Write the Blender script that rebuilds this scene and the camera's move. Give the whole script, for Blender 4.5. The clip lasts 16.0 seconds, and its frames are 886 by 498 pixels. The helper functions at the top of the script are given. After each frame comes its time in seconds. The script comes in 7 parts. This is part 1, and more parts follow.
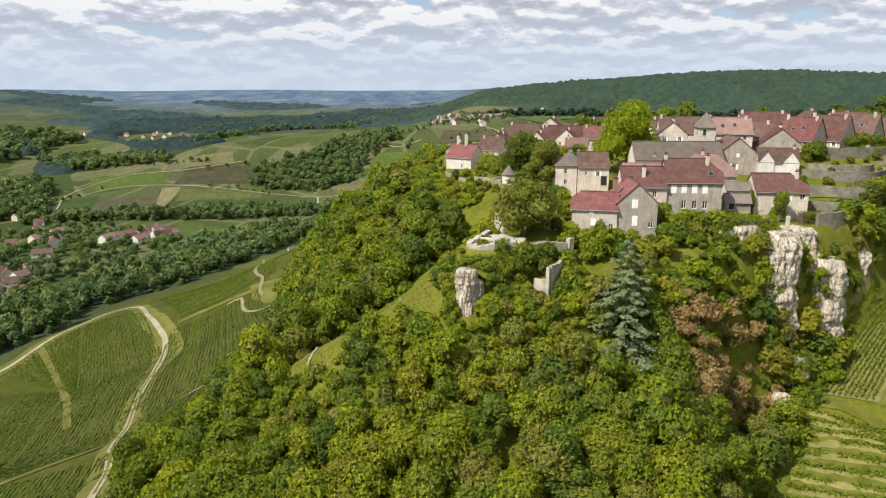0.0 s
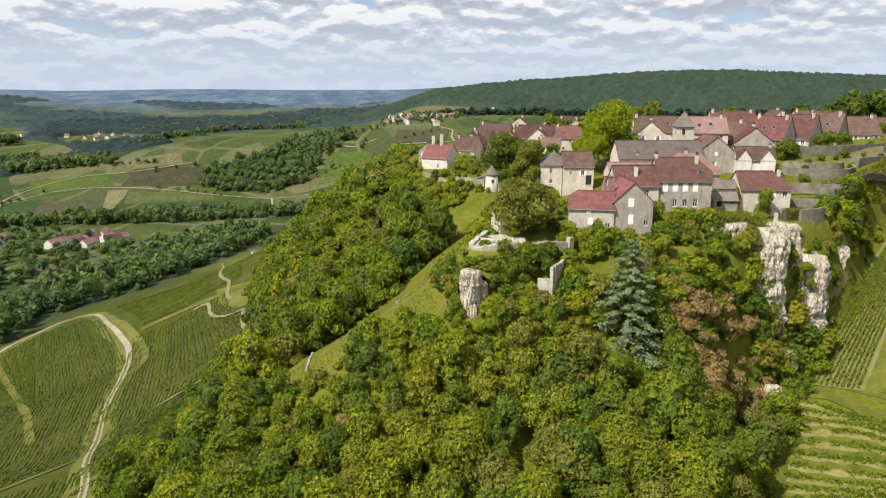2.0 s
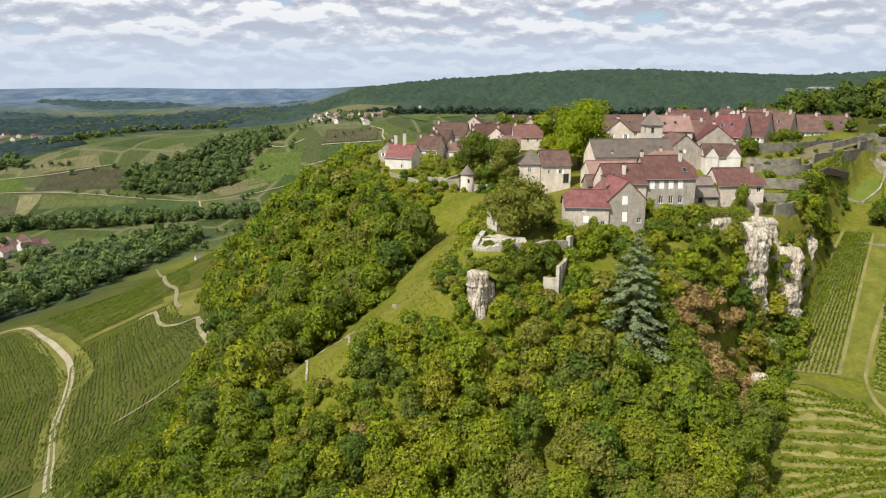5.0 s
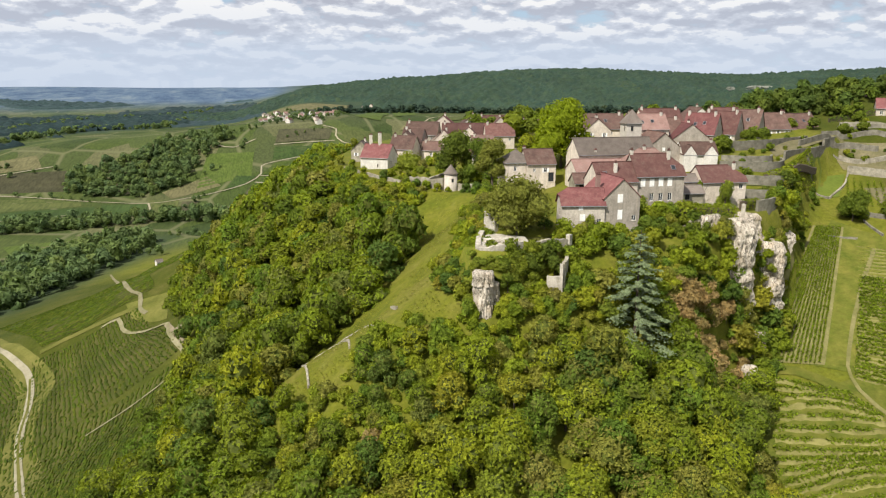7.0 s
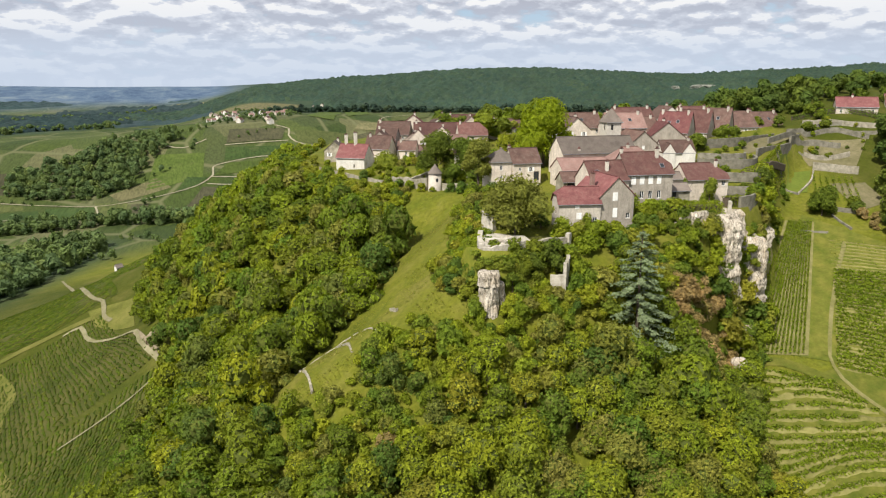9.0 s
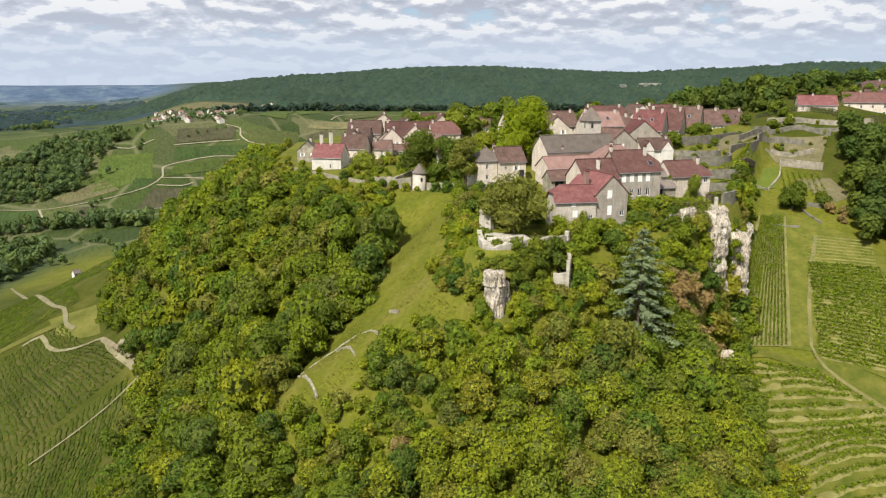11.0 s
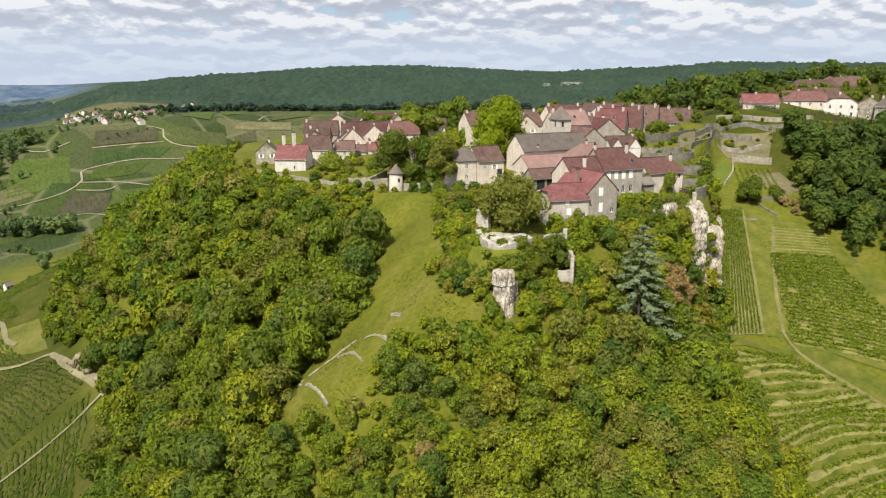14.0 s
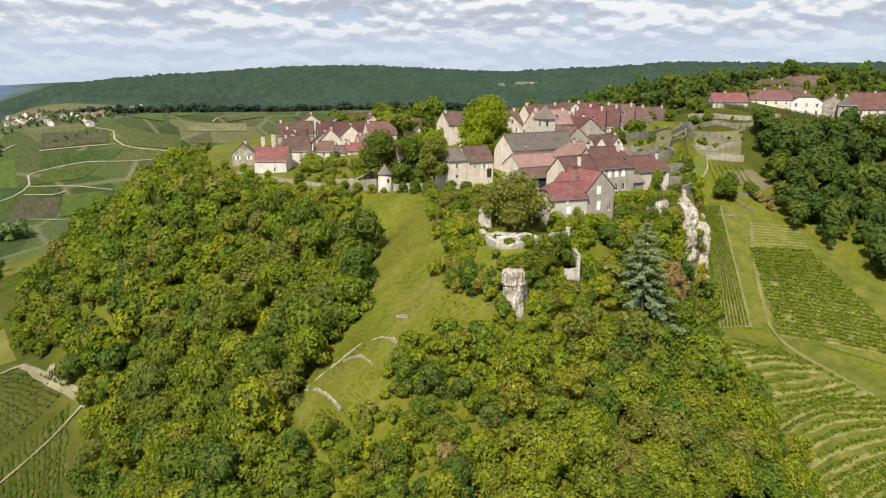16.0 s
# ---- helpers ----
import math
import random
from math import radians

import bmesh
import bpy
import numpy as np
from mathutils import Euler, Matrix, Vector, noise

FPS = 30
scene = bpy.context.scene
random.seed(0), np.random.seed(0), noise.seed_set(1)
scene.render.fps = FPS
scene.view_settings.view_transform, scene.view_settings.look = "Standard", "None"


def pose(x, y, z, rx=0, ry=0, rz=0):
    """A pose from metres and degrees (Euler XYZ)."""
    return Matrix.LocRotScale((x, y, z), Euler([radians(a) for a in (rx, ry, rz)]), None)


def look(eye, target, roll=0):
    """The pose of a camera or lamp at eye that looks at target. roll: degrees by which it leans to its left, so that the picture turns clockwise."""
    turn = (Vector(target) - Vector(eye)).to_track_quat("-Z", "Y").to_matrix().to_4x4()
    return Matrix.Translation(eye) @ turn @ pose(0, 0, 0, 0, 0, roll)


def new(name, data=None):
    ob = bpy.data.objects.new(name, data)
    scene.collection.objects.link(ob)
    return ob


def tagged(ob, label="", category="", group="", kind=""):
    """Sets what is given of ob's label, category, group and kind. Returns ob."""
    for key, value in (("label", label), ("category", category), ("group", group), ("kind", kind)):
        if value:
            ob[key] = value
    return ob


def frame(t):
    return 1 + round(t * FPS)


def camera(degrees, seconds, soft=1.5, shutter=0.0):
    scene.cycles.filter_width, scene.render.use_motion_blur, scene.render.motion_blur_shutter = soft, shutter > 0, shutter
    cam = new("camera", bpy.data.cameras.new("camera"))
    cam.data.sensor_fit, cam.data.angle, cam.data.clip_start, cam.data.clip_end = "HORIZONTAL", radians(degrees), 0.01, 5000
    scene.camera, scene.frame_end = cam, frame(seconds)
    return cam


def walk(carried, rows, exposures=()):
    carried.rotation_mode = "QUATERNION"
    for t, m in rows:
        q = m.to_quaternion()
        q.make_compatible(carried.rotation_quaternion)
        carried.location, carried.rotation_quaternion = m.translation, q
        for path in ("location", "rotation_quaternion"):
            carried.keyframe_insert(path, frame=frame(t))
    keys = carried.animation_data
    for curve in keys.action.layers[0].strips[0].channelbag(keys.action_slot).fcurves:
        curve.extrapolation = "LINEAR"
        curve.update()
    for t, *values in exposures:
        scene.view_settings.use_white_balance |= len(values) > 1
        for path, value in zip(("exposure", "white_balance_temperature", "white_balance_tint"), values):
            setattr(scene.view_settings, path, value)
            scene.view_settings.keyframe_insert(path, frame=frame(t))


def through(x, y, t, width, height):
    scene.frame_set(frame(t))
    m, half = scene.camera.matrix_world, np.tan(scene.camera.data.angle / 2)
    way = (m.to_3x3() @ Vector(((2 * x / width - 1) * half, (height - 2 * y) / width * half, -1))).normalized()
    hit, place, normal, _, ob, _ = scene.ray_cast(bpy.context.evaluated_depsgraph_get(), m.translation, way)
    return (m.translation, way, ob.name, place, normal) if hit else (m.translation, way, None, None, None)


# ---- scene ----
cam = camera(63.9, 16.0, soft=1.2)
METRES, EYE, TILT, LEAN, TURN = 80.0, 100.0, -13.0, 0.0, 0.0
ROWS = [
    (0.0, 0.0, 0.0, 0.0, 0.0, 0.0, -0.0),
    (0.5, -0.0312, 0.0028, 0.0013, -1.05, -0.02, 0.24),
    (1.0, -0.0612, 0.0063, 0.0026, -2.05, -0.03, 0.46),
    (1.5, -0.0927, 0.0104, 0.004, -3.11, -0.05, 0.69),
    (2.0, -0.1227, 0.0151, 0.0056, -4.11, -0.08, 0.92),
    (2.5, -0.1543, 0.0204, 0.0073, -5.18, -0.1, 1.15),
    (3.0, -0.1842, 0.0264, 0.0091, -6.19, -0.14, 1.38),
    (3.5, -0.2153, 0.0335, 0.0109, -7.25, -0.18, 1.6),
    (4.0, -0.2451, 0.0404, 0.013, -8.26, -0.23, 1.82),
    (6.5, -0.3966, 0.0846, 0.0242, -13.47, -0.57, 2.99),
    (7.0, -0.4254, 0.094, 0.0267, -14.48, -0.64, 3.21),
    (7.5, -0.4553, 0.1046, 0.0297, -15.53, -0.72, 3.44),
    (8.0, -0.4837, 0.1151, 0.0324, -16.53, -0.8, 3.65),
    (8.5, -0.5128, 0.127, 0.0356, -17.57, -0.9, 3.9),
    (9.0, -0.5409, 0.1388, 0.0382, -18.58, -0.98, 4.11),
    (11.5, -0.6803, 0.2065, 0.0554, -23.74, -1.54, 5.19),
    (12.0, -0.7081, 0.2215, 0.0587, -24.79, -1.64, 5.4),
    (12.5, -0.7346, 0.2365, 0.0621, -25.8, -1.75, 5.63),
    (13.0, -0.7618, 0.2524, 0.0657, -26.85, -1.86, 5.87),
    (13.5, -0.7879, 0.2681, 0.0693, -27.86, -1.97, 6.08),
    (14.0, -0.8149, 0.2852, 0.0732, -28.91, -2.09, 6.3),
    (14.5, -0.8402, 0.3015, 0.0771, -29.91, -2.21, 6.52),
    (15.0, -0.8666, 0.3193, 0.081, -30.92, -2.32, 6.74),
    (15.5, -0.8915, 0.3369, 0.0848, -31.83, -2.43, 6.94),
    (16.0, -0.9171, 0.3554, 0.0888, -32.72, -2.54, 7.13),
]
walk(cam, [(t, pose(0, 0, EYE, TILT, LEAN, TURN) @ pose(METRES * x, METRES * y, METRES * z, 90 + pitch, roll, yaw)) for t, x, y, z, yaw, pitch, roll in ROWS])

# ---- world and sun ----
SUN_AZIMUTH, SUN_HEIGHT = 232.0, 48.0   # degrees clockwise from +y, and above the horizon
world = bpy.data.worlds.new("sky")
scene.world = world
world.use_nodes = True


def build_sky():
    nt = world.node_tree
    nt.nodes.clear()
    link = nt.links.new

    def node(kind, **values):
        n = nt.nodes.new(kind)
        for key, value in values.items():
            n.inputs[key].default_value = value
        return n

    def calc(op, a, b=None, c=None):
        n = nt.nodes.new("ShaderNodeMath")
        n.operation = op
        for k, v in enumerate((a, b, c)):
            if v is None:
                continue
            if isinstance(v, (int, float)):
                n.inputs[k].default_value = v
            else:
                link(v, n.inputs[k])
        return n.outputs[0]

    def ramp(value, stops):
        n = nt.nodes.new("ShaderNodeValToRGB")
        n.color_ramp.interpolation = "EASE"
        els = n.color_ramp.elements
        while len(els) < len(stops):
            els.new(0.5)
        for e, (at, colour) in zip(els, stops):
            e.position, e.color = at, (*colour, 1)
        link(value, n.inputs[0])
        return n.outputs[0]

    def mix(f, a, b):
        n = nt.nodes.new("ShaderNodeMix")
        n.data_type = "RGBA"
        for socket, v in ((n.inputs[0], f), (n.inputs[6], a), (n.inputs[7], b)):
            if isinstance(v, tuple):
                socket.default_value = (*v, 1)
            elif isinstance(v, (int, float)):
                socket.default_value = v
            else:
                link(v, socket)
        return n.outputs[2]

    sky = nt.nodes.new("ShaderNodeTexSky")
    sky.sky_type, sky.sun_disc = "NISHITA", False
    sky.sun_elevation, sky.sun_rotation = radians(SUN_HEIGHT), radians(SUN_AZIMUTH)
    sky.altitude, sky.dust_density = 400, 1.5
    blue = nt.nodes.new("ShaderNodeVectorMath")
    blue.operation = "SCALE"
    blue.inputs["Scale"].default_value = 0.11
    link(sky.outputs[0], blue.inputs[0])
    way = nt.nodes.new("ShaderNodeTexCoord").outputs["Generated"]
    split = nt.nodes.new("ShaderNodeSeparateXYZ")
    link(way, split.inputs[0])
    x, y, z = split.outputs

    def cover(lift, scale):
        """Heaped clouds on a ceiling that runs flat to the horizon."""
        depth = calc("ADD", calc("MAXIMUM", z, 0.0), 0.30 + lift)
        join = nt.nodes.new("ShaderNodeCombineXYZ")
        link(calc("DIVIDE", x, depth), join.inputs[0])
        link(calc("DIVIDE", y, depth), join.inputs[1])
        n = node("ShaderNodeTexNoise", Scale=scale, Detail=7.0, Roughness=0.54)
        link(join.outputs[0], n.inputs["Vector"])
        return n.outputs["Fac"]

    def heaps(lift):
        return calc("ADD", calc("MULTIPLY", cover(lift, 3.6), 0.72), calc("MULTIPLY", cover(lift, 11.0), 0.28))

    body, above = heaps(0.0), heaps(0.009)
    mask = ramp(body, ((0.37, (0, 0, 0)), (0.45, (1, 1, 1))))
    lit = calc("ADD", calc("MULTIPLY", calc("SUBTRACT", body, above), 7.0), calc("MULTIPLY", calc("SUBTRACT", body, 0.5), 1.7))
    lit = calc("ADD", lit, 0.45)
    cloud = ramp(lit, ((0.0, (0.47, 0.49, 0.57)), (0.32, (0.59, 0.615, 0.69)), (0.54, (0.69, 0.715, 0.79)), (0.82, (0.99, 0.98, 0.97))))
    gap = mix(0.55, blue.outputs[0], (0.42, 0.62, 0.84))
    picture = mix(mask, gap, cloud)
    haze = ramp(z, ((0.0, (1, 1, 1)), (0.035, (0.88, 0.88, 0.88)), (0.075, (0.36, 0.36, 0.36)), (0.12, (0, 0, 0))))
    picture = mix(calc("MULTIPLY", haze, 0.9), picture, (0.60, 0.69, 0.83))
    back = nt.nodes.new("ShaderNodeBackground")
    link(picture, back.inputs[0])
    back.inputs[1].default_value = 0.72
    link(back.outputs[0], nt.nodes.new("ShaderNodeOutputWorld").inputs[0])


build_sky()
sun = new("sun", bpy.data.lights.new("sun", "SUN"))
sun.data.energy, sun.data.angle, sun.data.color = 4.6, radians(0.6), (1.0, 0.95, 0.86)
sun.matrix_world = look((0, 0, 300), (-300 * math.sin(radians(SUN_AZIMUTH)), -300 * math.cos(radians(SUN_AZIMUTH)),
                                      300 - 300 * math.tan(radians(SUN_HEIGHT))))
scene.view_settings.exposure = 0.45


# ---- materials ----
class Shader:
    """A node material whose textures are in metres of the world."""

    def __init__(self, name):
        self.mat = bpy.data.materials.new(name)
        self.mat.use_nodes = True
        self.nt = self.mat.node_tree
        self.bsdf = self.nt.nodes["Principled BSDF"]
        self.bsdf.inputs["Specular IOR Level"].default_value = 0.14
        self.where = self.nt.nodes.new("ShaderNodeNewGeometry")
        self.place = self.where.outputs["Position"]

    def put(self, socket, v):
        if isinstance(v, (int, float)):
            socket.default_value = v
        elif isinstance(v, tuple):
            socket.default_value = (*v, 1) if len(socket.default_value) == 4 and len(v) == 3 else v
        else:
            self.nt.links.new(v, socket)

    def noise(self, scale, detail=4.0, rough=0.55, at=None, stretch=None):
        at = at or self.place
        if stretch:
            m = self.nt.nodes.new("ShaderNodeMapping")
            m.inputs["Scale"].default_value = stretch
            self.put(m.inputs[0], at)
            at = m.outputs[0]
        n = self.nt.nodes.new("ShaderNodeTexNoise")
        n.inputs["Scale"].default_value, n.inputs["Detail"].default_value, n.inputs["Roughness"].default_value = scale, detail, rough
        self.put(n.inputs["Vector"], at)
        return n.outputs["Fac"]

    def cells(self, scale, feature="F1", turn=0.0, stretch=(1, 1, 1), metric="EUCLIDEAN"):
        m = self.nt.nodes.new("ShaderNodeMapping")
        m.inputs["Rotation"].default_value, m.inputs["Scale"].default_value = (0, 0, turn), stretch
        self.put(m.inputs[0], self.place)
        n = self.nt.nodes.new("ShaderNodeTexVoronoi")
        n.feature, n.voronoi_dimensions = feature, "2D"
        if feature == "F1":
            n.distance = metric
        n.inputs["Scale"].default_value = scale
        self.put(n.inputs["Vector"], m.outputs[0])
        return n

    def ramp(self, value, *stops):
        n = self.nt.nodes.new("ShaderNodeValToRGB")
        els = n.color_ramp.elements
        while len(els) < len(stops):
            els.new(0.5)
        for e, (at, colour) in zip(els, stops):
            e.position, e.color = at, (*colour, 1)
        self.put(n.inputs[0], value)
        return n.outputs[0]

    def calc(self, op, a, b=0.0):
        n = self.nt.nodes.new("ShaderNodeMath")
        n.operation = op
        self.put(n.inputs[0], a)
        self.put(n.inputs[1], b)
        return n.outputs[0]

    def mix(self, f, a, b, kind="MIX"):
        n = self.nt.nodes.new("ShaderNodeMix")
        n.data_type, n.blend_type = "RGBA", kind
        self.put(n.inputs[0], f)
        self.put(n.inputs[6], a)
        self.put(n.inputs[7], b)
        return n.outputs[2]

    def attribute(self, name):
        n = self.nt.nodes.new("ShaderNodeAttribute")
        n.attribute_name = name
        return n

    def shift(self, colour, hue=0.5, sat=1.0, value=1.0):
        n = self.nt.nodes.new("ShaderNodeHueSaturation")
        self.put(n.inputs["Hue"], hue)
        self.put(n.inputs["Saturation"], sat)
        self.put(n.inputs["Value"], value)
        self.put(n.inputs["Color"], colour)
        return n.outputs[0]

    def random(self):
        return self.nt.nodes.new("ShaderNodeObjectInfo").outputs["Random"]

    def between(self, value, low, high):
        return self.calc("ADD", self.calc("MULTIPLY", value, high - low), low)

    def bump(self, value, strength, distance):
        n = self.nt.nodes.new("ShaderNodeBump")
        n.inputs["Strength"].default_value, n.inputs["Distance"].default_value = strength, distance
        self.put(n.inputs["Height"], value)
        self.put(self.bsdf.inputs["Normal"], n.outputs[0])

    def done(self, colour, rough=0.9, metal=0.0):
        self.put(self.bsdf.inputs["Base Color"], colour)
        self.put(self.bsdf.inputs["Roughness"], rough)
        self.bsdf.inputs["Metallic"].default_value = metal
        return self.mat


def surface(name, dark, light, scale, fine, rough=0.9, bump=0.4, depth=0.03, vary=0.12, metal=0.0, stretch=None):
    """Two colours in blotches, a fine grain over them, each object a little different."""
    s = Shader(name)
    c = s.ramp(s.noise(scale, 5, 0.6, stretch=stretch), (0.3, dark), (0.7, light))
    g = s.noise(fine, 3, 0.7)
    c = s.mix(0.55, c, s.ramp(g, (0.25, (0.45, 0.45, 0.45)), (0.75, (1.0, 1.0, 1.0))), "MULTIPLY")
    c = s.shift(c, value=s.between(s.random(), 1.25 - vary, 1.25 + vary))
    s.bump(g, bump, depth)
    return s.done(c, rough, metal)


def foliage(name, colours, per_object=True, through=0.30, mottle=0.30, grain=2.6, depth=0.75, broad=0.0):
    """Leaves: one colour a plant out of a run of colours, mottled in sprays, and light coming through."""
    s = Shader(name)
    pick = s.random() if per_object else s.attribute("tint").outputs["Fac"]
    n = len(colours) - 1
    c = s.ramp(pick, *((k / n, col) for k, col in enumerate(colours)))
    c = s.shift(c, hue=s.between(s.noise(0.35, 3), 0.488, 0.512), value=s.between(s.noise(1.1, 4), 1 - mottle, 1 + mottle))
    c = s.shift(c, value=s.between(s.where.outputs["Random Per Island"], 1.0, 1.5))
    if broad:
        c = s.shift(c, hue=s.between(s.noise(0.007, 4), 0.47, 0.53), value=s.between(s.noise(0.011, 5, 0.65), 1 - broad, 1 + broad))
    fine = s.noise(grain * 1.7, 3, 0.75)
    c = s.mix(depth, c, s.ramp(fine, (0.34, (0.55, 0.60, 0.58)), (0.50, (1.5, 1.5, 1.35)), (0.66, (2.4, 2.3, 2.0))), "MULTIPLY")
    spray = s.noise(grain * 0.42, 3, 0.6)
    c = s.mix(depth * 0.6, c, s.ramp(spray, (0.36, (0.55, 0.60, 0.62)), (0.62, (1.2, 1.18, 1.1))), "MULTIPLY")
    s.bump(fine, 0.9, min(1.2 / grain, 0.7))
    s.done(c, 0.75)
    t = s.nt.nodes.new("ShaderNodeBsdfTranslucent")
    s.put(t.inputs[0], s.shift(c, sat=1.1, value=1.3))
    m = s.nt.nodes.new("ShaderNodeMixShader")
    m.inputs[0].default_value = through
    s.nt.links.new(s.bsdf.outputs[0], m.inputs[1])
    s.nt.links.new(t.outputs[0], m.inputs[2])
    s.nt.links.new(m.outputs[0], s.nt.nodes["Material Output"].inputs[0])
    return s.mat


def plaster(name, dark, light, stain):
    """Old rendered wall: blotches, streaks that run down, bare patches."""
    s = Shader(name)
    c = s.ramp(s.noise(0.5, 6, 0.65), (0.3, dark), (0.7, light))
    c = s.mix(s.ramp(s.noise(1.0, 5, 0.6, stretch=(1.6, 1.6, 0.25)), (0.48, (0, 0, 0)), (0.75, (0.65, 0.65, 0.65))), c, stain)
    g = s.noise(4.0, 4, 0.7)
    c = s.mix(0.6, c, s.ramp(g, (0.28, (0.45, 0.43, 0.40)), (0.72, (1, 1, 1))), "MULTIPLY")
    c = s.shift(c, value=s.between(s.random(), 1.16, 1.44))
    s.bump(g, 0.35, 0.03)
    return s.done(c, 0.92)


def limestone(name, dark, light, rust):
    """Weathered limestone: pale and grey beds, rusty patches, dark upright runs and narrow cracks."""
    s = Shader(name)
    c = s.ramp(s.noise(0.45, 6, 0.7, stretch=(1, 1, 0.6)), (0.32, dark), (0.66, light))
    c = s.mix(s.ramp(s.noise(0.3, 4, 0.6), (0.50, (0, 0, 0)), (0.70, (0.6, 0.6, 0.6))), c, rust)
    runs = s.noise(1.0, 5, 0.65, stretch=(1.5, 1.5, 0.22))
    c = s.mix(0.5, c, s.ramp(runs, (0.36, (0.40, 0.39, 0.38)), (0.58, (1, 1, 1))), "MULTIPLY")
    crack = s.noise(0.9, 6, 0.6, stretch=(1, 1, 0.45))
    c = s.mix(0.9, c, s.ramp(s.calc("ABSOLUTE", s.calc("SUBTRACT", crack, 0.5)), (0.0, (0.22, 0.21, 0.19)), (0.035, (1.25, 1.25, 1.25))), "MULTIPLY")
    g = s.noise(2.2, 5, 0.75)
    c = s.mix(0.6, c, s.ramp(g, (0.3, (0.5, 0.5, 0.5)), (0.7, (1.2, 1.2, 1.2))), "MULTIPLY")
    s.bump(g, 1.0, 0.35)
    return s.done(c, 0.95)


def roof_tiles(name, dark, light, old):
    """Small flat tiles: courses that follow the height, patches of older tile and lichen."""
    s = Shader(name)
    c = s.ramp(s.noise(0.45, 5, 0.65), (0.3, dark), (0.68, light))
    c = s.mix(s.ramp(s.noise(0.9, 6, 0.7), (0.50, (0, 0, 0)), (0.72, (0.8, 0.8, 0.8))), c, old)
    rows = s.noise(1.0, 2, 0.5, stretch=(3.5, 3.5, 9.0))
    c = s.mix(0.6, c, s.ramp(rows, (0.3, (0.55, 0.55, 0.55)), (0.7, (1, 1, 1))), "MULTIPLY")
    c = s.shift(c, value=s.between(s.random(), 0.72, 1.32))
    s.bump(rows, 0.5, 0.05)
    return s.done(c, 0.85)


GREENS = [(0.118, 0.150, 0.012), (0.150, 0.180, 0.012), (0.182, 0.194, 0.014), (0.080, 0.126, 0.016), (0.160, 0.186, 0.012), (0.056, 0.094, 0.018),
          (0.130, 0.164, 0.012), (0.188, 0.180, 0.020), (0.070, 0.114, 0.016), (0.172, 0.192, 0.014), (0.150, 0.142, 0.034), (0.140, 0.176, 0.014), (0.182, 0.158, 0.026)]
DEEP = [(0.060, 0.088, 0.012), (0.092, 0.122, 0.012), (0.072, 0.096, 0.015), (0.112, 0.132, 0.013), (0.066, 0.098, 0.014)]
leaf = foliage("leaves", GREENS)
leaf_wood = foliage("wood_leaves", GREENS, False)
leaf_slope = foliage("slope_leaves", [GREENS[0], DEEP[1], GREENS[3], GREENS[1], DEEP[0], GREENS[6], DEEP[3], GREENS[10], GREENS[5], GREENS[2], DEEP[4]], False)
leaf_deep = foliage("deep_leaves", DEEP)
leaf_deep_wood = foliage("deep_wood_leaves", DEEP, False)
# DEEP darkened to about 0.7, for the hollow and ridge woods.
leaf_hollow = foliage("hollow_wood_leaves", [(0.042, 0.068, 0.014), (0.062, 0.090, 0.016), (0.050, 0.074, 0.018), (0.082, 0.104, 0.016), (0.046, 0.076, 0.018)], False, 0.25)
# Bluish green: some distance haze is put into these leaves.
leaf_valley_haze = foliage("hazed_valley_leaves", [(0.054, 0.084, 0.032), (0.084, 0.116, 0.036), (0.066, 0.100, 0.042), (0.100, 0.128, 0.038)], False, 0.3, grain=0.5, depth=0.5)
leaf_lime = foliage("lime_leaves", [(0.150, 0.185, 0.010), (0.150, 0.185, 0.010)], through=0.4)
leaf_oak = foliage("oak_leaves", [(0.128, 0.136, 0.026), (0.128, 0.136, 0.026)], mottle=0.4)
leaf_yellow = foliage("shrub_leaves", [(0.14, 0.16, 0.020), (0.11, 0.15, 0.020)])
leaf_brown = foliage("dry_leaves", [(0.24, 0.165, 0.075), (0.18, 0.145, 0.055), (0.26, 0.185, 0.085)])
leaf_cedar = foliage("cedar_needles", [(0.138, 0.172, 0.096), (0.138, 0.172, 0.096)], through=0.15)
leaf_vine = foliage("vine_leaves", [(0.090, 0.128, 0.009), (0.116, 0.150, 0.011), (0.102, 0.138, 0.009)], mottle=0.2)
# Shade in the crowns' gaps, put in as a dark green core colour.
crown_gap_shade = surface("crown_gap_shade", (0.050, 0.064, 0.012), (0.098, 0.114, 0.018), 0.8, 3.0, bump=0.6, depth=0.2)
bark = surface("bark", (0.06, 0.045, 0.03), (0.13, 0.105, 0.08), 3, 14)
garden_stone = surface("garden_stone", (0.10, 0.095, 0.070), (0.24, 0.22, 0.175), 0.6, 3.0, bump=0.8, depth=0.1)
hill_rock = limestone("weathered_hill_rock", (0.17, 0.19, 0.165), (0.34, 0.34, 0.29), (0.20, 0.21, 0.15))
rock = limestone("limestone_rock", (0.34, 0.295, 0.230), (0.68, 0.610, 0.510), (0.46, 0.350, 0.220))
ruin_stone = surface("ruin_stone", (0.26, 0.235, 0.185), (0.54, 0.495, 0.42), 0.9, 4.0, bump=0.9, depth=0.1)
rubble = surface("rubble_wall", (0.16, 0.145, 0.10), (0.38, 0.345, 0.275), 0.7, 3.0, bump=0.8, depth=0.1)
render_grey = plaster("grey_render", (0.26, 0.232, 0.195), (0.40, 0.357, 0.305), (0.18, 0.158, 0.130))
render_cream = plaster("cream_render", (0.45, 0.392, 0.325), (0.62, 0.555, 0.475), (0.33, 0.285, 0.235))
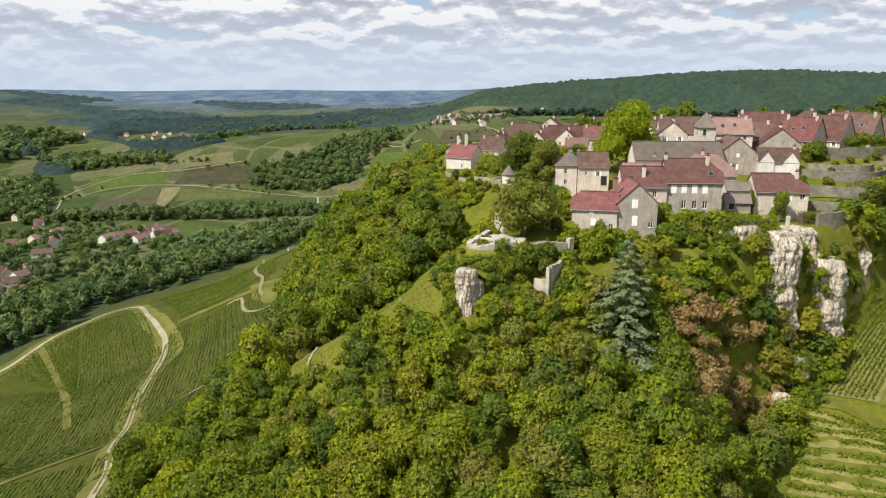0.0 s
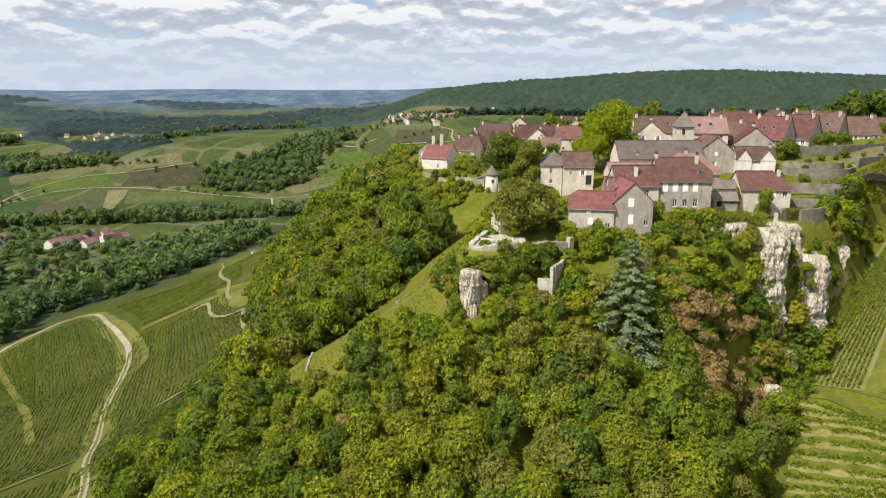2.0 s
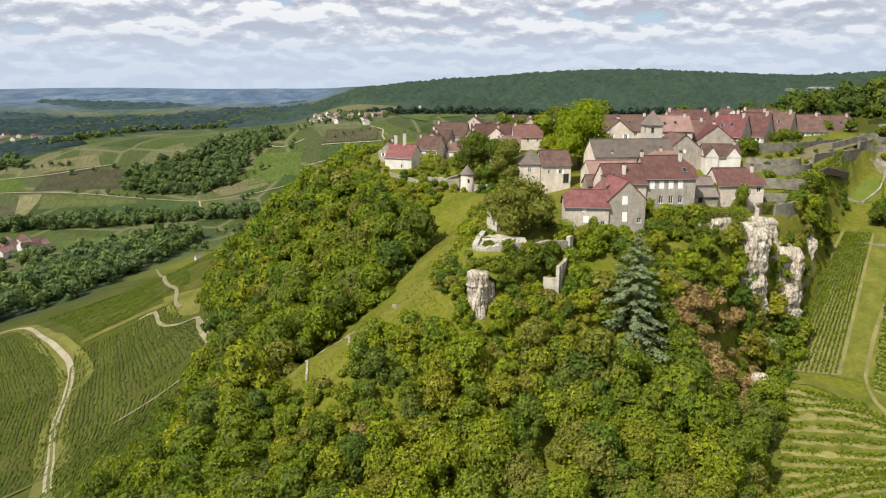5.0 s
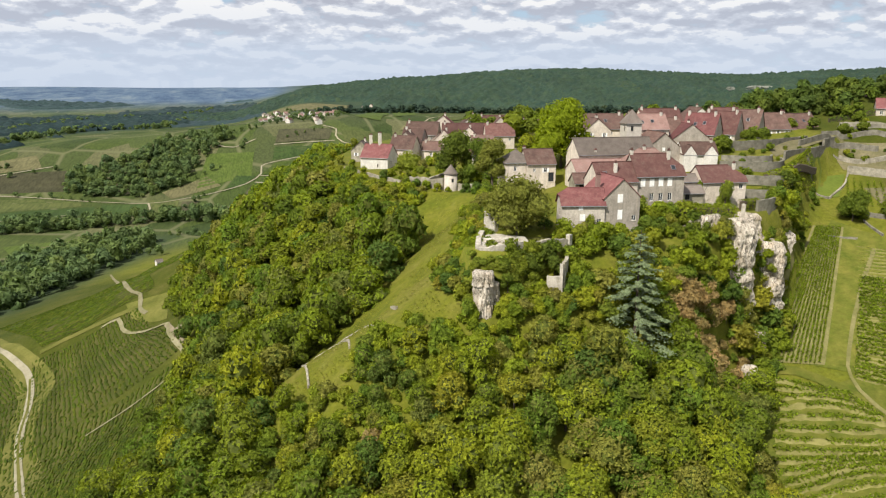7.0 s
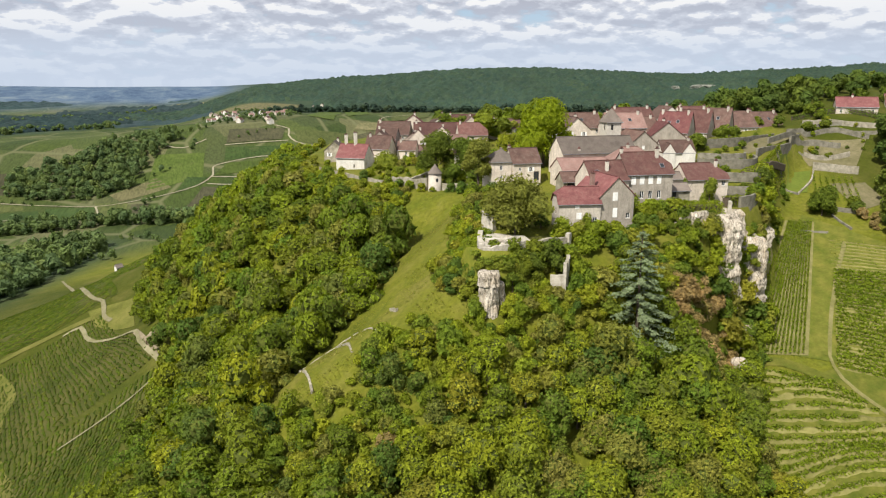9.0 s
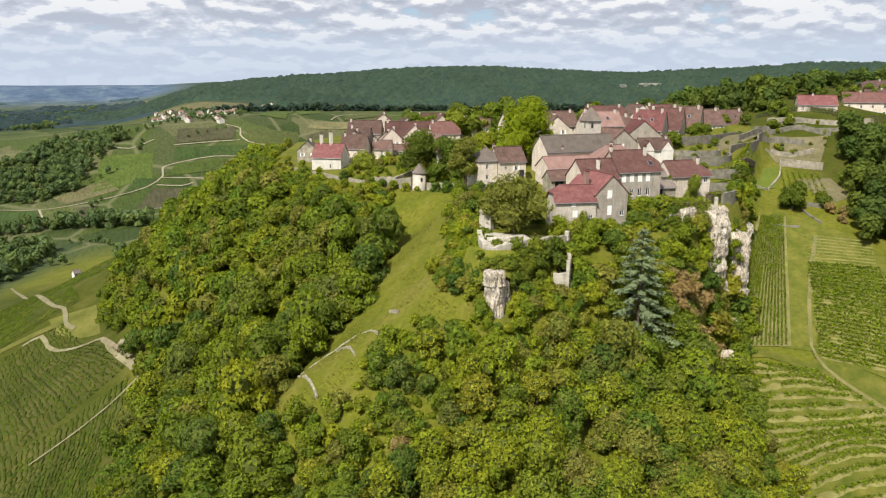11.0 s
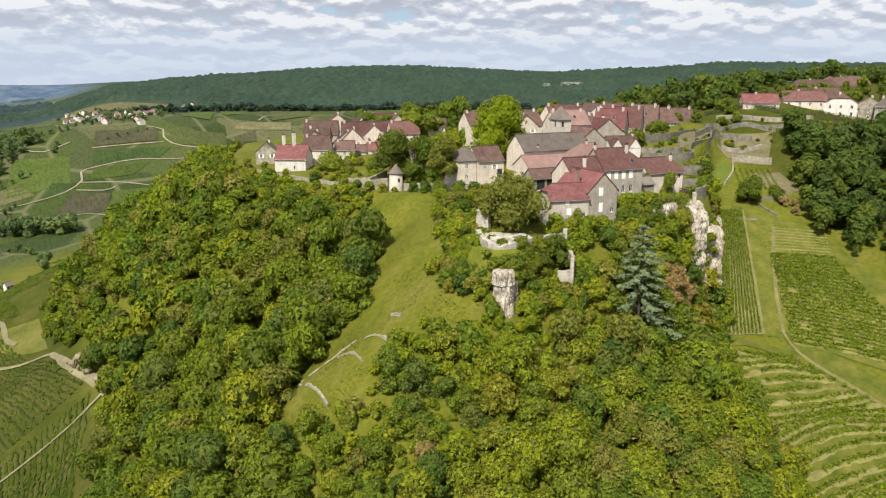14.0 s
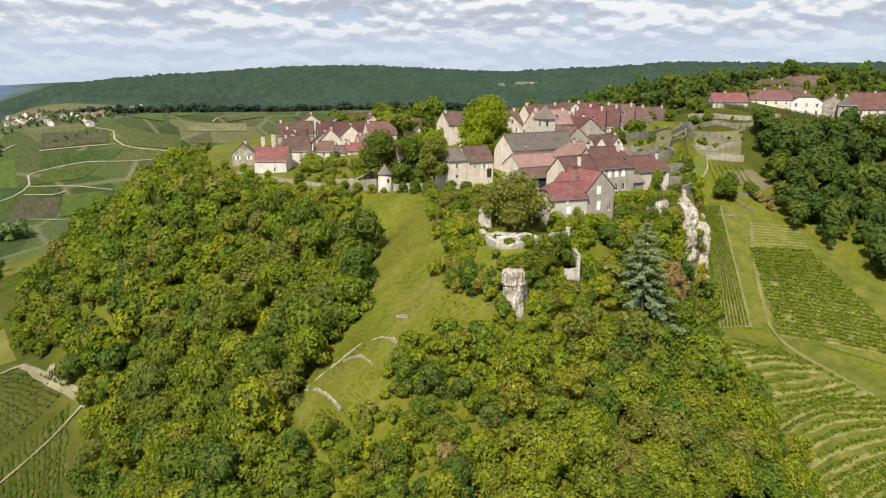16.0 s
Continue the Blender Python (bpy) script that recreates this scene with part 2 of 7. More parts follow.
render_pale = plaster("pale_render", (0.33, 0.295, 0.25), (0.48, 0.435, 0.375), (0.24, 0.215, 0.18))
render_white = plaster("white_render", (0.52, 0.495, 0.45), (0.64, 0.615, 0.57), (0.40, 0.37, 0.32))
paint_white = surface("white_paint", (0.72, 0.71, 0.68), (0.84, 0.83, 0.80), 2, 9, 0.6, 0.1)
wood_dark = surface("dark_wood", (0.05, 0.035, 0.025), (0.12, 0.085, 0.06), 2, 12, 0.7)
stone_cut = surface("cut_stone", (0.42, 0.38, 0.32), (0.58, 0.54, 0.47), 1.2, 6)
zinc = surface("zinc", (0.20, 0.20, 0.21), (0.34, 0.34, 0.35), 1.5, 8, 0.5, 0.1, metal=0.6)
tile_red = roof_tiles("red_tiles", (0.130, 0.052, 0.050), (0.205, 0.082, 0.078), (0.21, 0.12, 0.10))
tile_brown = roof_tiles("brown_tiles", (0.085, 0.054, 0.044), (0.150, 0.088, 0.072), (0.15, 0.12, 0.095))
tile_plum = roof_tiles("plum_tiles", (0.100, 0.050, 0.044), (0.165, 0.082, 0.070), (0.15, 0.105, 0.085))
tile_grey = roof_tiles("grey_tiles", (0.12, 0.10, 0.085), (0.20, 0.165, 0.14), (0.15, 0.14, 0.11))
tile_pink = roof_tiles("pink_tiles", (0.20, 0.12, 0.10), (0.29, 0.18, 0.155), (0.22, 0.17, 0.14))
soil = surface("dry_soil", (0.150, 0.122, 0.075), (0.28, 0.235, 0.160), 0.2, 2.5)
track_worn = surface("worn_track", (0.125, 0.118, 0.055), (0.235, 0.210, 0.130), 0.15, 1.5, bump=0.3)
track_stone = surface("pale_track", (0.20, 0.18, 0.115), (0.32, 0.29, 0.205), 0.15, 1.5, bump=0.2)
verge_grass = surface("verge_grass", (0.076, 0.084, 0.014), (0.135, 0.126, 0.032), 0.12, 1.2, bump=0.4, depth=0.15)
def parcel(name, dark, light):
    """A field far off, with faint rows."""
    s = Shader(name)
    c = s.ramp(s.noise(0.04, 5, 0.65), (0.3, dark), (0.7, light))
    c = s.mix(0.7, c, s.ramp(s.noise(0.45, 2, 0.6, stretch=(1.0, 0.06, 1)), (0.35, (0.45, 0.5, 0.45)), (0.62, (1, 1, 1))), "MULTIPLY")
    c = s.mix(s.ramp(s.noise(0.09, 4, 0.7), (0.56, (0, 0, 0)), (0.72, (0.55, 0.55, 0.55))), c, (0.085, 0.088, 0.034))
    c = s.shift(c, value=s.between(s.random(), 0.80, 1.15))
    return s.done(c, 0.95)


PARCELS = {"vine": parcel("vine_parcel", (0.030, 0.056, 0.014), (0.052, 0.082, 0.020)), "brown": parcel("brown_parcel", (0.055, 0.054, 0.028), (0.088, 0.082, 0.042)),
           "olive": parcel("olive_parcel", (0.070, 0.086, 0.024), (0.105, 0.118, 0.036)), "lush": parcel("lush_parcel", (0.062, 0.092, 0.016), (0.086, 0.116, 0.023)),
           "straw": parcel("straw_parcel", (0.135, 0.126, 0.056), (0.195, 0.176, 0.086))}
lush_grass = surface("lush_grass", (0.090, 0.112, 0.010), (0.165, 0.160, 0.022), 0.4, 2.2, bump=0.7, depth=0.2)
dry_terrace = surface("dry_terrace_grass", (0.085, 0.080, 0.034), (0.165, 0.142, 0.080), 0.22, 1.2, bump=0.5, depth=0.12)
lawn_green = surface("lawn", (0.085, 0.115, 0.016), (0.115, 0.140, 0.022), 0.15, 1.5, bump=0.3, depth=0.1)
pane_dark = Shader("window_glass").done((0.03, 0.035, 0.04), 0.12)


def ground_material():
    """Grass, scrub and wood floor near; a patchwork of fields in the valley; woods and plain far off, with haze put
    into their colour.
    """
    s = Shader("ground")
    mask = s.attribute("cover")
    sep = s.nt.nodes.new("ShaderNodeSeparateColor")
    s.put(sep.inputs[0], mask.outputs["Color"])
    fields, woods, plain = sep.outputs
    flank = s.attribute("flank").outputs["Fac"]
    n1, n2, n3 = s.noise(0.09, 7, 0.68), s.noise(0.9, 5, 0.7), s.noise(0.012, 4)
    grass = s.ramp(n1, (0.28, (0.085, 0.108, 0.009)), (0.5, (0.138, 0.144, 0.014)), (0.72, (0.188, 0.170, 0.036)))
    grass = s.mix(s.ramp(s.noise(0.35, 5, 0.7, stretch=(1.0, 1.0, 2.2)), (0.55, (0, 0, 0)), (0.72, (0.4, 0.4, 0.4))), grass, (0.190, 0.182, 0.050))
    grass = s.mix(0.7, grass, s.ramp(n2, (0.3, (0.42, 0.46, 0.40)), (0.66, (1, 1, 1))), "MULTIPLY")
    plots = s.cells(0.019, turn=0.35, stretch=(1.0, 0.5, 1), metric="CHEBYCHEV")
    sepc = s.nt.nodes.new("ShaderNodeSeparateColor")
    s.put(sepc.inputs[0], plots.outputs["Color"])
    field = s.ramp(sepc.outputs[0], (0.0, (0.026, 0.046, 0.012)), (0.2, (0.062, 0.088, 0.018)), (0.36, (0.036, 0.058, 0.014)), (0.55, (0.078, 0.102, 0.026)),
                   (0.74, (0.052, 0.072, 0.022)), (0.95, (0.12, 0.122, 0.055)))
    field = s.mix(0.5, field, s.ramp(n2, (0.3, (0.6, 0.6, 0.6)), (0.7, (1, 1, 1))), "MULTIPLY")
    field = s.mix(s.ramp(n3, (0.5, (0, 0, 0)), (0.75, (0.3, 0.3, 0.3))), field, (0.085, 0.10, 0.026))
    edges = s.cells(0.013, "DISTANCE_TO_EDGE", 0.35, (1.0, 0.55, 1))
    rows = s.noise(0.5, 2, 0.6, stretch=(1.0, 0.10, 1))
    field = s.mix(0.6, field, s.ramp(rows, (0.36, (0.5, 0.52, 0.5)), (0.62, (1.15, 1.12, 1.05))), "MULTIPLY")
    field = s.mix(s.ramp(edges.outputs["Distance"], (0.012, (0.8, 0.8, 0.8)), (0.05, (0, 0, 0))), field, (0.125, 0.126, 0.060))
    # Distance haze is put into both far colours as blue.
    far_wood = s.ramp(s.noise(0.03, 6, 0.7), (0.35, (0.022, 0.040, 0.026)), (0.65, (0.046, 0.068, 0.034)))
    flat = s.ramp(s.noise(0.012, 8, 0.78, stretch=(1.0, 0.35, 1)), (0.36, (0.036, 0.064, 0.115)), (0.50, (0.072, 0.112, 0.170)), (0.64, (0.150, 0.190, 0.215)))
    slope = s.ramp(n1, (0.3, (0.040, 0.056, 0.004)), (0.52, (0.062, 0.072, 0.008)), (0.74, (0.098, 0.094, 0.022)))
    slope = s.mix(0.6, slope, s.ramp(n2, (0.3, (0.5, 0.5, 0.45)), (0.66, (1, 1, 1))), "MULTIPLY")
    c = s.mix(flank, grass, slope)
    c = s.mix(fields, c, field)
    c = s.mix(woods, c, far_wood)
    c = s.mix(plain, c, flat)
    s.bump(n2, 0.6, 0.35)
    return s.done(c, 0.95)


ground_mat = ground_material()
# ---- landform ----
PLATEAU = [(6, 127), (12, 140), (14, 160), (23, 182), (14, 197), (5, 215), (-2, 240), (-7, 262), (0, 300), (20, 360), (60, 410),
           (300, 410), (300, 250), (182, 222), (160, 208), (146, 200), (131, 190), (108, 171), (93, 154), (80, 146), (67, 139), (45, 129), (22, 125)]


def smooth(a, b, v):
    u = np.clip((v - a) / (b - a), 0, 1)
    return u * u * (3 - 2 * u)


def edge_distance(x, y, poly=PLATEAU):
    """Metres outside the outline (negative inside)."""
    best, inside = np.full(np.shape(x), 1e9), np.zeros(np.shape(x), bool)
    for (ax, ay), (bx, by) in zip(poly, poly[1:] + poly[:1]):
        ex, ey = bx - ax, by - ay
        u = np.clip(((x - ax) * ex + (y - ay) * ey) / (ex * ex + ey * ey), 0, 1)
        best = np.minimum(best, np.hypot(x - ax - u * ex, y - ay - u * ey))
        if ay != by:
            inside ^= ((ay > y) != (by > y)) & (x < ex * (y - ay) / ey + ax)
    return np.where(inside, -best, best)


def rolling(x, y, size, seed=0.0):
    """Cheap smooth unevenness between -1 and 1."""
    u, v = x / size, y / size
    return (np.sin(u * 1.9 + seed + 1.3 * np.sin(v * 1.1 + seed)) + np.sin(v * 2.3 - seed * 1.7 + 1.1 * np.sin(u * 1.4))
            + np.sin((u + v) * 1.3 + seed * 2.1)) / 3


def height(x, y):
    x, y = np.asarray(x, float), np.asarray(y, float)
    s = edge_distance(x, y)
    s = np.where(s > 0, s * (1 + 5 * smooth(44, 64, x) * (1 - smooth(215, 260, y))), s)
    # the village's table, rising inland
    table = np.interp(y, (118, 126, 134, 142, 400), (60, 64.5, 69, 71, 71)) + 10.5 * smooth(0, 55, -s) * smooth(140, 190, y) * (1 - 0.62 * smooth(205, 255, y) * (1 - smooth(62, 110, x)))
    garden = np.clip(72.6 + 0.24 * (y - 156), 71, 82.6) - 0.3 * np.maximum(0, y - 250)
    table = table + np.maximum(garden - table, 0) * smooth(74, 92, x) * smooth(146, 160, y)
    drop = np.interp(s, (0, 4, 10, 25, 40, 60, 75, 110, 150, 220, 320), (0, 2.5, 7.5, 19.5, 30, 46, 56, 74, 86, 98, 110))
    drop = drop + 11 * smooth(36, 52, s) * smooth(175, 225, y) * (1 - smooth(285, 340, y))
    near = table - drop + 6 * np.exp(-((x + 38) ** 2 + (y - 112) ** 2) / 800) + 11 * np.exp(-((x + 82) ** 2 + (y - 362) ** 2) / 3200)
    # the vine slope in the hollow, on the other side
    bowl = 38 + 0.2 * (np.minimum(x, 260) - 80) + 0.33 * (np.minimum(y, 240) - 125)
    bowl = np.where(bowl > 80, 80 + (bowl - 80) * 0.25, bowl) + 7 * smooth(150, 190, x) + 4.5 * smooth(192, 212, y) * smooth(84, 110, x) - 0.95 * np.maximum(0, 58 - x) - 0.3 * np.maximum(0, y - 248)
    lip = -0.35 * np.maximum(0, 60 - y)
    k = 2.0
    near = np.logaddexp(near / k, (bowl + lip) / k) * k
    # the valley floor and the rise behind it
    floor = -38 + 0.10 * np.clip(x + 150, -60, 260) + 62 * smooth(780, 1130, y) * smooth(-700, -250, x) + 4 * rolling(x, y, 170)
    floor = floor + 30 * smooth(-500, -1000, x)
    # far country
    r, az = np.hypot(x + 35, y - 10), np.degrees(np.arctan2(x + 35, y - 10))
    crest = np.interp(az, (-2, 3, 8.4, 12, 18, 26, 31, 38, 44, 50, 58, 65, 90), (50, 72, 93, 103, 117, 125, 119, 111, 124, 136, 128, 126, 100))
    hill = 40 + (crest - 40) * smooth(1250, 2050, r + 120 * rolling(x, y, 260, 1.0)) + 3 * rolling(x, y, 120, 2.0)
    west = 5 + 60 * smooth(2300, 4700, r) + 9 * rolling(x, y, 420, 0.6) * smooth(1300, 2000, r)
    west = west + 62 * np.exp(-((az + 34) / 8) ** 2 - ((r - 3100) / 520) ** 2) + 20 * np.exp(-((az + 6) / 2.6) ** 2 - ((r - 3700) / 260) ** 2)
    far = west + (hill - west) * smooth(-3, 5, az)
    floor = floor + (far - floor) * smooth(1150, 1500, r)
    k = 6.0
    return np.where(r < 1500, np.logaddexp(near / k, floor / k) * k, floor)


def within(x, y, poly):
    return edge_distance(np.asarray(x, float), np.asarray(y, float), poly) < 0


FOREST = [(-10, 355), (-40, 345), (-66, 320), (-72, 300), (-62, 262), (-58, 240), (-56, 212), (-62, 186), (-71, 145), (-73, 112), (-64, 60), (20, 52), (34, 78), (47, 94),
          (62, 118), (70, 132), (74, 139), (66, 139), (45, 130), (22, 126), (5, 128), (12, 141), (14, 160), (22, 182), (12, 197), (3, 215), (-4, 240), (-9, 262), (-2, 300), (14, 352)]
MEADOW = [(15, 196), (6, 190), (6, 176), (-9, 158), (-16, 151), (-26, 147), (-33, 142), (-34, 135), (-31.5, 130.5), (-27, 129.3), (-22, 130.6), (-16, 131.6), (-11.5, 133.6), (-7.5, 131),
          (-3.5, 124), (1.2, 123.4), (2.0, 127), (1.6, 132), (2.6, 142), (6.5, 152), (12.5, 165), (17.5, 175), (20, 185), (17.5, 191)]
RIGHT_WOOD = [(132.5, 158), (131.5, 144), (131, 128), (129, 108), (150, 96), (260, 100), (260, 168), (190, 172), (172, 186), (163, 190), (159, 179), (150, 167), (140, 160)]
COPSE = [(-250, 905), (-150, 870), (-118, 900), (-95, 985), (-60, 1040), (-70, 1075), (-130, 1070), (-200, 1010), (-260, 960)]
BELT = [(-216, 322), (-202, 345), (-204, 400), (-166, 430), (-148, 489), (-120, 593), (-122, 650), (-180, 642), (-216, 594), (-224, 508), (-238, 439), (-300, 400), (-330, 330), (-250, 300)]
BELT_FAR = [(-420, 690), (-360, 715), (-130, 735), (-40, 690), (-40, 730), (-130, 775), (-360, 745), (-430, 720)]
HILL_WOOD_RIDGE = [(-900, 1750), (-420, 1420), (-160, 1700), (10, 2050), (-60, 2300), (-500, 2100), (-900, 2100)]
LEFT_WOOD = [(-900, 600), (-560, 640), (-470, 830), (-560, 900), (-900, 960)]


# ---- ground ----
def lane(fine_from, fine_to, step, low, high, growth=1.055):
    mid = list(np.arange(fine_from, fine_to + step, step))
    up, down, d = [mid[-1]], [mid[0]], step
    while up[-1] < high or down[-1] > low:
        d *= growth
        if up[-1] < high:
            up.append(up[-1] + d)
        if down[-1] > low:
            down.append(down[-1] - d)
    return np.array(down[:0:-1] + mid + up[1:])


def build_ground():
    xs, ys = lane(-160, 220, 2.8, -4600, 4600), lane(60, 320, 2.8, -1500, 4750)
    gx, gy = np.meshgrid(xs, ys)
    gz = height(gx, gy) + 0.35 * rolling(gx, gy, 4.0, 0.4) * smooth(0, 6, edge_distance(gx, gy)) * smooth(-56, -46, gx) * (1 - smooth(50, 58, gx))
    nx, ny = len(xs), len(ys)
    i = np.arange(nx * ny).reshape(ny, nx)
    faces = np.stack([i[:-1, :-1], i[:-1, 1:], i[1:, 1:], i[1:, :-1]], -1).reshape(-1, 4)
    me = bpy.data.meshes.new("ground")
    me.from_pydata(np.stack([gx, gy, gz], -1).reshape(-1, 3).tolist(), [], faces.tolist())
    me.polygons.foreach_set("use_smooth", np.ones(len(faces), bool))
    r, az = np.hypot(gx + 35, gy - 10), np.degrees(np.arctan2(gx + 35, gy - 10))
    fields = np.clip(smooth(190, 260, edge_distance(gx, gy)) * (1 - smooth(30, 60, gx) * (gy < 420)), 0, 1)
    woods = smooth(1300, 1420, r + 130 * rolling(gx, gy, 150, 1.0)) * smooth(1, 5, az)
    for area in (HILL_WOOD_RIDGE, LEFT_WOOD, BELT):
        woods = np.maximum(woods, 1 - smooth(-20, 30, edge_distance(gx, gy, area)))
    woods = np.maximum(woods, smooth(1500, 2100, r) * smooth(-0.15, 0.25, rolling(gx, gy, 210, 3.0)))
    # Rises with distance and brings in the haze-blue ground colour.
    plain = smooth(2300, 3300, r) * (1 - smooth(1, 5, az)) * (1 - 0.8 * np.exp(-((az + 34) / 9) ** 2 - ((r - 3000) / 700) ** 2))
    woods = np.maximum(woods, np.exp(-((az + 34) / 9) ** 2 - ((r - 3000) / 700) ** 2))
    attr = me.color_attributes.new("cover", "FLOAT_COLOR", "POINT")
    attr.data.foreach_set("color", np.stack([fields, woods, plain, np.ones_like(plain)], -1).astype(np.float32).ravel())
    flank = np.maximum((1 - smooth(-66, -52, gx)) * (1 - smooth(440, 520, gy)), smooth(142, 156, gx) * (1 - smooth(420, 520, gy)))
    me.attributes.new("flank", "FLOAT", "POINT").data.foreach_set("value", flank.astype(np.float32).ravel())
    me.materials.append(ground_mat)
    return tagged(new("ground", me), "grassy spur above a valley of fields and woods", "ground", kind="structure")


build_ground()


def part(name, bm, material, parent=None, label="", smoothed=False):
    me = bpy.data.meshes.new(name)
    bm.to_mesh(me)
    bm.free()
    if smoothed:
        me.polygons.foreach_set("use_smooth", [True] * len(me.polygons))
    me.materials.append(material)
    ob = new(name, me)
    ob.parent = parent
    return tagged(ob, label)


def raw_part(name, verts, faces, material, parent=None, label="", smoothed=False, tint=None):
    me = bpy.data.meshes.new(name)
    me.from_pydata(np.asarray(verts, float).tolist(), [], [list(f) for f in faces])
    if smoothed:
        me.polygons.foreach_set("use_smooth", [True] * len(me.polygons))
    if tint is not None:
        me.attributes.new("tint", "FLOAT", "FACE").data.foreach_set("value", np.asarray(tint, np.float32))
    me.materials.append(material)
    ob = new(name, me)
    ob.parent = parent
    return tagged(ob, label)


def at(x, y):
    return float(height(x, y))


# ---- draped bands: roads, tracks, verges ----
def glide(points, step):
    """Points every so many metres along a rounded line."""
    p = np.array(points, float)
    q = [p[0]]
    pad = np.vstack([2 * p[0] - p[1], p, 2 * p[-1] - p[-2]])
    for k in range(1, len(pad) - 2):
        a, b, c, d = pad[k - 1:k + 3]
        n = max(2, int(np.hypot(*(c - b)) / step))
        for u in np.linspace(0, 1, n + 1)[1:]:
            q.append(0.5 * ((2 * b) + (c - a) * u + (2 * a - 5 * b + 4 * c - d) * u * u + (3 * b - a - 3 * c + d) * u ** 3))
    return np.array(q)


def band(name, points, width, material, label, lift=0.12, step=4.0, ragged=0.0, across=4, parent=None, kind="structure"):
    line = glide(points, step)
    way = np.gradient(line, axis=0)
    way /= np.hypot(way[:, 0], way[:, 1])[:, None]
    side = np.stack([way[:, 1], -way[:, 0]], -1)
    rng = np.random.default_rng(len(points) + int(width * 10))
    loose = rng.uniform(-1, 1, (len(line) + 4, 2))
    loose = (loose[:-4] + loose[1:-3] + loose[2:-2] + loose[3:-1] + loose[4:]) / 2.6
    wob = width / 2 * (1 + ragged * loose)
    verts, faces = [], []
    for k in range(len(line)):
        for j in range(across + 1):
            u = j / across
            p = line[k] + side[k] * (-wob[k, 0] * (1 - u) + wob[k, 1] * u)
            verts.append((p[0], p[1], 0))
    v = np.array(verts)
    v[:, 2] = height(v[:, 0], v[:, 1]) + lift
    n = across + 1
    for k in range(len(line) - 1):
        for j in range(across):
            faces.append((k * n + j, k * n + j + 1, (k + 1) * n + j + 1, (k + 1) * n + j))
    ob = raw_part(name, v, faces, material, parent, "", True)
    return tagged(ob, label, name.replace("_", " "), kind=kind)


def sheet(name, corners, material, label, lift=0.1, n=24, parent=None, kind="structure"):
    """A plot laid over the ground between four corners."""
    a, b, c, d = [np.array(p, float) for p in corners]
    v, f = [], []
    for j in range(n + 1):
        for i in range(n + 1):
            u, w = i / n, j / n
            p = (a * (1 - u) + b * u) * (1 - w) + (d * (1 - u) + c * u) * w
            v.append((p[0], p[1], 0))
    v = np.array(v)
    v[:, 2] = height(v[:, 0], v[:, 1]) + lift
    for j in range(n):
        for i in range(n):
            k = j * (n + 1) + i
            f.append((k, k + 1, k + n + 2, k + n + 1))
    ob = raw_part(name, v, f, material, parent, "", True)
    return tagged(ob, label, name.replace("_", " "), kind=kind)


# ---- trees ----
def cards(centres, normals, size, rng, droop=0.0, three=False):
    """One small folded spray of leaves at each centre."""
    n = len(centres)
    normals = normals / np.maximum(np.linalg.norm(normals, axis=1), 1e-6)[:, None]
    a = np.cross(normals, rng.normal(size=(n, 3)))
    a /= np.maximum(np.linalg.norm(a, axis=1), 1e-6)[:, None]
    b = np.cross(normals, a)
    s = size * (0.55 + 0.9 * rng.uniform(0, 1, (n, 1)) ** 1.6)
    w = rng.uniform(0.5, 0.9, (n, 1))
    fold = normals * s * rng.uniform(-0.1, 0.35, (n, 1))
    v = np.stack([centres - a * s * 0.6, centres - b * s * w * 0.5 - fold, centres + a * s * 0.6, centres + b * s * w * 0.5 - fold], 1)
    if three:
        v = np.stack([centres - a * s * 0.62 - b * s * w * 0.4, centres + a * s * 0.62 - b * s * w * 0.4, centres + b * s * w * 0.85 - fold], 1)
    v[:, :, 2] -= droop * s
    return v.reshape(-1, 3), np.arange(n * v.shape[1]).reshape(n, -1)


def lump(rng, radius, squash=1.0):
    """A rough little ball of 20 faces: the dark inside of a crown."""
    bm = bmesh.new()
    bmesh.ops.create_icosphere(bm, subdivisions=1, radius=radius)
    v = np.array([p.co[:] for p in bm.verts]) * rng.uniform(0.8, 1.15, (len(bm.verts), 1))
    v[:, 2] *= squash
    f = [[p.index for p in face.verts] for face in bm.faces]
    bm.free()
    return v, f


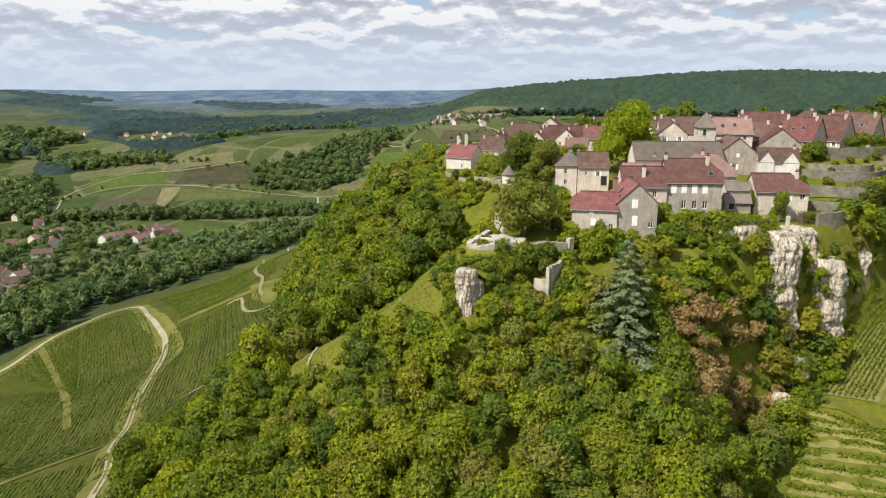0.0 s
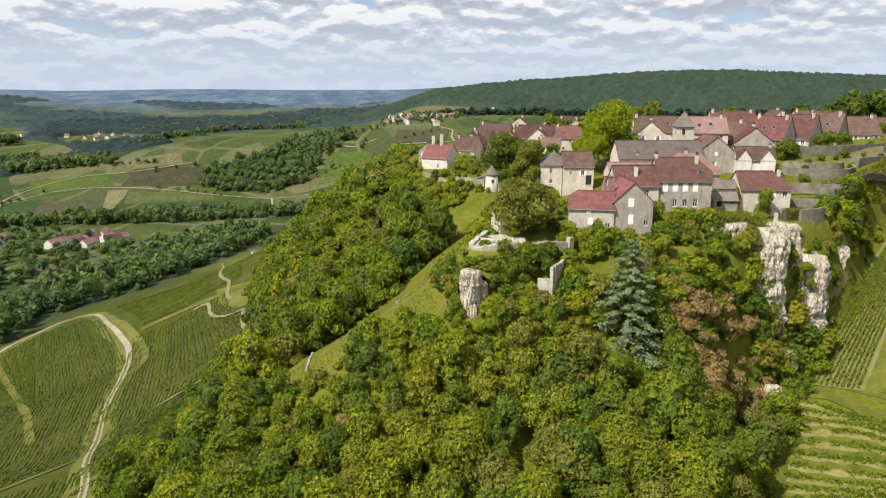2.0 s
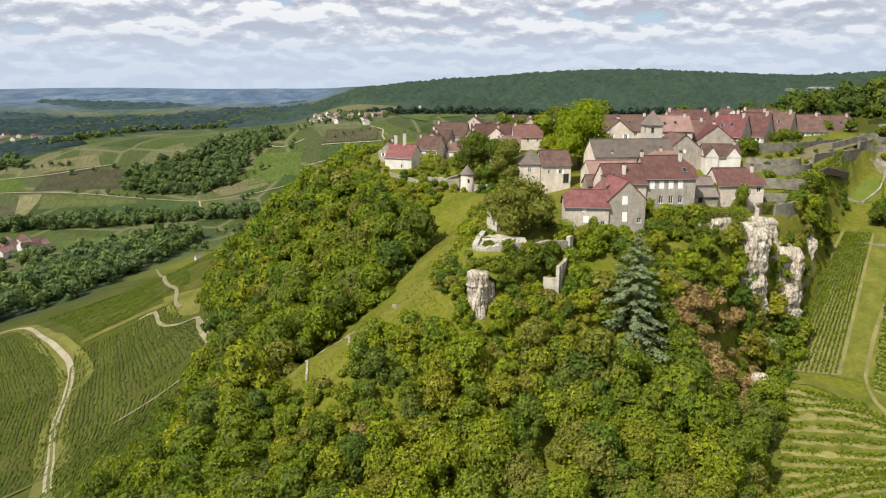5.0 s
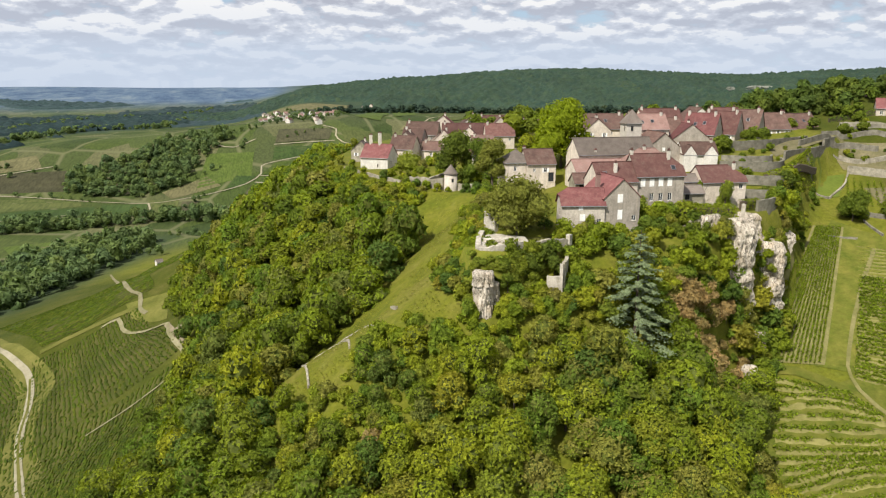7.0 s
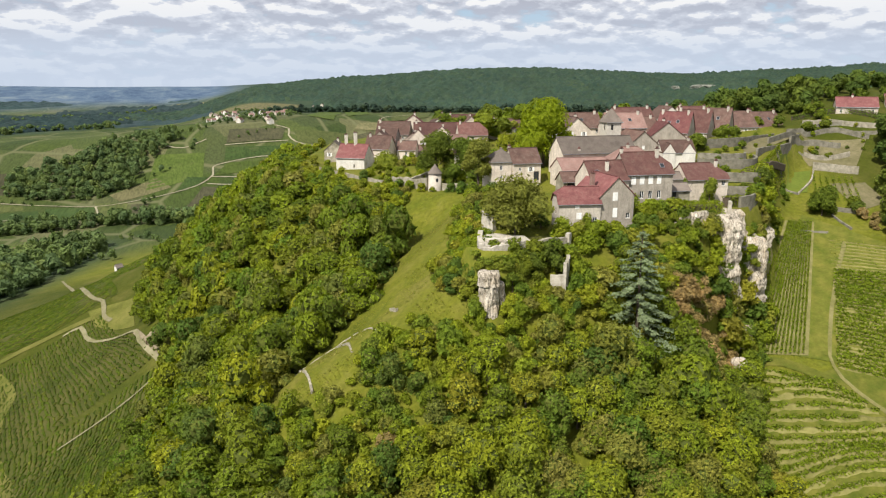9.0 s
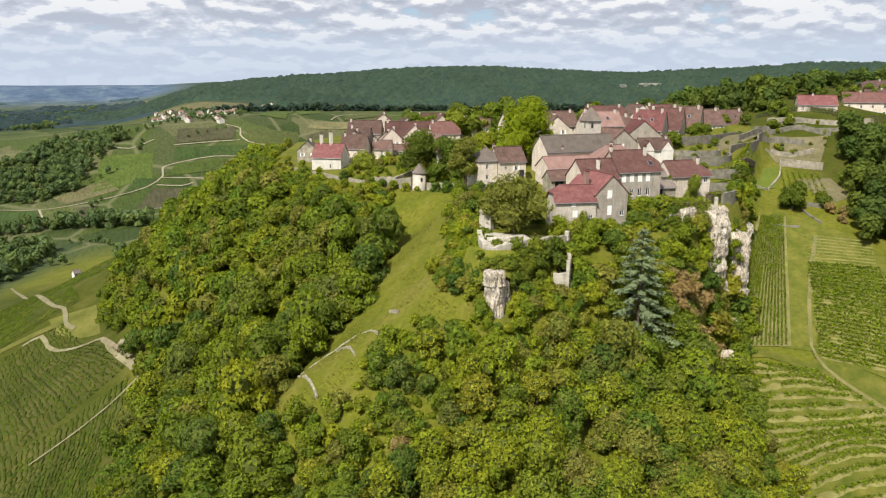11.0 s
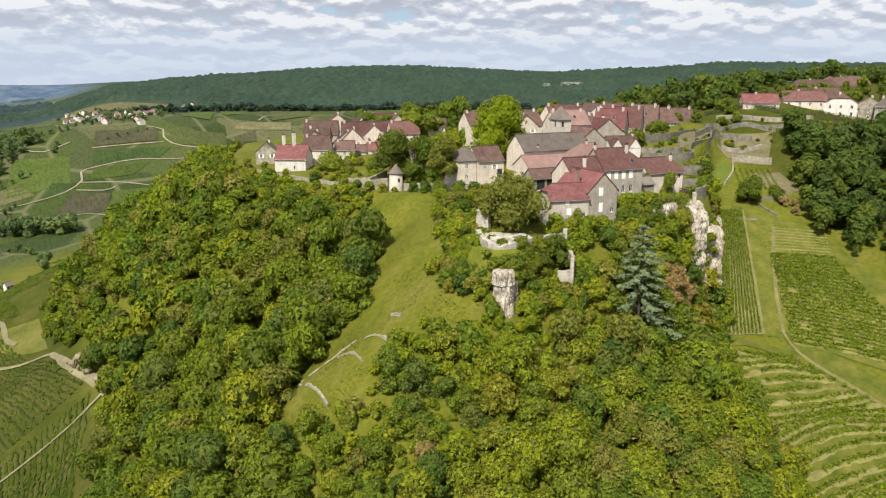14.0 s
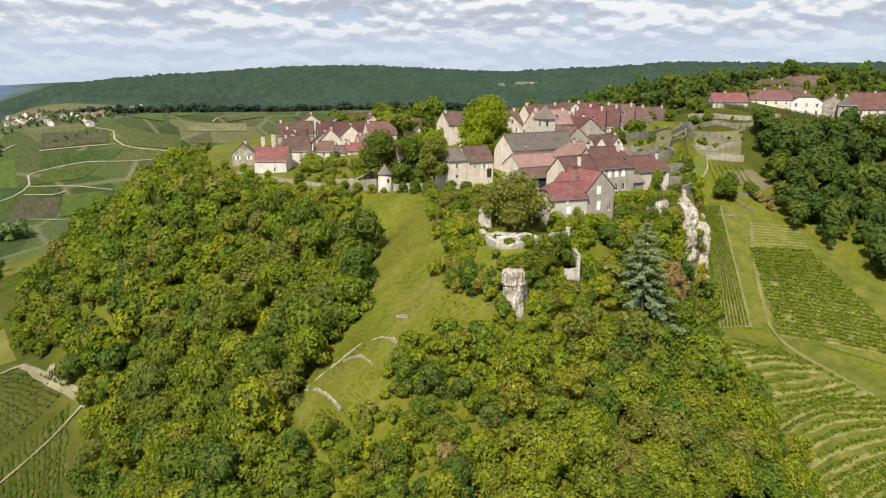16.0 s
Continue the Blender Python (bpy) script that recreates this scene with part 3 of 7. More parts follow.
def crown_data(rng, radius, tall, sprays, spray, base=0.25, lobes=9):
    """A crown of overlapping lobes, foot at the origin: leaf sprays over the lobes round a dark inside."""
    centres, normals, cores, faces = [], [], [], []
    mid = tall * (base + (1 - base) * 0.5)
    spots = [(0, 0, mid + tall * 0.12, radius * 0.72)]
    for k in range(lobes):
        ang = 2.4 * k + rng.uniform(-0.5, 0.5)
        u = rng.uniform(0.15, 0.95)
        ring = radius * (0.62 if u < 0.6 else 0.35) * rng.uniform(0.75, 1.2)
        spots.append((ring * math.cos(ang), ring * math.sin(ang), tall * (base + (1 - base) * u * 0.82), radius * rng.uniform(0.32, 0.55)))
    weight = np.array([s[3] ** 2 for s in spots])
    for (x, y, z, r), w in zip(spots, weight / weight.sum()):
        n = int(sprays * w)
        d = rng.normal(size=(n, 3))
        d[:, 2] += 0.25
        d /= np.linalg.norm(d, axis=1)[:, None]
        stretch = np.array([1, 1, 0.85])
        c = np.array([x, y, z]) + d * r * stretch * rng.uniform(0.78, 1.12, (n, 1))
        centres.append(c)
        normals.append(d + rng.normal(scale=0.45, size=(n, 3)))
        v, f = lump(rng, r * 0.78, 0.85)
        off = sum(len(q) for q in cores)
        cores.append(v + (x, y, z))
        faces += [[i + off for i in g] for g in f]
    v1, f1 = cards(np.vstack(centres), np.vstack(normals), spray, rng, three=True)
    v1[:, 2] = np.maximum(v1[:, 2], tall * base * 0.5)
    core = np.vstack(cores)
    return np.vstack([v1, core]), f1, np.array(faces) + len(v1)


def mesh_of(name, data, material, inner=None):
    v, quads, tris = data
    me = bpy.data.meshes.new(name)
    me.from_pydata(v.tolist(), [], quads.tolist() + tris.tolist())
    me.materials.append(material)
    # Core faces take the darker colour that stands for shade.
    if inner:
        me.materials.append(inner)
        me.polygons.foreach_set("material_index", np.repeat([0, 1], [len(quads), len(tris)]).astype(np.int32))
    return me


def trunk_mesh(rng, tall, radius, limbs=4):
    """A tapered, leaning trunk that forks into limbs inside the crown."""
    bm = bmesh.new()

    def tube(path, r0, r1, sides=6):
        rings = []
        for k, p in enumerate(path):
            r = r0 + (r1 - r0) * k / (len(path) - 1)
            rings.append([bm.verts.new((p[0] + r * math.cos(6.2832 * j / sides), p[1] + r * math.sin(6.2832 * j / sides), p[2])) for j in range(sides)])
        for lo, hi in zip(rings, rings[1:]):
            for j in range(sides):
                bm.faces.new((lo[j], lo[(j + 1) % sides], hi[(j + 1) % sides], hi[j]))

    lean = rng.uniform(-0.06, 0.06, 2) * tall
    tube([(0, 0, -1.2), (lean[0] * 0.3, lean[1] * 0.3, tall * 0.3), (lean[0], lean[1], tall * 0.7)], radius, radius * 0.4)
    for k in range(limbs):
        a, h = 6.28 * k / limbs + rng.uniform(0, 1), tall * rng.uniform(0.28, 0.45)
        out = tall * rng.uniform(0.16, 0.25)
        tube([(0, 0, h), (out * 0.6 * math.cos(a), out * 0.6 * math.sin(a), h + tall * 0.1), (out * math.cos(a), out * math.sin(a), h + tall * 0.28)], radius * 0.45, radius * 0.12, 5)
    me = bpy.data.meshes.new("trunk")
    bm.to_mesh(me)
    bm.free()
    me.materials.append(bark)
    return me


def make_tree(name, label, crown, trunk, x, y, z, turn=0.0, scale=1.0, category="tree", group="", flat=1.0):
    """A tree of shared meshes: an empty at its foot, trunk and crown under it."""
    top = new(name)
    top.matrix_world = Matrix.LocRotScale((x, y, z), Euler((0, 0, turn)), (scale, scale, scale * flat))
    for kind, me in (("trunk", trunk), ("crown", crown)):
        if me:
            new(kind, me).parent = top
    return tagged(top, label, category, group)


rng = np.random.default_rng(7)
WOOD_CROWNS = [crown_data(np.random.default_rng(20 + k), 3.0, 7.0, 1750, 0.41, base=0.12, lobes=9 + k % 4) for k in range(9)]
WOOD_MESHES = [mesh_of("crown", d, leaf, crown_gap_shade) for d in WOOD_CROWNS]
WOOD_TRUNKS = [trunk_mesh(np.random.default_rng(60 + k), 7.0, 0.2) for k in range(4)]
LIGHT_CROWNS = [crown_data(np.random.default_rng(120 + k), 3.0, 7.0, 900, 0.48, base=0.10, lobes=7) for k in range(8)]
BACK_CROWNS = [crown_data(np.random.default_rng(180 + k), 3.0, 7.0, 560, 0.68, base=0.08, lobes=5) for k in range(6)]
MID_CROWNS = [crown_data(np.random.default_rng(140 + k), 3.1, 6.8, 240, 1.25, base=0.05, lobes=4) for k in range(6)]
FAR_CROWNS = [crown_data(np.random.default_rng(160 + k), 3.2, 6.6, 100, 1.45, base=0.05, lobes=2) for k in range(6)]


def scatter(area, step, seed, shrink=0.0):
    """Loosely spaced spots inside an outline."""
    r = np.random.default_rng(seed)
    xs, ys = [p[0] for p in area], [p[1] for p in area]
    gx, gy = np.meshgrid(np.arange(min(xs), max(xs), step), np.arange(min(ys), max(ys), step))
    gx = (gx + r.uniform(-0.42, 0.42, gx.shape) * step).ravel()
    gy = (gy + r.uniform(-0.42, 0.42, gy.shape) * step).ravel()
    keep = edge_distance(gx, gy, area) < -shrink
    return gx[keep], gy[keep]


def stand(name, label, spots, crowns, material, size, seed, tall=(0.85, 1.25), room=None, inner=None):
    """Many crowns as one uncounted stand."""
    r = np.random.default_rng(seed)
    vs, qs, ts, tint_q, tint_t, off = [], [], [], [], [], 0
    for n_spot, (x, y) in enumerate(zip(*spots)):
        v, q, t = crowns[r.integers(len(crowns))]
        a, s, h = r.uniform(0, 6.28), size * r.uniform(0.62, 1.38) * (1 if room is None else room[n_spot]), r.uniform(tall[0] - 0.06, tall[1] + 0.08)
        ca, sa = math.cos(a) * s, math.sin(a) * s
        w = np.stack([v[:, 0] * ca - v[:, 1] * sa + x, v[:, 0] * sa + v[:, 1] * ca + y, v[:, 2] * s * h + at(x, y) - 0.4], -1)
        vs.append(w)
        qs.append(q + off)
        ts.append(t + off)
        k = r.uniform()
        tint_q.append(np.full(len(q), k))
        tint_t.append(np.full(len(t), k))
        off += len(v)
    if not vs:
        return None
    faces = np.vstack(qs).tolist() + np.vstack(ts).tolist()
    ob = raw_part(name, np.vstack(vs), faces, material, tint=np.concatenate(tint_q + tint_t))
    if inner:
        n_q, n_t = sum(len(q) for q in qs), sum(len(t) for t in ts)
        ob.data.materials.append(inner)
        ob.data.polygons.foreach_set("material_index", np.repeat([0, 1], [n_q, n_t]).astype(np.int32))
    return tagged(ob, label, "trees", kind="stuff")


# ---- houses ----
def wall_panel(bm, a, b, low, high, holes=(), reveal=0.22):
    """An upright wall face from a to b (outside to the right of the way), with openings that have depth. holes: (from, to, sill, head) in metres."""
    a, b = Vector(a), Vector(b)
    along = (b - a).normalized()
    inward = Vector((-along.y, along.x, 0))
    length = (b - a).length
    us = sorted({0.0, length, *[h[0] for h in holes], *[h[1] for h in holes]})
    zs = sorted({low, high, *[h[2] for h in holes], *[h[3] for h in holes]})

    def p(u, z, d=0.0):
        q = a + along * u + inward * d
        return bm.verts.new((q.x, q.y, z))

    for u0, u1 in zip(us, us[1:]):
        for z0, z1 in zip(zs, zs[1:]):
            if not any(h[0] <= u0 and u1 <= h[1] and h[2] <= z0 and z1 <= h[3] for h in holes):
                bm.faces.new((p(u0, z0), p(u1, z0), p(u1, z1), p(u0, z1)))
    for u0, u1, z0, z1 in holes:
        for q in (((u0, z0), (u1, z0)), ((u1, z0), (u1, z1)), ((u1, z1), (u0, z1)), ((u0, z1), (u0, z0))):
            (ua, za), (ub, zb) = q
            bm.faces.new((p(ua, za), p(ua, za, reveal), p(ub, zb, reveal), p(ub, zb)))


def box(bm, x0, x1, y0, y1, z0, z1, m=None, bevel=0.0):
    made = bmesh.ops.create_cube(bm, size=1)["verts"]
    for v in made:
        v.co = Vector((x0 + (x1 - x0) * (v.co.x + 0.5), y0 + (y1 - y0) * (v.co.y + 0.5), z0 + (z1 - z0) * (v.co.z + 0.5)))
    if bevel:
        edges = list({e for v in made for e in v.link_edges})
        made = bmesh.ops.bevel(bm, geom=edges, offset=bevel, segments=1, affect="EDGES")["verts"]
    if m:
        bmesh.ops.transform(bm, matrix=m, verts=made)


def slab(bm, corners, thick):
    """A roof plane of some thickness under four or three corners (given anticlockwise from outside)."""
    top = [bm.verts.new(c) for c in corners]
    low = [bm.verts.new((c[0], c[1], c[2] - thick)) for c in corners]
    bm.faces.new(top)
    bm.faces.new(low[::-1])
    n = len(top)
    for k in range(n):
        bm.faces.new((top[(k + 1) % n], top[k], low[k], low[(k + 1) % n]))


def fit_window(house, m, u, z0, w, h, kind):
    """A window, shutter pair or door in the wall plane of m (x along the wall, y inward, z up)."""
    if kind == "shutter":
        group = []
        for side in (0, 1):
            bm = bmesh.new()
            x0 = u - w / 2 + side * w / 2 + 0.01
            box(bm, x0, x0 + w / 2 - 0.02, -0.05, -0.01, z0, z0 + h, m)
            for k in (0.2, 0.8):
                box(bm, x0 + 0.03, x0 + w / 2 - 0.05, -0.08, -0.05, z0 + h * k - 0.05, z0 + h * k + 0.05, m)
            group.append(part("shutter", bm, paint_white, house, "closed white wooden shutter"))
        return group
    bm = bmesh.new()
    frame_w = 0.07
    for x0, x1, a, b in ((u - w / 2, u - w / 2 + frame_w, z0, z0 + h), (u + w / 2 - frame_w, u + w / 2, z0, z0 + h), (u - w / 2, u + w / 2, z0, z0 + frame_w),
                         (u - w / 2, u + w / 2, z0 + h - frame_w, z0 + h), (u - 0.04, u + 0.04, z0, z0 + h)):
        box(bm, x0, x1, 0.10, 0.18, a, b, m)
    name = "door" if kind == "door" else "window"
    win = part(name, bm, wood_dark if kind in ("door", "dark") else paint_white, house)
    bm = bmesh.new()
    box(bm, u - w / 2 + 0.01, u + w / 2 - 0.01, 0.13, 0.16, z0 + 0.01, z0 + h - 0.01, m)
    part("pane" if kind != "door" else "panel", bm, pane_dark if kind != "door" else wood_dark, win)
    if kind != "door":
        bm = bmesh.new()
        box(bm, u - w / 2 - 0.1, u + w / 2 + 0.1, -0.09, 0.12, z0 - 0.14, z0 - 0.004, m)
        part("sill", bm, stone_cut, win)
    if kind == "open":
        for side in (-1, 1):
            bm = bmesh.new()
            x0 = u + side * (w / 2 + w / 4 + 0.02) - w / 4
            box(bm, x0, x0 + w / 2, -0.07, -0.02, z0, z0 + h, m)
            part("shutter", bm, paint_white, house, "white shutter folded back")
    return [win]


def chimney(house, x, y, low, top, size=0.7, mat=None):
    bm = bmesh.new()
    box(bm, x - size / 2, x + size / 2, y - size / 2.6, y + size / 2.6, low, top, None, 0.03)
    stack = part("chimney", bm, mat or stone_cut, house)
    bm = bmesh.new()
    box(bm, x - size / 2 - 0.08, x + size / 2 + 0.08, y - size / 2.6 - 0.08, y + size / 2.6 + 0.08, top, top + 0.14, None, 0.03)
    for k in (-0.22, 0.22):
        bmesh.ops.create_cone(bm, cap_ends=True, segments=8, radius1=0.13, radius2=0.1, depth=0.45, matrix=Matrix.Translation((x + k * size, y, top + 0.35)))
    part("chimney_cap", bm, tile_plum, stack)


def body(house, p0, p1, depth, eave, ridge, roof, wall, along=True, hip=(0, 0), openings=(), over=0.35, prefix="", chimneys=(), skylights=()):
    """One block of a house: its walls with openings, and its roof. p0, p1: the front's two corners seen from outside, left to right.
    along: the ridge runs along the front; else the front is a gable. openings: (side, from left, above the eave, w, h, kind); sides f, r, b, l."""
    a, b = Vector((*p0, 0)), Vector((*p1, 0))
    ax = (b - a).normalized()
    inn = Vector((-ax.y, ax.x, 0))
    w = (b - a).length
    corners = [a, b, b + inn * depth, a + inn * depth]
    base = min(at(c.x, c.y) for c in corners) - 0.6
    sides = dict(zip("frbl", ((0, 1), (1, 2), (2, 3), (3, 0))))
    bm = bmesh.new()
    todo = []
    for key, (i, j) in sides.items():
        holes = []
        for side, u, z, ow, oh, kind in openings:
            if side == key:
                todo.append((i, j, u, z + eave, ow, oh, kind))
                if kind != "shutter":
                    holes.append((u - ow / 2, u + ow / 2, z + eave, z + eave + oh))
        wall_panel(bm, corners[i], corners[j], base, eave, holes)
    gables = (("r", hip[1]), ("l", hip[0])) if along else (("f", hip[0]), ("b", hip[1]))
    for key, hipped in gables:
        if hipped < 1:
            i, j = sides[key]
            mid = (corners[i] + corners[j]) / 2
            cut = hipped
            if cut:
                top = eave + (ridge - eave) * (1 - cut)
                q0, q1 = corners[i].lerp(mid, 1 - cut), corners[j].lerp(mid, 1 - cut)
                bm.faces.new([bm.verts.new(v) for v in ((corners[i].x, corners[i].y, eave), (corners[j].x, corners[j].y, eave), (q1.x, q1.y, top), (q0.x, q0.y, top))])
            else:
                bm.faces.new([bm.verts.new(v) for v in ((corners[i].x, corners[i].y, eave), (corners[j].x, corners[j].y, eave), (mid.x, mid.y, ridge - 0.02))])
    part(prefix + "wall", bm, wall, house)
    for i, j, u, z, ow, oh, kind in todo:
        d = (corners[j] - corners[i]).normalized()
        m = Matrix(((d.x, -d.y, 0, corners[i].x), (d.y, d.x, 0, corners[i].y), (0, 0, 1, 0), (0, 0, 0, 1)))
        fit_window(house, m, u, z, ow, oh, kind)
    # roof, in local axes: s along the ridge, t across it
    if along:
        o, sx, tx, sl, tl = a, ax, inn, w, depth
    else:
        o, sx, tx, sl, tl = b, inn, -ax, depth, w
    rise = (ridge - eave) / (tl / 2)
    h0, h1 = (hip[0], hip[1])
    e = eave - over * rise + 0.10
    top = ridge + 0.10

    def at_roof(s, t, z):
        q = o + sx * s + tx * t
        return (q.x, q.y, z)

    g0, g1 = (-over if h0 < 1 else 0), (sl + over if h1 < 1 else sl)
    r0, r1 = (h0 * tl / 2 if h0 else -over * 0.6), (sl - h1 * tl / 2 if h1 else sl + over * 0.6)
    s0, s1 = -over * (1 if h0 else 0.6), sl + over * (1 if h1 else 0.6)
    bm = bmesh.new()

    def knee(hipfrac):
        return eave + (ridge - eave) * (1 - hipfrac) + 0.10

    for near_side in (True, False):
        t0, tm = (-over, tl / 2) if near_side else (tl + over, tl / 2)
        pts = [at_roof(s0, t0, e), at_roof(s1, t0, e)]
        if h1 and h1 < 1:
            pts.append(at_roof(s1, t0 + (tm - t0) * (1 - h1), knee(h1)))
        pts.append(at_roof(r1, tm, top))
        pts.append(at_roof(r0, tm, top))
        if h0 and h0 < 1:
            pts.append(at_roof(s0, t0 + (tm - t0) * (1 - h0), knee(h0)))
        slab(bm, pts if near_side else pts[::-1], 0.16)
    for hfrac, s_end, r_end, first in ((h0, s0, r0, True), (h1, s1, r1, False)):
        if hfrac:
            k0 = -over + (tl / 2 + over) * (1 - hfrac) if hfrac < 1 else -over
            zz = knee(hfrac) if hfrac < 1 else e
            pts = [at_roof(s_end, tl - k0, zz), at_roof(s_end, k0, zz), at_roof(r_end, tl / 2, top)]
            slab(bm, pts if first else pts[::-1], 0.16)
    bmesh.ops.recalc_face_normals(bm, faces=bm.faces)
    cover = part(prefix + "roof", bm, roof, house)
    bm = bmesh.new()
    q0, q1 = Vector(at_roof(r0, tl / 2, top + 0.02)), Vector(at_roof(r1, tl / 2, top + 0.02))
    if (q1 - q0).length > 0.3:
        m = Matrix.Translation((q0 + q1) / 2) @ (q1 - q0).to_track_quat("Z", "Y").to_matrix().to_4x4()
        bmesh.ops.create_cone(bm, cap_ends=True, segments=8, radius1=0.13, radius2=0.13, depth=(q1 - q0).length, matrix=m)
        part("ridge_tiles", bm, roof, cover)
    if along:
        bm = bmesh.new()
        q0, q1 = Vector(at_roof(s0, -over - 0.06, e - 0.1)), Vector(at_roof(s1, -over - 0.06, e - 0.1))
        m = Matrix.Translation((q0 + q1) / 2) @ (q1 - q0).to_track_quat("Z", "Y").to_matrix().to_4x4()
        bmesh.ops.create_cone(bm, cap_ends=True, segments=8, radius1=0.08, radius2=0.08, depth=(q1 - q0).length, matrix=m)
        part("gutter", bm, zinc, cover)
    for s, t in skylights:
        q = Vector(at_roof(s, t, eave + rise * t + 0.13))
        up = (tx + Vector((0, 0, rise))).normalized()
        m = Matrix.Translation(q) @ Matrix((sx, up, sx.cross(up))).transposed().to_4x4()
        bm = bmesh.new()
        box(bm, -0.5, 0.5, -0.6, 0.6, -0.1, 0.06, m)
        light = part("skylight", bm, zinc, cover)
        bm = bmesh.new()
        box(bm, -0.42, 0.42, -0.52, 0.52, 0.05, 0.08, m)
        part("pane", bm, pane_dark, light)
    for s, t, up in chimneys:
        q = at_roof(s, t, 0)
        local = eave + rise * (t if t < tl / 2 else tl - t)
        chimney(house, q[0], q[1], local - 0.6, max(ridge, local) + up)


def house(label, p0, p1, depth, eave, ridge, roof, wall, name="house", group="", **more):
    top = new(name)
    x, y = (p0[0] + p1[0]) / 2, (p0[1] + p1[1]) / 2
    tagged(top, label, "house" if "house" in name else name.replace("_", " "), group)
    body(top, p0, p1, depth, eave, ridge, roof, wall, **more)
    return top


def row_of(side, first, step, n, z, w, h, kind):
    return [(side, first + k * step, z, w, h, kind) for k in range(n)]


# the house over the spur: gable block and lower wing
h = house("grey stone house with red tiled roof and white shutters", (34.0, 136.9), (41.8, 136.5), 11.5, 77.7, 81.4, tile_red, render_grey, along=False,
          openings=[("f", 3.4, -1.1, 1.15, 1.7, "shutter"), ("f", 3.5, -4.6, 1.05, 2.0, "shutter"), ("f", 6.6, -4.9, 0.9, 1.1, "window"), ("r", 4, -1.6, 1, 1.4, "window")])
body(h, (25.5, 138.5), (34.0, 136.5), 5.6, 76.4, 79.3, tile_red, render_pale, hip=(0.5, 0), prefix="wing_",
     openings=[("f", 3.8, -1.2, 0.9, 0.75, "shutter"), ("f", 4.2, -3.4, 1.1, 1.4, "shutter"), ("f", 7.6, -4.2, 0.9, 1.2, "window"), ("l", 3, -2.5, 0.9, 1.2, "dark")])
chimney(h, 34.4, 141.0, 78.5, 81.9, 0.9, tile_pink)
house("long grey stone house with four shuttered windows", (46.3, 145.9), (57.4, 145.0), 8.6, 80.6, 84.9, tile_plum, render_grey, hip=(0, 0.6),
      openings=row_of("f", 1.4, 2.1, 4, -2.4, 1.1, 1.75, "shutter") + row_of("f", 3.6, 2.15, 3, -5.6, 0.95, 1.7, "window"), chimneys=[(0.3, 4.3, 0.9), (8.6, 3.2, 0.8)], skylights=[(9.0, 1.4)])
house("house with a steep red roof behind the gabled one", (37.2, 145.8), (46.2, 145.4), 7.8, 79.6, 83.3, tile_plum, render_cream,
      openings=[("f", 6.5, -2.2, 0.9, 1.3, "window")], chimneys=[(4.5, 1.9, 0.1)], skylights=[(2.0, 1.5)])
h = house("red roofed house with hipped end beside a garden", (68.2, 153.6), (79.2, 152.4), 8.0, 77.5, 80.9, tile_plum, render_cream, hip=(0, 0.7),
          openings=row_of("f", 5.6, 1.7, 2, -2.0, 0.8, 1.5, "shutter") + [("f", 9.8, -1.8, 1.0, 1.2, "window"), ("r", 3, -2, 0.9, 1.3, "window")], chimneys=[(9.2, 3.0, 0.6)])
house("little grey shed with a low roof", (60.2, 149.5), (65.2, 148.6), 4.5, 75.8, 77.2, tile_grey, rubble, name="shed", openings=[("f", 1.2, -1.6, 1.0, 1.6, "dark")])
house("pale outbuilding with a small tiled roof", (62.5, 155.5), (67.6, 154.8), 4.0, 77.6, 79.0, tile_grey, render_cream, name="outbuilding")
h = house("white house with two small front gables", (80.2, 180.6), (89.4, 178.2), 7.0, 81.2, 84.2, tile_brown, render_white, chimneys=[(8.6, 3.5, 0.6)],
          openings=row_of("f", 2.2, 4.6, 2, -2.6, 1.1, 0.9, "dark"))
for k, (u0, u1) in enumerate((((80.2, 180.5), (83.6, 179.6)), ((85.6, 179.1), (89.2, 178.1)))):
    body(h, (u0[0] - 0.05, u0[1] - 0.3), (u1[0] - 0.05, u1[1] - 0.3), 3.6, 81.2, 83.6, tile_brown, render_white, along=False, prefix="dormer_", over=0.15)
house("broad gabled stone house with a tiled roof", (70.4, 184.6), (81.8, 183.4), 15.0, 82.2, 86.8, tile_brown, render_grey, along=False,
      openings=[("f", 5.7, -0.4, 0.8, 1.0, "shutter"), ("f", 5.0, -3.6, 1.0, 1.5, "open")])
house("long barn with a mossy grey tiled roof", (48.6, 180.2), (70.6, 179.2), 8.6, 81.9, 85.8, tile_grey, render_cream, name="barn",
      openings=[("f", 5.0, -3.0, 0.9, 1.6, "dark"), ("f", 19.5, -3.2, 1.2, 2.2, "dark")], chimneys=[(5.0, 0.7, -2.9)])
house("open arcade with a low tiled roof", (44.0, 171.4), (57.6, 170.6), 7.6, 78.6, 81.2, tile_pink, render_cream, name="arcade",
      openings=row_of("f", 3.2, 2.4, 5, -3.4, 1.4, 2.6, "dark"))
house("house with a faded pink hipped roof", (56.6, 166.6), (68.6, 165.6), 9.5, 79.4, 84.0, tile_pink, render_cream, hip=(0.8, 0.8), chimneys=[(5.2, 4.6, 0.6)],
      openings=[("f", 3, -2.4, 0.9, 1.4, "window")])
house("shed roof over a farm yard", (41.0, 165.4), (50.5, 164.4), 5.0, 76.6, 78.6, tile_brown, rubble, name="shed", openings=row_of("f", 2.2, 3.0, 3, -3.0, 2.4, 2.8, "dark"))
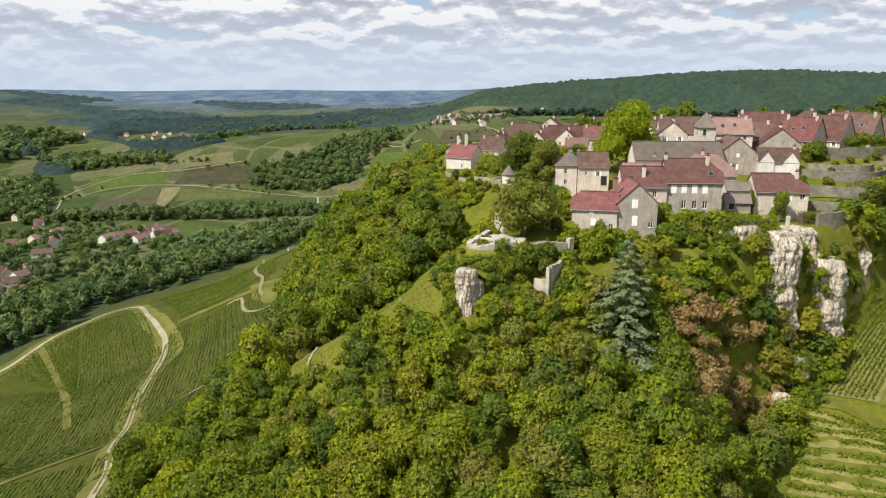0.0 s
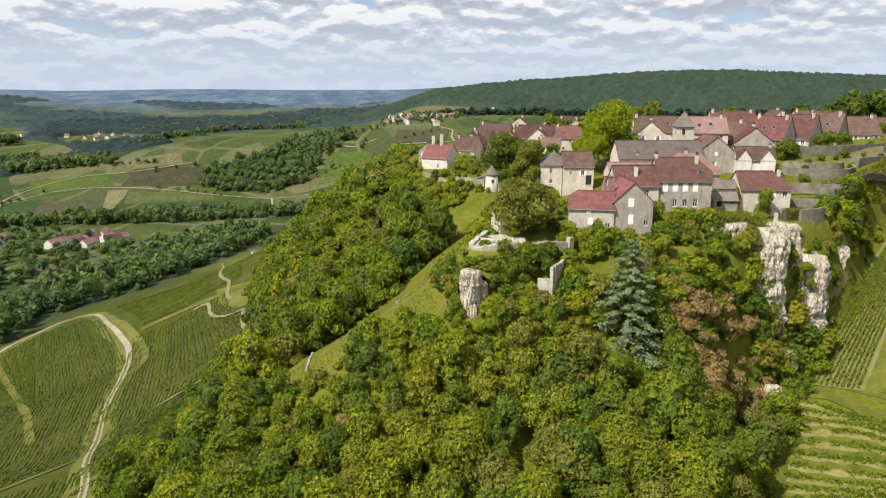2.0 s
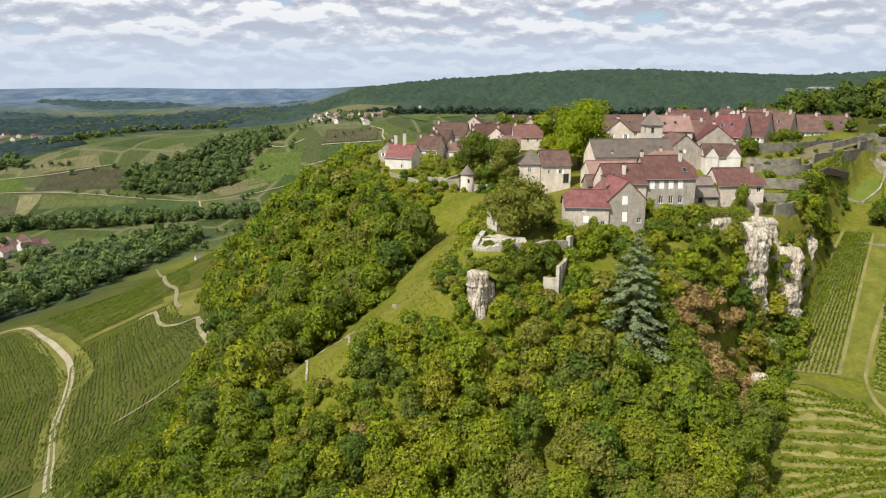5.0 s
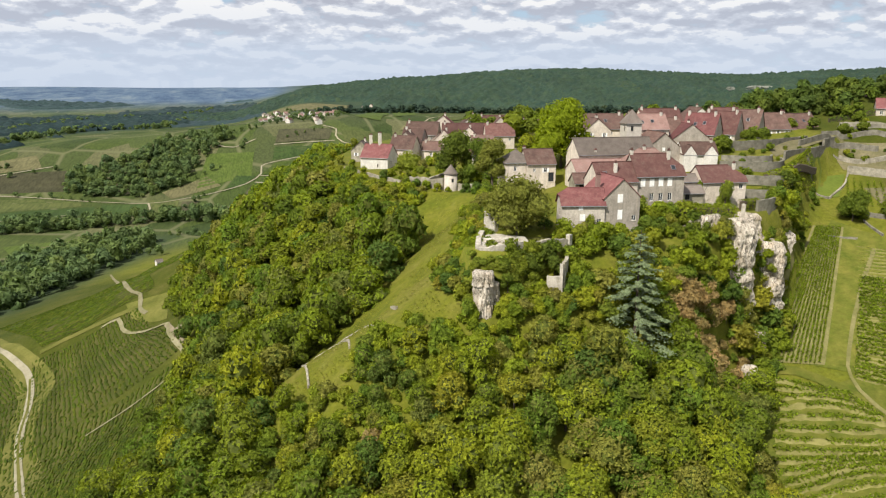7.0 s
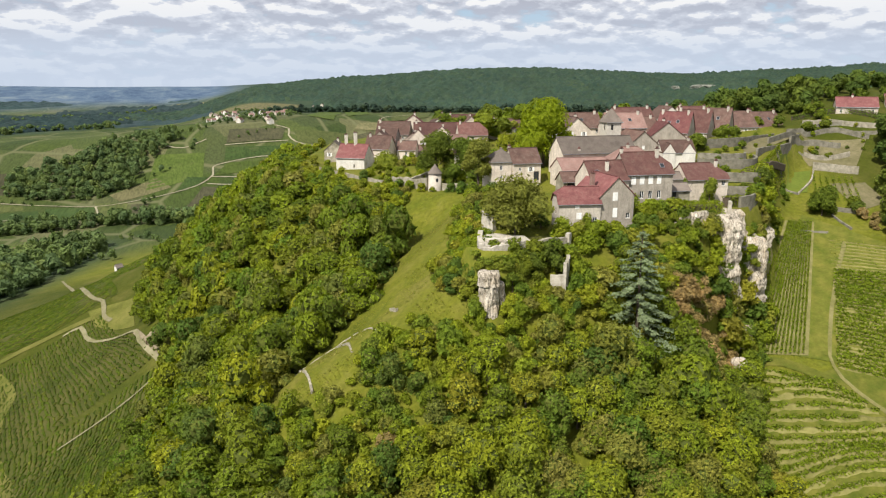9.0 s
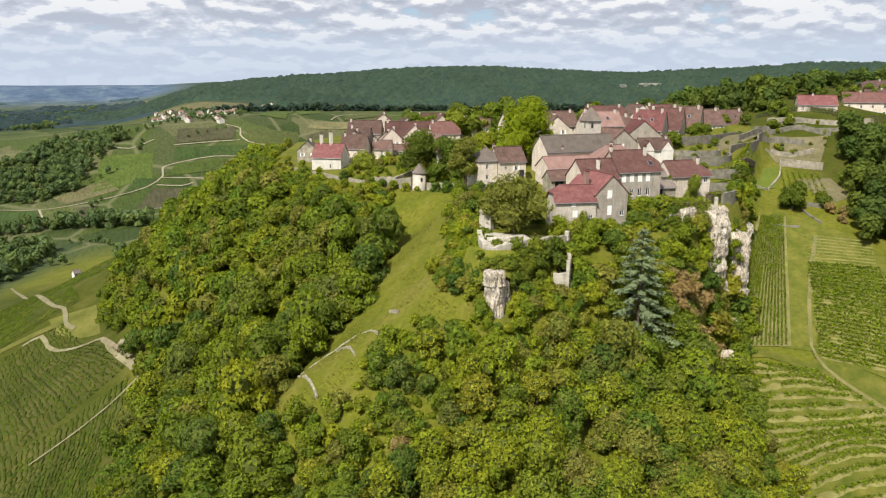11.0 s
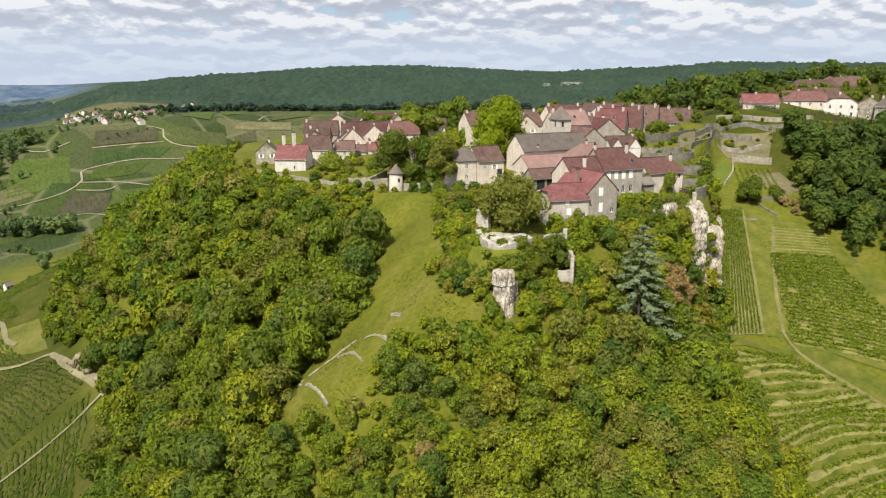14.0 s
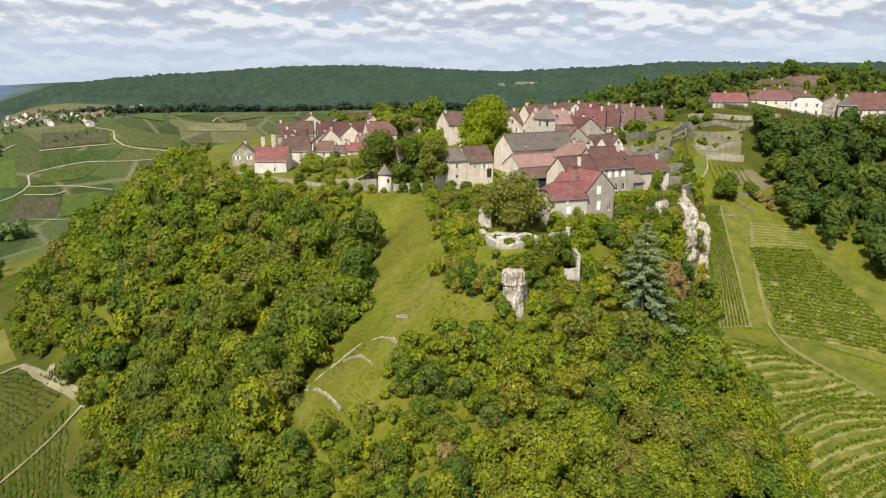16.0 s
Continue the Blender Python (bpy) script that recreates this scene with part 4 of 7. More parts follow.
house("cream stone house with a brown tiled roof", (34.4, 180.6), (42.2, 180.2), 7.0, 79.8, 83.2, tile_brown, render_cream, chimneys=[(0.6, 4.8, 0.5)],
      openings=[("f", 5.0, -2.4, 0.9, 1.2, "open"), ("f", 2.0, -2.2, 0.7, 0.9, "window"), ("f", 6.6, -4.8, 1.5, 2.4, "dark")])
house("tall narrow house with a hipped roof", (28.8, 181.6), (34.2, 181.2), 8.0, 80.2, 83.2, tile_grey, render_cream, hip=(1, 0.5),
      openings=[("f", 2.6, -2.3, 0.8, 1.2, "window"), ("f", 2.6, -5.0, 0.8, 1.2, "window"), ("l", 4, -2.5, 0.8, 1.2, "window")])
house("low cream house with brown roof among trees", (26.4, 203.4), (32.0, 201.6), 6.5, 80.2, 83.0, tile_brown, render_cream, openings=row_of("l", 1.5, 2.2, 2, -2.2, 0.8, 1.3, "window"))
house("square stone tower with a pyramid roof", (67.4, 189.5), (71.8, 189.1), 4.6, 89.6, 93.0, tile_grey, stone_cut, name="tower", hip=(1, 1),
      openings=[("f", 1.6, -2.6, 0.8, 1.5, "dark"), ("l", 3, -2.6, 0.8, 1.5, "dark")])
# the white house on the brink
h = house("white house with a red roof on the brink", (1.2, 251.6), (9.6, 246.0), 9.0, 75.4, 79.5, tile_red, render_white, openings=[("f", 6.4, -3.4, 0.45, 1.1, "dark"), ("r", 3, -2.6, 0.8, 1.3, "window")])
chimney(h, 8.2, 252.4, 77.5, 83.4, 1.1)
chimney(h, 5.4, 254.4, 77.5, 82.6, 1.0)

# houses of the quarter behind the brink
QUARTER = [
    ("grey gabled stone house at the cliff edge", (1.0, 274.0), (8.0, 271.0), 7.0, 75.6, 79.0, tile_grey, rubble, False),
    ("tall house with brown roof and two chimneys", (12.0, 256.0), (19.5, 251.5), 9.0, 77.6, 81.8, tile_brown, render_cream, True),
    ("small brown roofed house beside the lane", (24.0, 257.0), (30.0, 254.0), 6.0, 76.8, 79.6, tile_brown, render_cream, True),
    ("cream house with a steep plum roof", (31.0, 268.0), (38.5, 265.0), 7.0, 79.0, 83.0, tile_plum, render_cream, False),
    ("old house with a dark brown roof", (20.5, 276.0), (27.5, 272.0), 8.0, 79.4, 83.2, tile_brown, render_grey, True),
    ("plum roofed house between two lanes", (43.0, 276.0), (51.0, 273.5), 8.0, 79.6, 83.4, tile_plum, render_cream, False),
    ("low house with a faded pink roof", (45.0, 264.0), (53.0, 262.0), 7.0, 78.0, 80.8, tile_pink, render_cream, True),
    ("brown gabled house in the middle of the quarter", (62.0, 296.0), (72.0, 294.0), 10.0, 81.4, 86.0, tile_brown, render_cream, False),
    ("narrow cream house under a brown roof", (16.0, 268.0), (24.0, 264.0), 8.0, 78.6, 82.6, tile_brown, render_grey, False),
    ("cream house with a wide gable", (29.0, 272.5), (39.0, 268.5), 9.0, 77.0, 81.6, tile_brown, render_cream, False),
    ("low white house in front of the gables", (28.0, 262.0), (36.5, 258.5), 5.0, 75.6, 77.6, tile_brown, render_white, True),
    ("small cream house with a red roof", (37.0, 258.0), (44.0, 256.0), 5.0, 76.2, 78.4, tile_red, render_cream, True),
    ("long house with a tall red roof", (40.0, 289.0), (60.0, 283.0), 10.0, 79.2, 84.0, tile_plum, render_cream, True),
    ("cream house with hipped red roof", (53.5, 273.0), (64.5, 271.0), 8.0, 80.2, 84.6, tile_plum, render_cream, True),
    ("brown roofed house at the back of the quarter", (26.0, 296.0), (38.0, 290.0), 9.0, 79.6, 84.4, tile_brown, render_grey, True),
    ("red roofed house with a steep gable", (40.0, 312.0), (52.0, 308.0), 10.0, 81.2, 86.2, tile_red, render_cream, False),
    ("white walled house at the village's rear", (54.0, 312.0), (66.0, 310.0), 10.0, 81.6, 86.2, tile_brown, render_white, False),
    ("red roofed terrace at the village's rear", (66.0, 318.0), (88.0, 316.0), 9.0, 81.6, 85.6, tile_plum, render_cream, True),
    ("brown roofed terrace along the rear lane", (76.0, 292.0), (92.0, 290.0), 8.0, 81.0, 84.8, tile_brown, render_cream, True),
    ("farmhouse with a brown roof behind the lime tree", (72.0, 246.0), (88.0, 244.0), 10.0, 84.6, 88.8, tile_brown, render_cream, True),
]
for k, (label, p0, p1, depth, eave, ridge, roof, wall, along) in enumerate(QUARTER):
    w = math.dist(p0, p1)
    n = max(1, int(w / 3.4))
    house(label, p0, p1, depth, eave, ridge, roof, wall, group="village houses", along=along, hip=((0, 0.6) if "hipped" in label else (0, 0)),
          openings=row_of("f", w / (2 * n), w / n, n, -2.1, 0.85, 1.25, "open" if k % 3 == 0 else "window")
          + row_of("l", depth / 4, depth / 2, 2, -2.1, 0.8, 1.2, "window"), chimneys=[(1.0, depth * 0.5 - 0.4, 0.7)] if along else [(depth * 0.6, w * 0.5 - 0.5, 0.7)])

# the upper street
STREET = [
    ("old house with a brown roof behind the tower", (72.5, 196.5), (84.0, 194.5), 9.0, 87.2, 91.2, tile_pink, render_cream, True),
    ("terrace house with a low pink roof", (60.0, 201.0), (68.0, 199.5), 8.0, 86.6, 90.0, tile_brown, render_cream, False),
    ("house with a brown roof and tall chimney", (79.0, 204.0), (93.0, 201.0), 9.0, 85.4, 89.6, tile_brown, render_cream, True),
    ("red and brown roofed house by the gardens", (86.0, 196.5), (98.0, 193.5), 10.0, 83.6, 88.4, tile_red, render_grey, False),
    ("gabled house with a bright red roof", (96.6, 207.6), (102.8, 199.6), 9.0, 85.0, 91.0, tile_red, render_pale, True),
    ("house with a dark timber gallery under a red roof", (105.4, 210.4), (112.0, 201.8), 9.5, 84.8, 91.4, tile_plum, render_pale, True),
    ("stone house with a tall plain gable", (115.6, 211.6), (121.6, 203.8), 9.0, 85.4, 91.8, tile_brown, render_grey, True),
    ("long brown roofed terrace on the upper street", (125.5, 213.0), (141.0, 211.5), 10.0, 85.4, 90.4, tile_brown, render_cream, True),
    ("cream terrace house at the end of the street", (141.3, 213.0), (154.0, 213.4), 9.0, 85.2, 90.0, tile_brown, render_cream, True),
    ("back house with a red roof above the street", (94.0, 226.0), (108.0, 224.0), 10.0, 87.0, 91.6, tile_plum, render_cream, True),
    ("back house with a white gable", (112.0, 230.0), (124.0, 228.0), 10.0, 87.0, 91.8, tile_brown, render_white, False),
    ("back terrace with red tiles", (128.0, 234.0), (150.0, 234.0), 10.0, 87.0, 91.4, tile_plum, render_cream, True),
    ("brown roofed farm at the top of the village", (66.0, 219.0), (82.0, 216.0), 10.0, 86.0, 90.4, tile_brown, render_cream, True),
]
for k, (label, p0, p1, depth, eave, ridge, roof, wall, along) in enumerate(STREET):
    w = math.dist(p0, p1)
    n = max(2, int(w / 3.0))
    house(label, p0, p1, depth, eave, ridge, roof, wall, group="upper street houses", along=along,
          openings=row_of("f", w / (2 * n), w / n, n, -1.9, 0.85, 1.2, "open" if k % 2 else "window") + row_of("f", w / (2 * n), w / n, n, -4.4, 0.9, 1.4, "window")
          + row_of("l", depth / 4, depth / 2, 2, -2.1, 0.8, 1.2, "window"), chimneys=[(0.8, depth * 0.5 - 0.4, 0.8), (w - 1.2, depth * 0.5 - 0.4, 0.7)] if along else [(depth * 0.5, w * 0.5 - 0.5, 0.8)],
          skylights=[(w * 0.35, depth * 0.22), (w * 0.62, depth * 0.25)] if along and k % 2 == 0 else [])

# the hamlet above the right-hand wood
UPPER = [
    ("large white house with a half-hipped gable and brown roof", (188.0, 186.0), (193.6, 177.0), 12.0, 92.5, 95.6, tile_brown, render_white, False, (0.5, 0.0)),
    ("dark brown roofed barn beside the white house", (198.0, 181.5), (203.5, 172.5), 9.0, 91.2, 94.4, tile_brown, rubble, False, (0, 0)),
    ("small stone pavilion with a pyramid roof", (198.6, 173.6), (201.6, 168.6), 5.2, 91.4, 94.4, tile_grey, rubble, True, (1, 1)),
    ("long red roofed farm building", (204.5, 169.5), (227.0, 157.0), 12.0, 89.8, 95.4, tile_plum, render_cream, True, (0, 0.4)),
    ("house with a red roof in a garden", (172.5, 209.0), (182.5, 200.5), 9.0, 92.0, 95.2, tile_red, render_cream, True, (0, 0)),
    ("broad red roofed house among garden trees", (190.5, 204.5), (202.5, 194.5), 10.0, 92.8, 96.3, tile_plum, render_cream, True, (0, 0.4)),
    ("small pink roofed house at the wood's edge", (182.0, 236.0), (189.0, 230.0), 7.0, 93.4, 95.8, tile_pink, render_cream, True, (0, 0)),
    ("brown roofed manor behind the garden trees", (234.0, 230.0), (248.0, 219.0), 10.0, 97.2, 100.4, tile_brown, render_cream, True, (0.4, 0.4)),
    ("tall brown roofed manor", (250.0, 227.0), (264.0, 214.0), 12.0, 97.6, 102.0, tile_brown, render_cream, True, (0.5, 0.5)),
    ("brown roofed barn of the upper hamlet", (206.0, 207.0), (218.0, 198.0), 9.0, 93.6, 97.2, tile_brown, rubble, True, (0, 0)),
]
for k, (label, p0, p1, depth, eave, ridge, roof, wall, along, hip) in enumerate(UPPER):
    w = math.dist(p0, p1)
    n = max(2, int(w / 3.2))
    house(label, p0, p1, depth, eave, ridge, roof, wall, group="hamlet houses", along=along, hip=hip, openings=row_of("f", w / (2 * n), w / n, n, -2.2, 0.9, 1.3, "window")
          + row_of("f", w / (2 * n), w / n, n, -4.9, 0.9, 1.5, "window"), chimneys=[(w * 0.4, depth * 0.5, 0.7)])


# ---- trees of the spur ----
gx, gy = scatter(FOREST, 4.5, 3)
free = (edge_distance(gx, gy, MEADOW) > 1.8) & (edge_distance(gx, gy) > 1.0)
gx, gy = gx[free], gy[free]
# steep ground carries more trees to the square metre of the plan
ex, ey = scatter([(20, 100), (46, 96), (66, 122), (74, 138), (66, 138.5), (45, 129.5), (22, 125), (6, 126)], 3.1, 4)
mx, my = scatter([(-46, 92), (20, 60), (44, 92), (30, 106), (-5, 108), (-34, 108)], 6.0, 6)
gx, gy = np.concatenate([gx, ex, mx]), np.concatenate([gy, ey, my])
DRY_BANK = [(39, 115), (39.5, 122), (49, 127), (58, 131.5), (66, 135), (68, 132), (60, 123.5), (51, 115), (45, 110)]
clear = ~within(gx, gy, DRY_BANK) & ~((np.abs(gx - 31.8) < 4.6) & (gy > 108) & (gy < 123)) & ~within(gx, gy, MEADOW) & ~((gx < 26) & (gx > -6) & (gy > 116) & (gy < 142))
gx, gy = gx[clear], gy[clear]
room = 1.1 * np.where(gx < -50, 0.85, 1.0) * np.clip(edge_distance(gx, gy) / 13, 0.42, 1.0) * np.where(gx > 40, 0.85, 1.0) * np.where((gx < -8) & (gx > -36) & (gy > 108) & (gy < 136), 0.62, 1.0)
near_part = (gx > -48) & (gy < 150) & (gx < 66)
order = np.argsort(np.where(near_part, gy + 0.4 * np.abs(gx), 1e6))[:290]
chosen = np.zeros(len(gx), bool)
chosen[order] = True
chosen &= near_part
for x, y, fit in zip(gx[chosen], gy[chosen], room[chosen]):
    k = int(rng.integers(9))
    make_tree("tree", "young broadleaf tree in the spur's wood", WOOD_MESHES[k], WOOD_TRUNKS[k % 4], x, y, at(x, y) - 0.3, rng.uniform(0, 6.28), fit * rng.uniform(0.62, 1.32),
              group="trees of the spur's wood", flat=rng.uniform(0.85, 1.2))
mid = ~chosen & (gy < 205)
back = ~chosen & (gy >= 205)
stand("slope_wood", "dense mixed wood on the steep slope", (gx[mid], gy[mid]), LIGHT_CROWNS, leaf_slope, 1.15, 5, room=room[mid], inner=crown_gap_shade)
stand("slope_wood", "dense mixed wood under the village brink", (gx[back], gy[back]), BACK_CROWNS, leaf_slope, 1.15, 7, room=room[back], inner=crown_gap_shade)
wx, wy = scatter(RIGHT_WOOD, 6.4, 8)
low = np.clip((88.0 - height(wx, wy)) / 11.0, 0.30, 1.0)
stand("hollow_wood", "dark tall wood beside the vine slope", (wx, wy), BACK_CROWNS, leaf_hollow, 1.45, 9, (0.85, 1.2), room=low)
stand("copse", "wooded knoll in the valley's fields", scatter(COPSE, 8.5, 10), FAR_CROWNS, leaf_valley_haze, 1.6, 11)
stand("valley_wood", "belt of trees along the valley stream", scatter(BELT, 8.0, 12), FAR_CROWNS, leaf_valley_haze, 1.7, 13)
stand("hedge_wood", "row of trees across the valley", scatter(BELT_FAR, 8.0, 14), FAR_CROWNS, leaf_valley_haze, 1.6, 15)


# ---- single trees and shrubs ----
def one_tree(label, x, y, top, radius, material, name="tree", base=None, stretch=1.0, sprays=1700, spray=0.55, low=0.15, seed=1, category="tree", group="", lobes=12, trunk=True):
    foot = at(x, y) - 0.3 if base is None else base
    tall = top - foot
    r = np.random.default_rng(seed)
    data = crown_data(r, radius, tall / stretch, sprays, spray, low, lobes)
    data[0][:, 2] *= stretch
    crown = mesh_of("crown", data, material)
    return make_tree(name, label, crown, trunk_mesh(r, tall, 0.05 + tall * 0.022) if trunk else None, x, y, foot, category=category, group=group)


one_tree("tall yellow-green lime tree above the roofs", 50.0, 194.5, 98.0, 8.6, leaf_lime, sprays=6400, spray=0.66, low=0.06, seed=3, lobes=24)
one_tree("broad olive oak over the ruin", 16.2, 139.5, 82.0, 7.2, leaf_oak, sprays=5600, spray=0.55, low=0.12, seed=4, lobes=18)
one_tree("dark evergreen beside the turret", 22.6, 207.0, 87.5, 6.4, leaf_deep, sprays=3600, low=0.04, seed=5)
one_tree("tall olive tree beside the turret", 26.2, 184.6, 87.0, 4.2, leaf_oak, sprays=3200, low=0.3, seed=6)
one_tree("dark tree behind the low house", 28.5, 200.0, 87.0, 5.4, leaf_deep, sprays=2600, low=0.05, seed=16)
one_tree("rounded yellow-green garden tree", 15.5, 239.0, 76.6, 5.4, leaf_yellow, sprays=1800, low=0.03, seed=7)
one_tree("rounded dark tree among the vines", 128.6, 169.2, 71.2, 4.7, leaf_deep, sprays=3600, spray=0.5, low=0.02, seed=8)
one_tree("conical green tree behind the village", 91.0, 331.0, 91.0, 5.0, leaf_deep, sprays=900, spray=0.9, low=0.03, seed=9)
one_tree("trimmed yellow-green garden conifer", 72.4, 150.4, 78.8, 1.9, leaf_yellow, sprays=1300, spray=0.35, low=0.02, seed=10, lobes=8, stretch=1.9)
one_tree("climbing shrub against the pale wing", 30.6, 136.0, 75.4, 1.3, leaf_yellow, sprays=700, spray=0.3, low=0.02, seed=18, lobes=7, stretch=1.8, name="shrub", category="shrub")
one_tree("tall shrub at the grey house's corner", 42.8, 140.6, 77.4, 1.6, leaf, sprays=800, spray=0.34, low=0.02, seed=19, lobes=7, stretch=1.8, name="shrub", category="shrub")
one_tree("narrow dark cypress in a yard", 66.9, 152.8, 79.4, 0.9, leaf_deep, sprays=500, spray=0.3, low=0.02, seed=20, lobes=6, stretch=3.0)
one_tree("round bright garden tree below the wing", 25.0, 136.0, 74.6, 2.4, leaf, sprays=1000, spray=0.36, low=0.02, seed=21)
one_tree("small clipped tree in a courtyard", 49.4, 163.0, 78.4, 2.6, leaf_yellow, sprays=700, spray=0.4, low=0.3, seed=12)
one_tree("yellowish tree beside the long house", 44.6, 141.6, 77.6, 2.2, leaf_yellow, sprays=900, spray=0.42, low=0.03, seed=13)

SHRUBS = [crown_data(np.random.default_rng(300 + k), 1.6, 2.6, 560, 0.36, base=0.02, lobes=6) for k in range(6)]
SHRUB_MESHES = [mesh_of("crown", d, leaf) for d in SHRUBS]
DARK_SHRUBS = [mesh_of("crown", d, leaf_deep) for d in SHRUBS]
DRY_SHRUBS = [mesh_of("crown", d, leaf_brown) for d in SHRUBS]
GOLD_SHRUBS = [mesh_of("crown", d, leaf_yellow) for d in SHRUBS]
SHRUB_STEM = trunk_mesh(np.random.default_rng(5), 2.4, 0.07, 3)


def shrub(label, x, y, scale, meshes, base=None, group="", flat=1.0):
    k = int(rng.integers(6))
    return make_tree("shrub", label, meshes[k], SHRUB_STEM, x, y, (at(x, y) if base is None else base) - 0.15, rng.uniform(0, 6.28), scale, "shrub", group, flat)


for x, y, s in [(24, 134.5, 1.3), (27.5, 134.6, 1.5), (31, 133.5, 1.8), (30.2, 136.2, 1.3), (36.5, 134.2, 1.4), (40, 133.6, 1.3), (43.5, 136.0, 1.7), (46, 139.5, 1.8), (49, 141.0, 1.9), (52, 141.5, 1.7),
                (55.5, 141.8, 1.8), (58.5, 142.5, 1.5), (59.5, 145.0, 1.2), (47.5, 143.6, 1.0), (62.8, 147.6, 1.0), (33.6, 134.8, 1.5), (28.5, 131.5, 1.6), (34, 130.0, 1.9), (38, 130.5, 1.9), (42, 131.5, 1.8)]:
    shrub("bushy green shrub on the bank below the houses", x, y, s, SHRUB_MESHES, group="bank shrubs")
for x, y, s in [(7.5, 129.5, 1.0), (11, 128.5, 1.5), (13.5, 126.5, 1.5), (15.0, 128.0, 1.6), (11.5, 125.5, 1.3), (17.5, 127.8, 1.4), (9.5, 126.8, 1.2), (19.5, 128.5, 1.3), (14.2, 124.8, 1.0), (10.4, 127.0, 1.3), (13.0, 128.0, 1.0), (16.4, 128.4, 1.1), (19.0, 126.4, 1.1), (9.2, 124.8, 1.0), (20.4, 129.0, 0.8), (9.0, 126.0, 1.2), (12.4, 126.4, 1.4), (15.4, 127.0, 1.3), (18.0, 128.4, 1.1)]:
    shrub("ivy clad shrub in the ruin's court", x, y, s, DARK_SHRUBS, base=max(at(x, y), 65.0 + 1.1 * (y - 125.4)), group="ruin shrubs")
for x, y, s in [(3.4, 126.6, 0.8), (5.0, 126.8, 0.9), (6.6, 127.2, 0.9), (3.0, 130.4, 0.8), (3.6, 133.0, 0.9), (3.2, 135.5, 0.9), (5.0, 138.8, 1.0), (2.4, 129.0, 0.5), (2.8, 131.8, 0.6), (8.2, 127.4, 0.8), (4.2, 127.6, 0.6), (5.8, 126.2, 0.7), (7.4, 126.2, 0.8), (2.9, 127.4, 0.7), (6.0, 127.8, 0.5), (9.4, 127.6, 0.6), (3.6, 125.6, 0.5), (4.4, 129.4, 0.6), (3.4, 128.4, 0.7), (2.6, 133.2, 0.8), (10.8, 127.4, 0.6), (7.0, 127.0, 0.6), (2.2, 130.6, 0.7), (1.8, 128.0, 0.6)]:
    shrub("yellowish shrub among the ruins", x, y, s, GOLD_SHRUBS, base=max(at(x, y), 67.0 + 1.0 * (y - 126.0) if x > 3.2 and y < 129 else 0), group="ruin shrubs", flat=0.7)
for x, y, s in [(*p, 1.0 + 0.22 * (k % 4)) for k, p in enumerate(zip(*scatter(DRY_BANK, 2.5, 17)))] + [(44, 111, 1.5), (42, 106.5, 1.6), (8, 107, 1.6), (-18, 112, 1.5)]:
    shrub("dry brown bush on the steep slope", x, y, s, DRY_SHRUBS, base=at(x, y) + 0.3, group="dry bushes")
for x, y, s in [(97, 188.5, 1.9), (100, 190.5, 1.7), (134, 217, 1.7), (149, 210.5, 1.6), (143, 214.5, 1.4), (120.5, 199.5, 1.6), (116, 198, 1.8), (112.6, 197.2, 1.5), (128, 208, 1.0), (156, 205, 1.4), (162, 203, 1.6),
                (166, 209, 1.5), (151.5, 196, 0.9), (154, 193, 0.9), (139, 168, 1.5), (137.6, 165.2, 1.6), (101, 183, 0.8), (106, 181, 0.7), (115, 189, 1.0), (98, 179, 0.7), (92, 169, 1.1), (87, 172, 1.2), (90, 158.5, 0.8)]:
    shrub("rounded dark garden shrub on the terraces", x, y, s, DARK_SHRUBS, group="garden shrubs")

for x, y, s in [(1.6, 121.6, 0.6), (3.2, 120.6, 0.6), (5.0, 120.2, 0.55), (6.8, 120.4, 0.6), (8.4, 121.2, 0.7), (9.4, 122.8, 0.8), (15.2, 121.6, 0.7), (17.0, 120.8, 0.7), (18.8, 120.6, 0.7), (20.6, 121.4, 0.8), (11.5, 121.8, 0.8), (13.4, 121.6, 0.8), (15.4, 123.4, 0.8), (17.2, 122.6, 0.9), (19.2, 121.8, 0.9), (21.6, 123.6, 1.0)]:
    shrub("low green shrub at the rock's foot", x, y, s * 1.4, SHRUB_MESHES, group="ruin shrubs")

GARDEN = [(5, 214), (9, 211), (14, 206), (19, 199), (24, 195), (31, 192), (33, 200), (30, 212), (28, 226), (24, 244), (14, 246), (11, 243), (6, 226)]
gx8, gy8 = scatter(GARDEN, 4.6, 101)
for x, y in zip(gx8, gy8):
    shrub("leafy shrub in a garden behind the brink", x, y, rng.uniform(0.5, 1.15), (SHRUB_MESHES, GOLD_SHRUBS)[int(rng.integers(2))], group="brink garden shrubs")
for x, y, s in [(14.6, 197.6, 0.9), (12.4, 201.6, 1.0), (10.4, 205.4, 1.0), (21.4, 192.6, 1.0), (24.0, 190.6, 1.1), (26.6, 188.6, 1.0), (22.8, 189.4, 0.8), (8.0, 209.4, 1.0), (17.0, 195.0, 0.6)]:
    shrub("rambling green shrub under the rampart", x, y, s, SHRUB_MESHES, group="rampart shrubs")

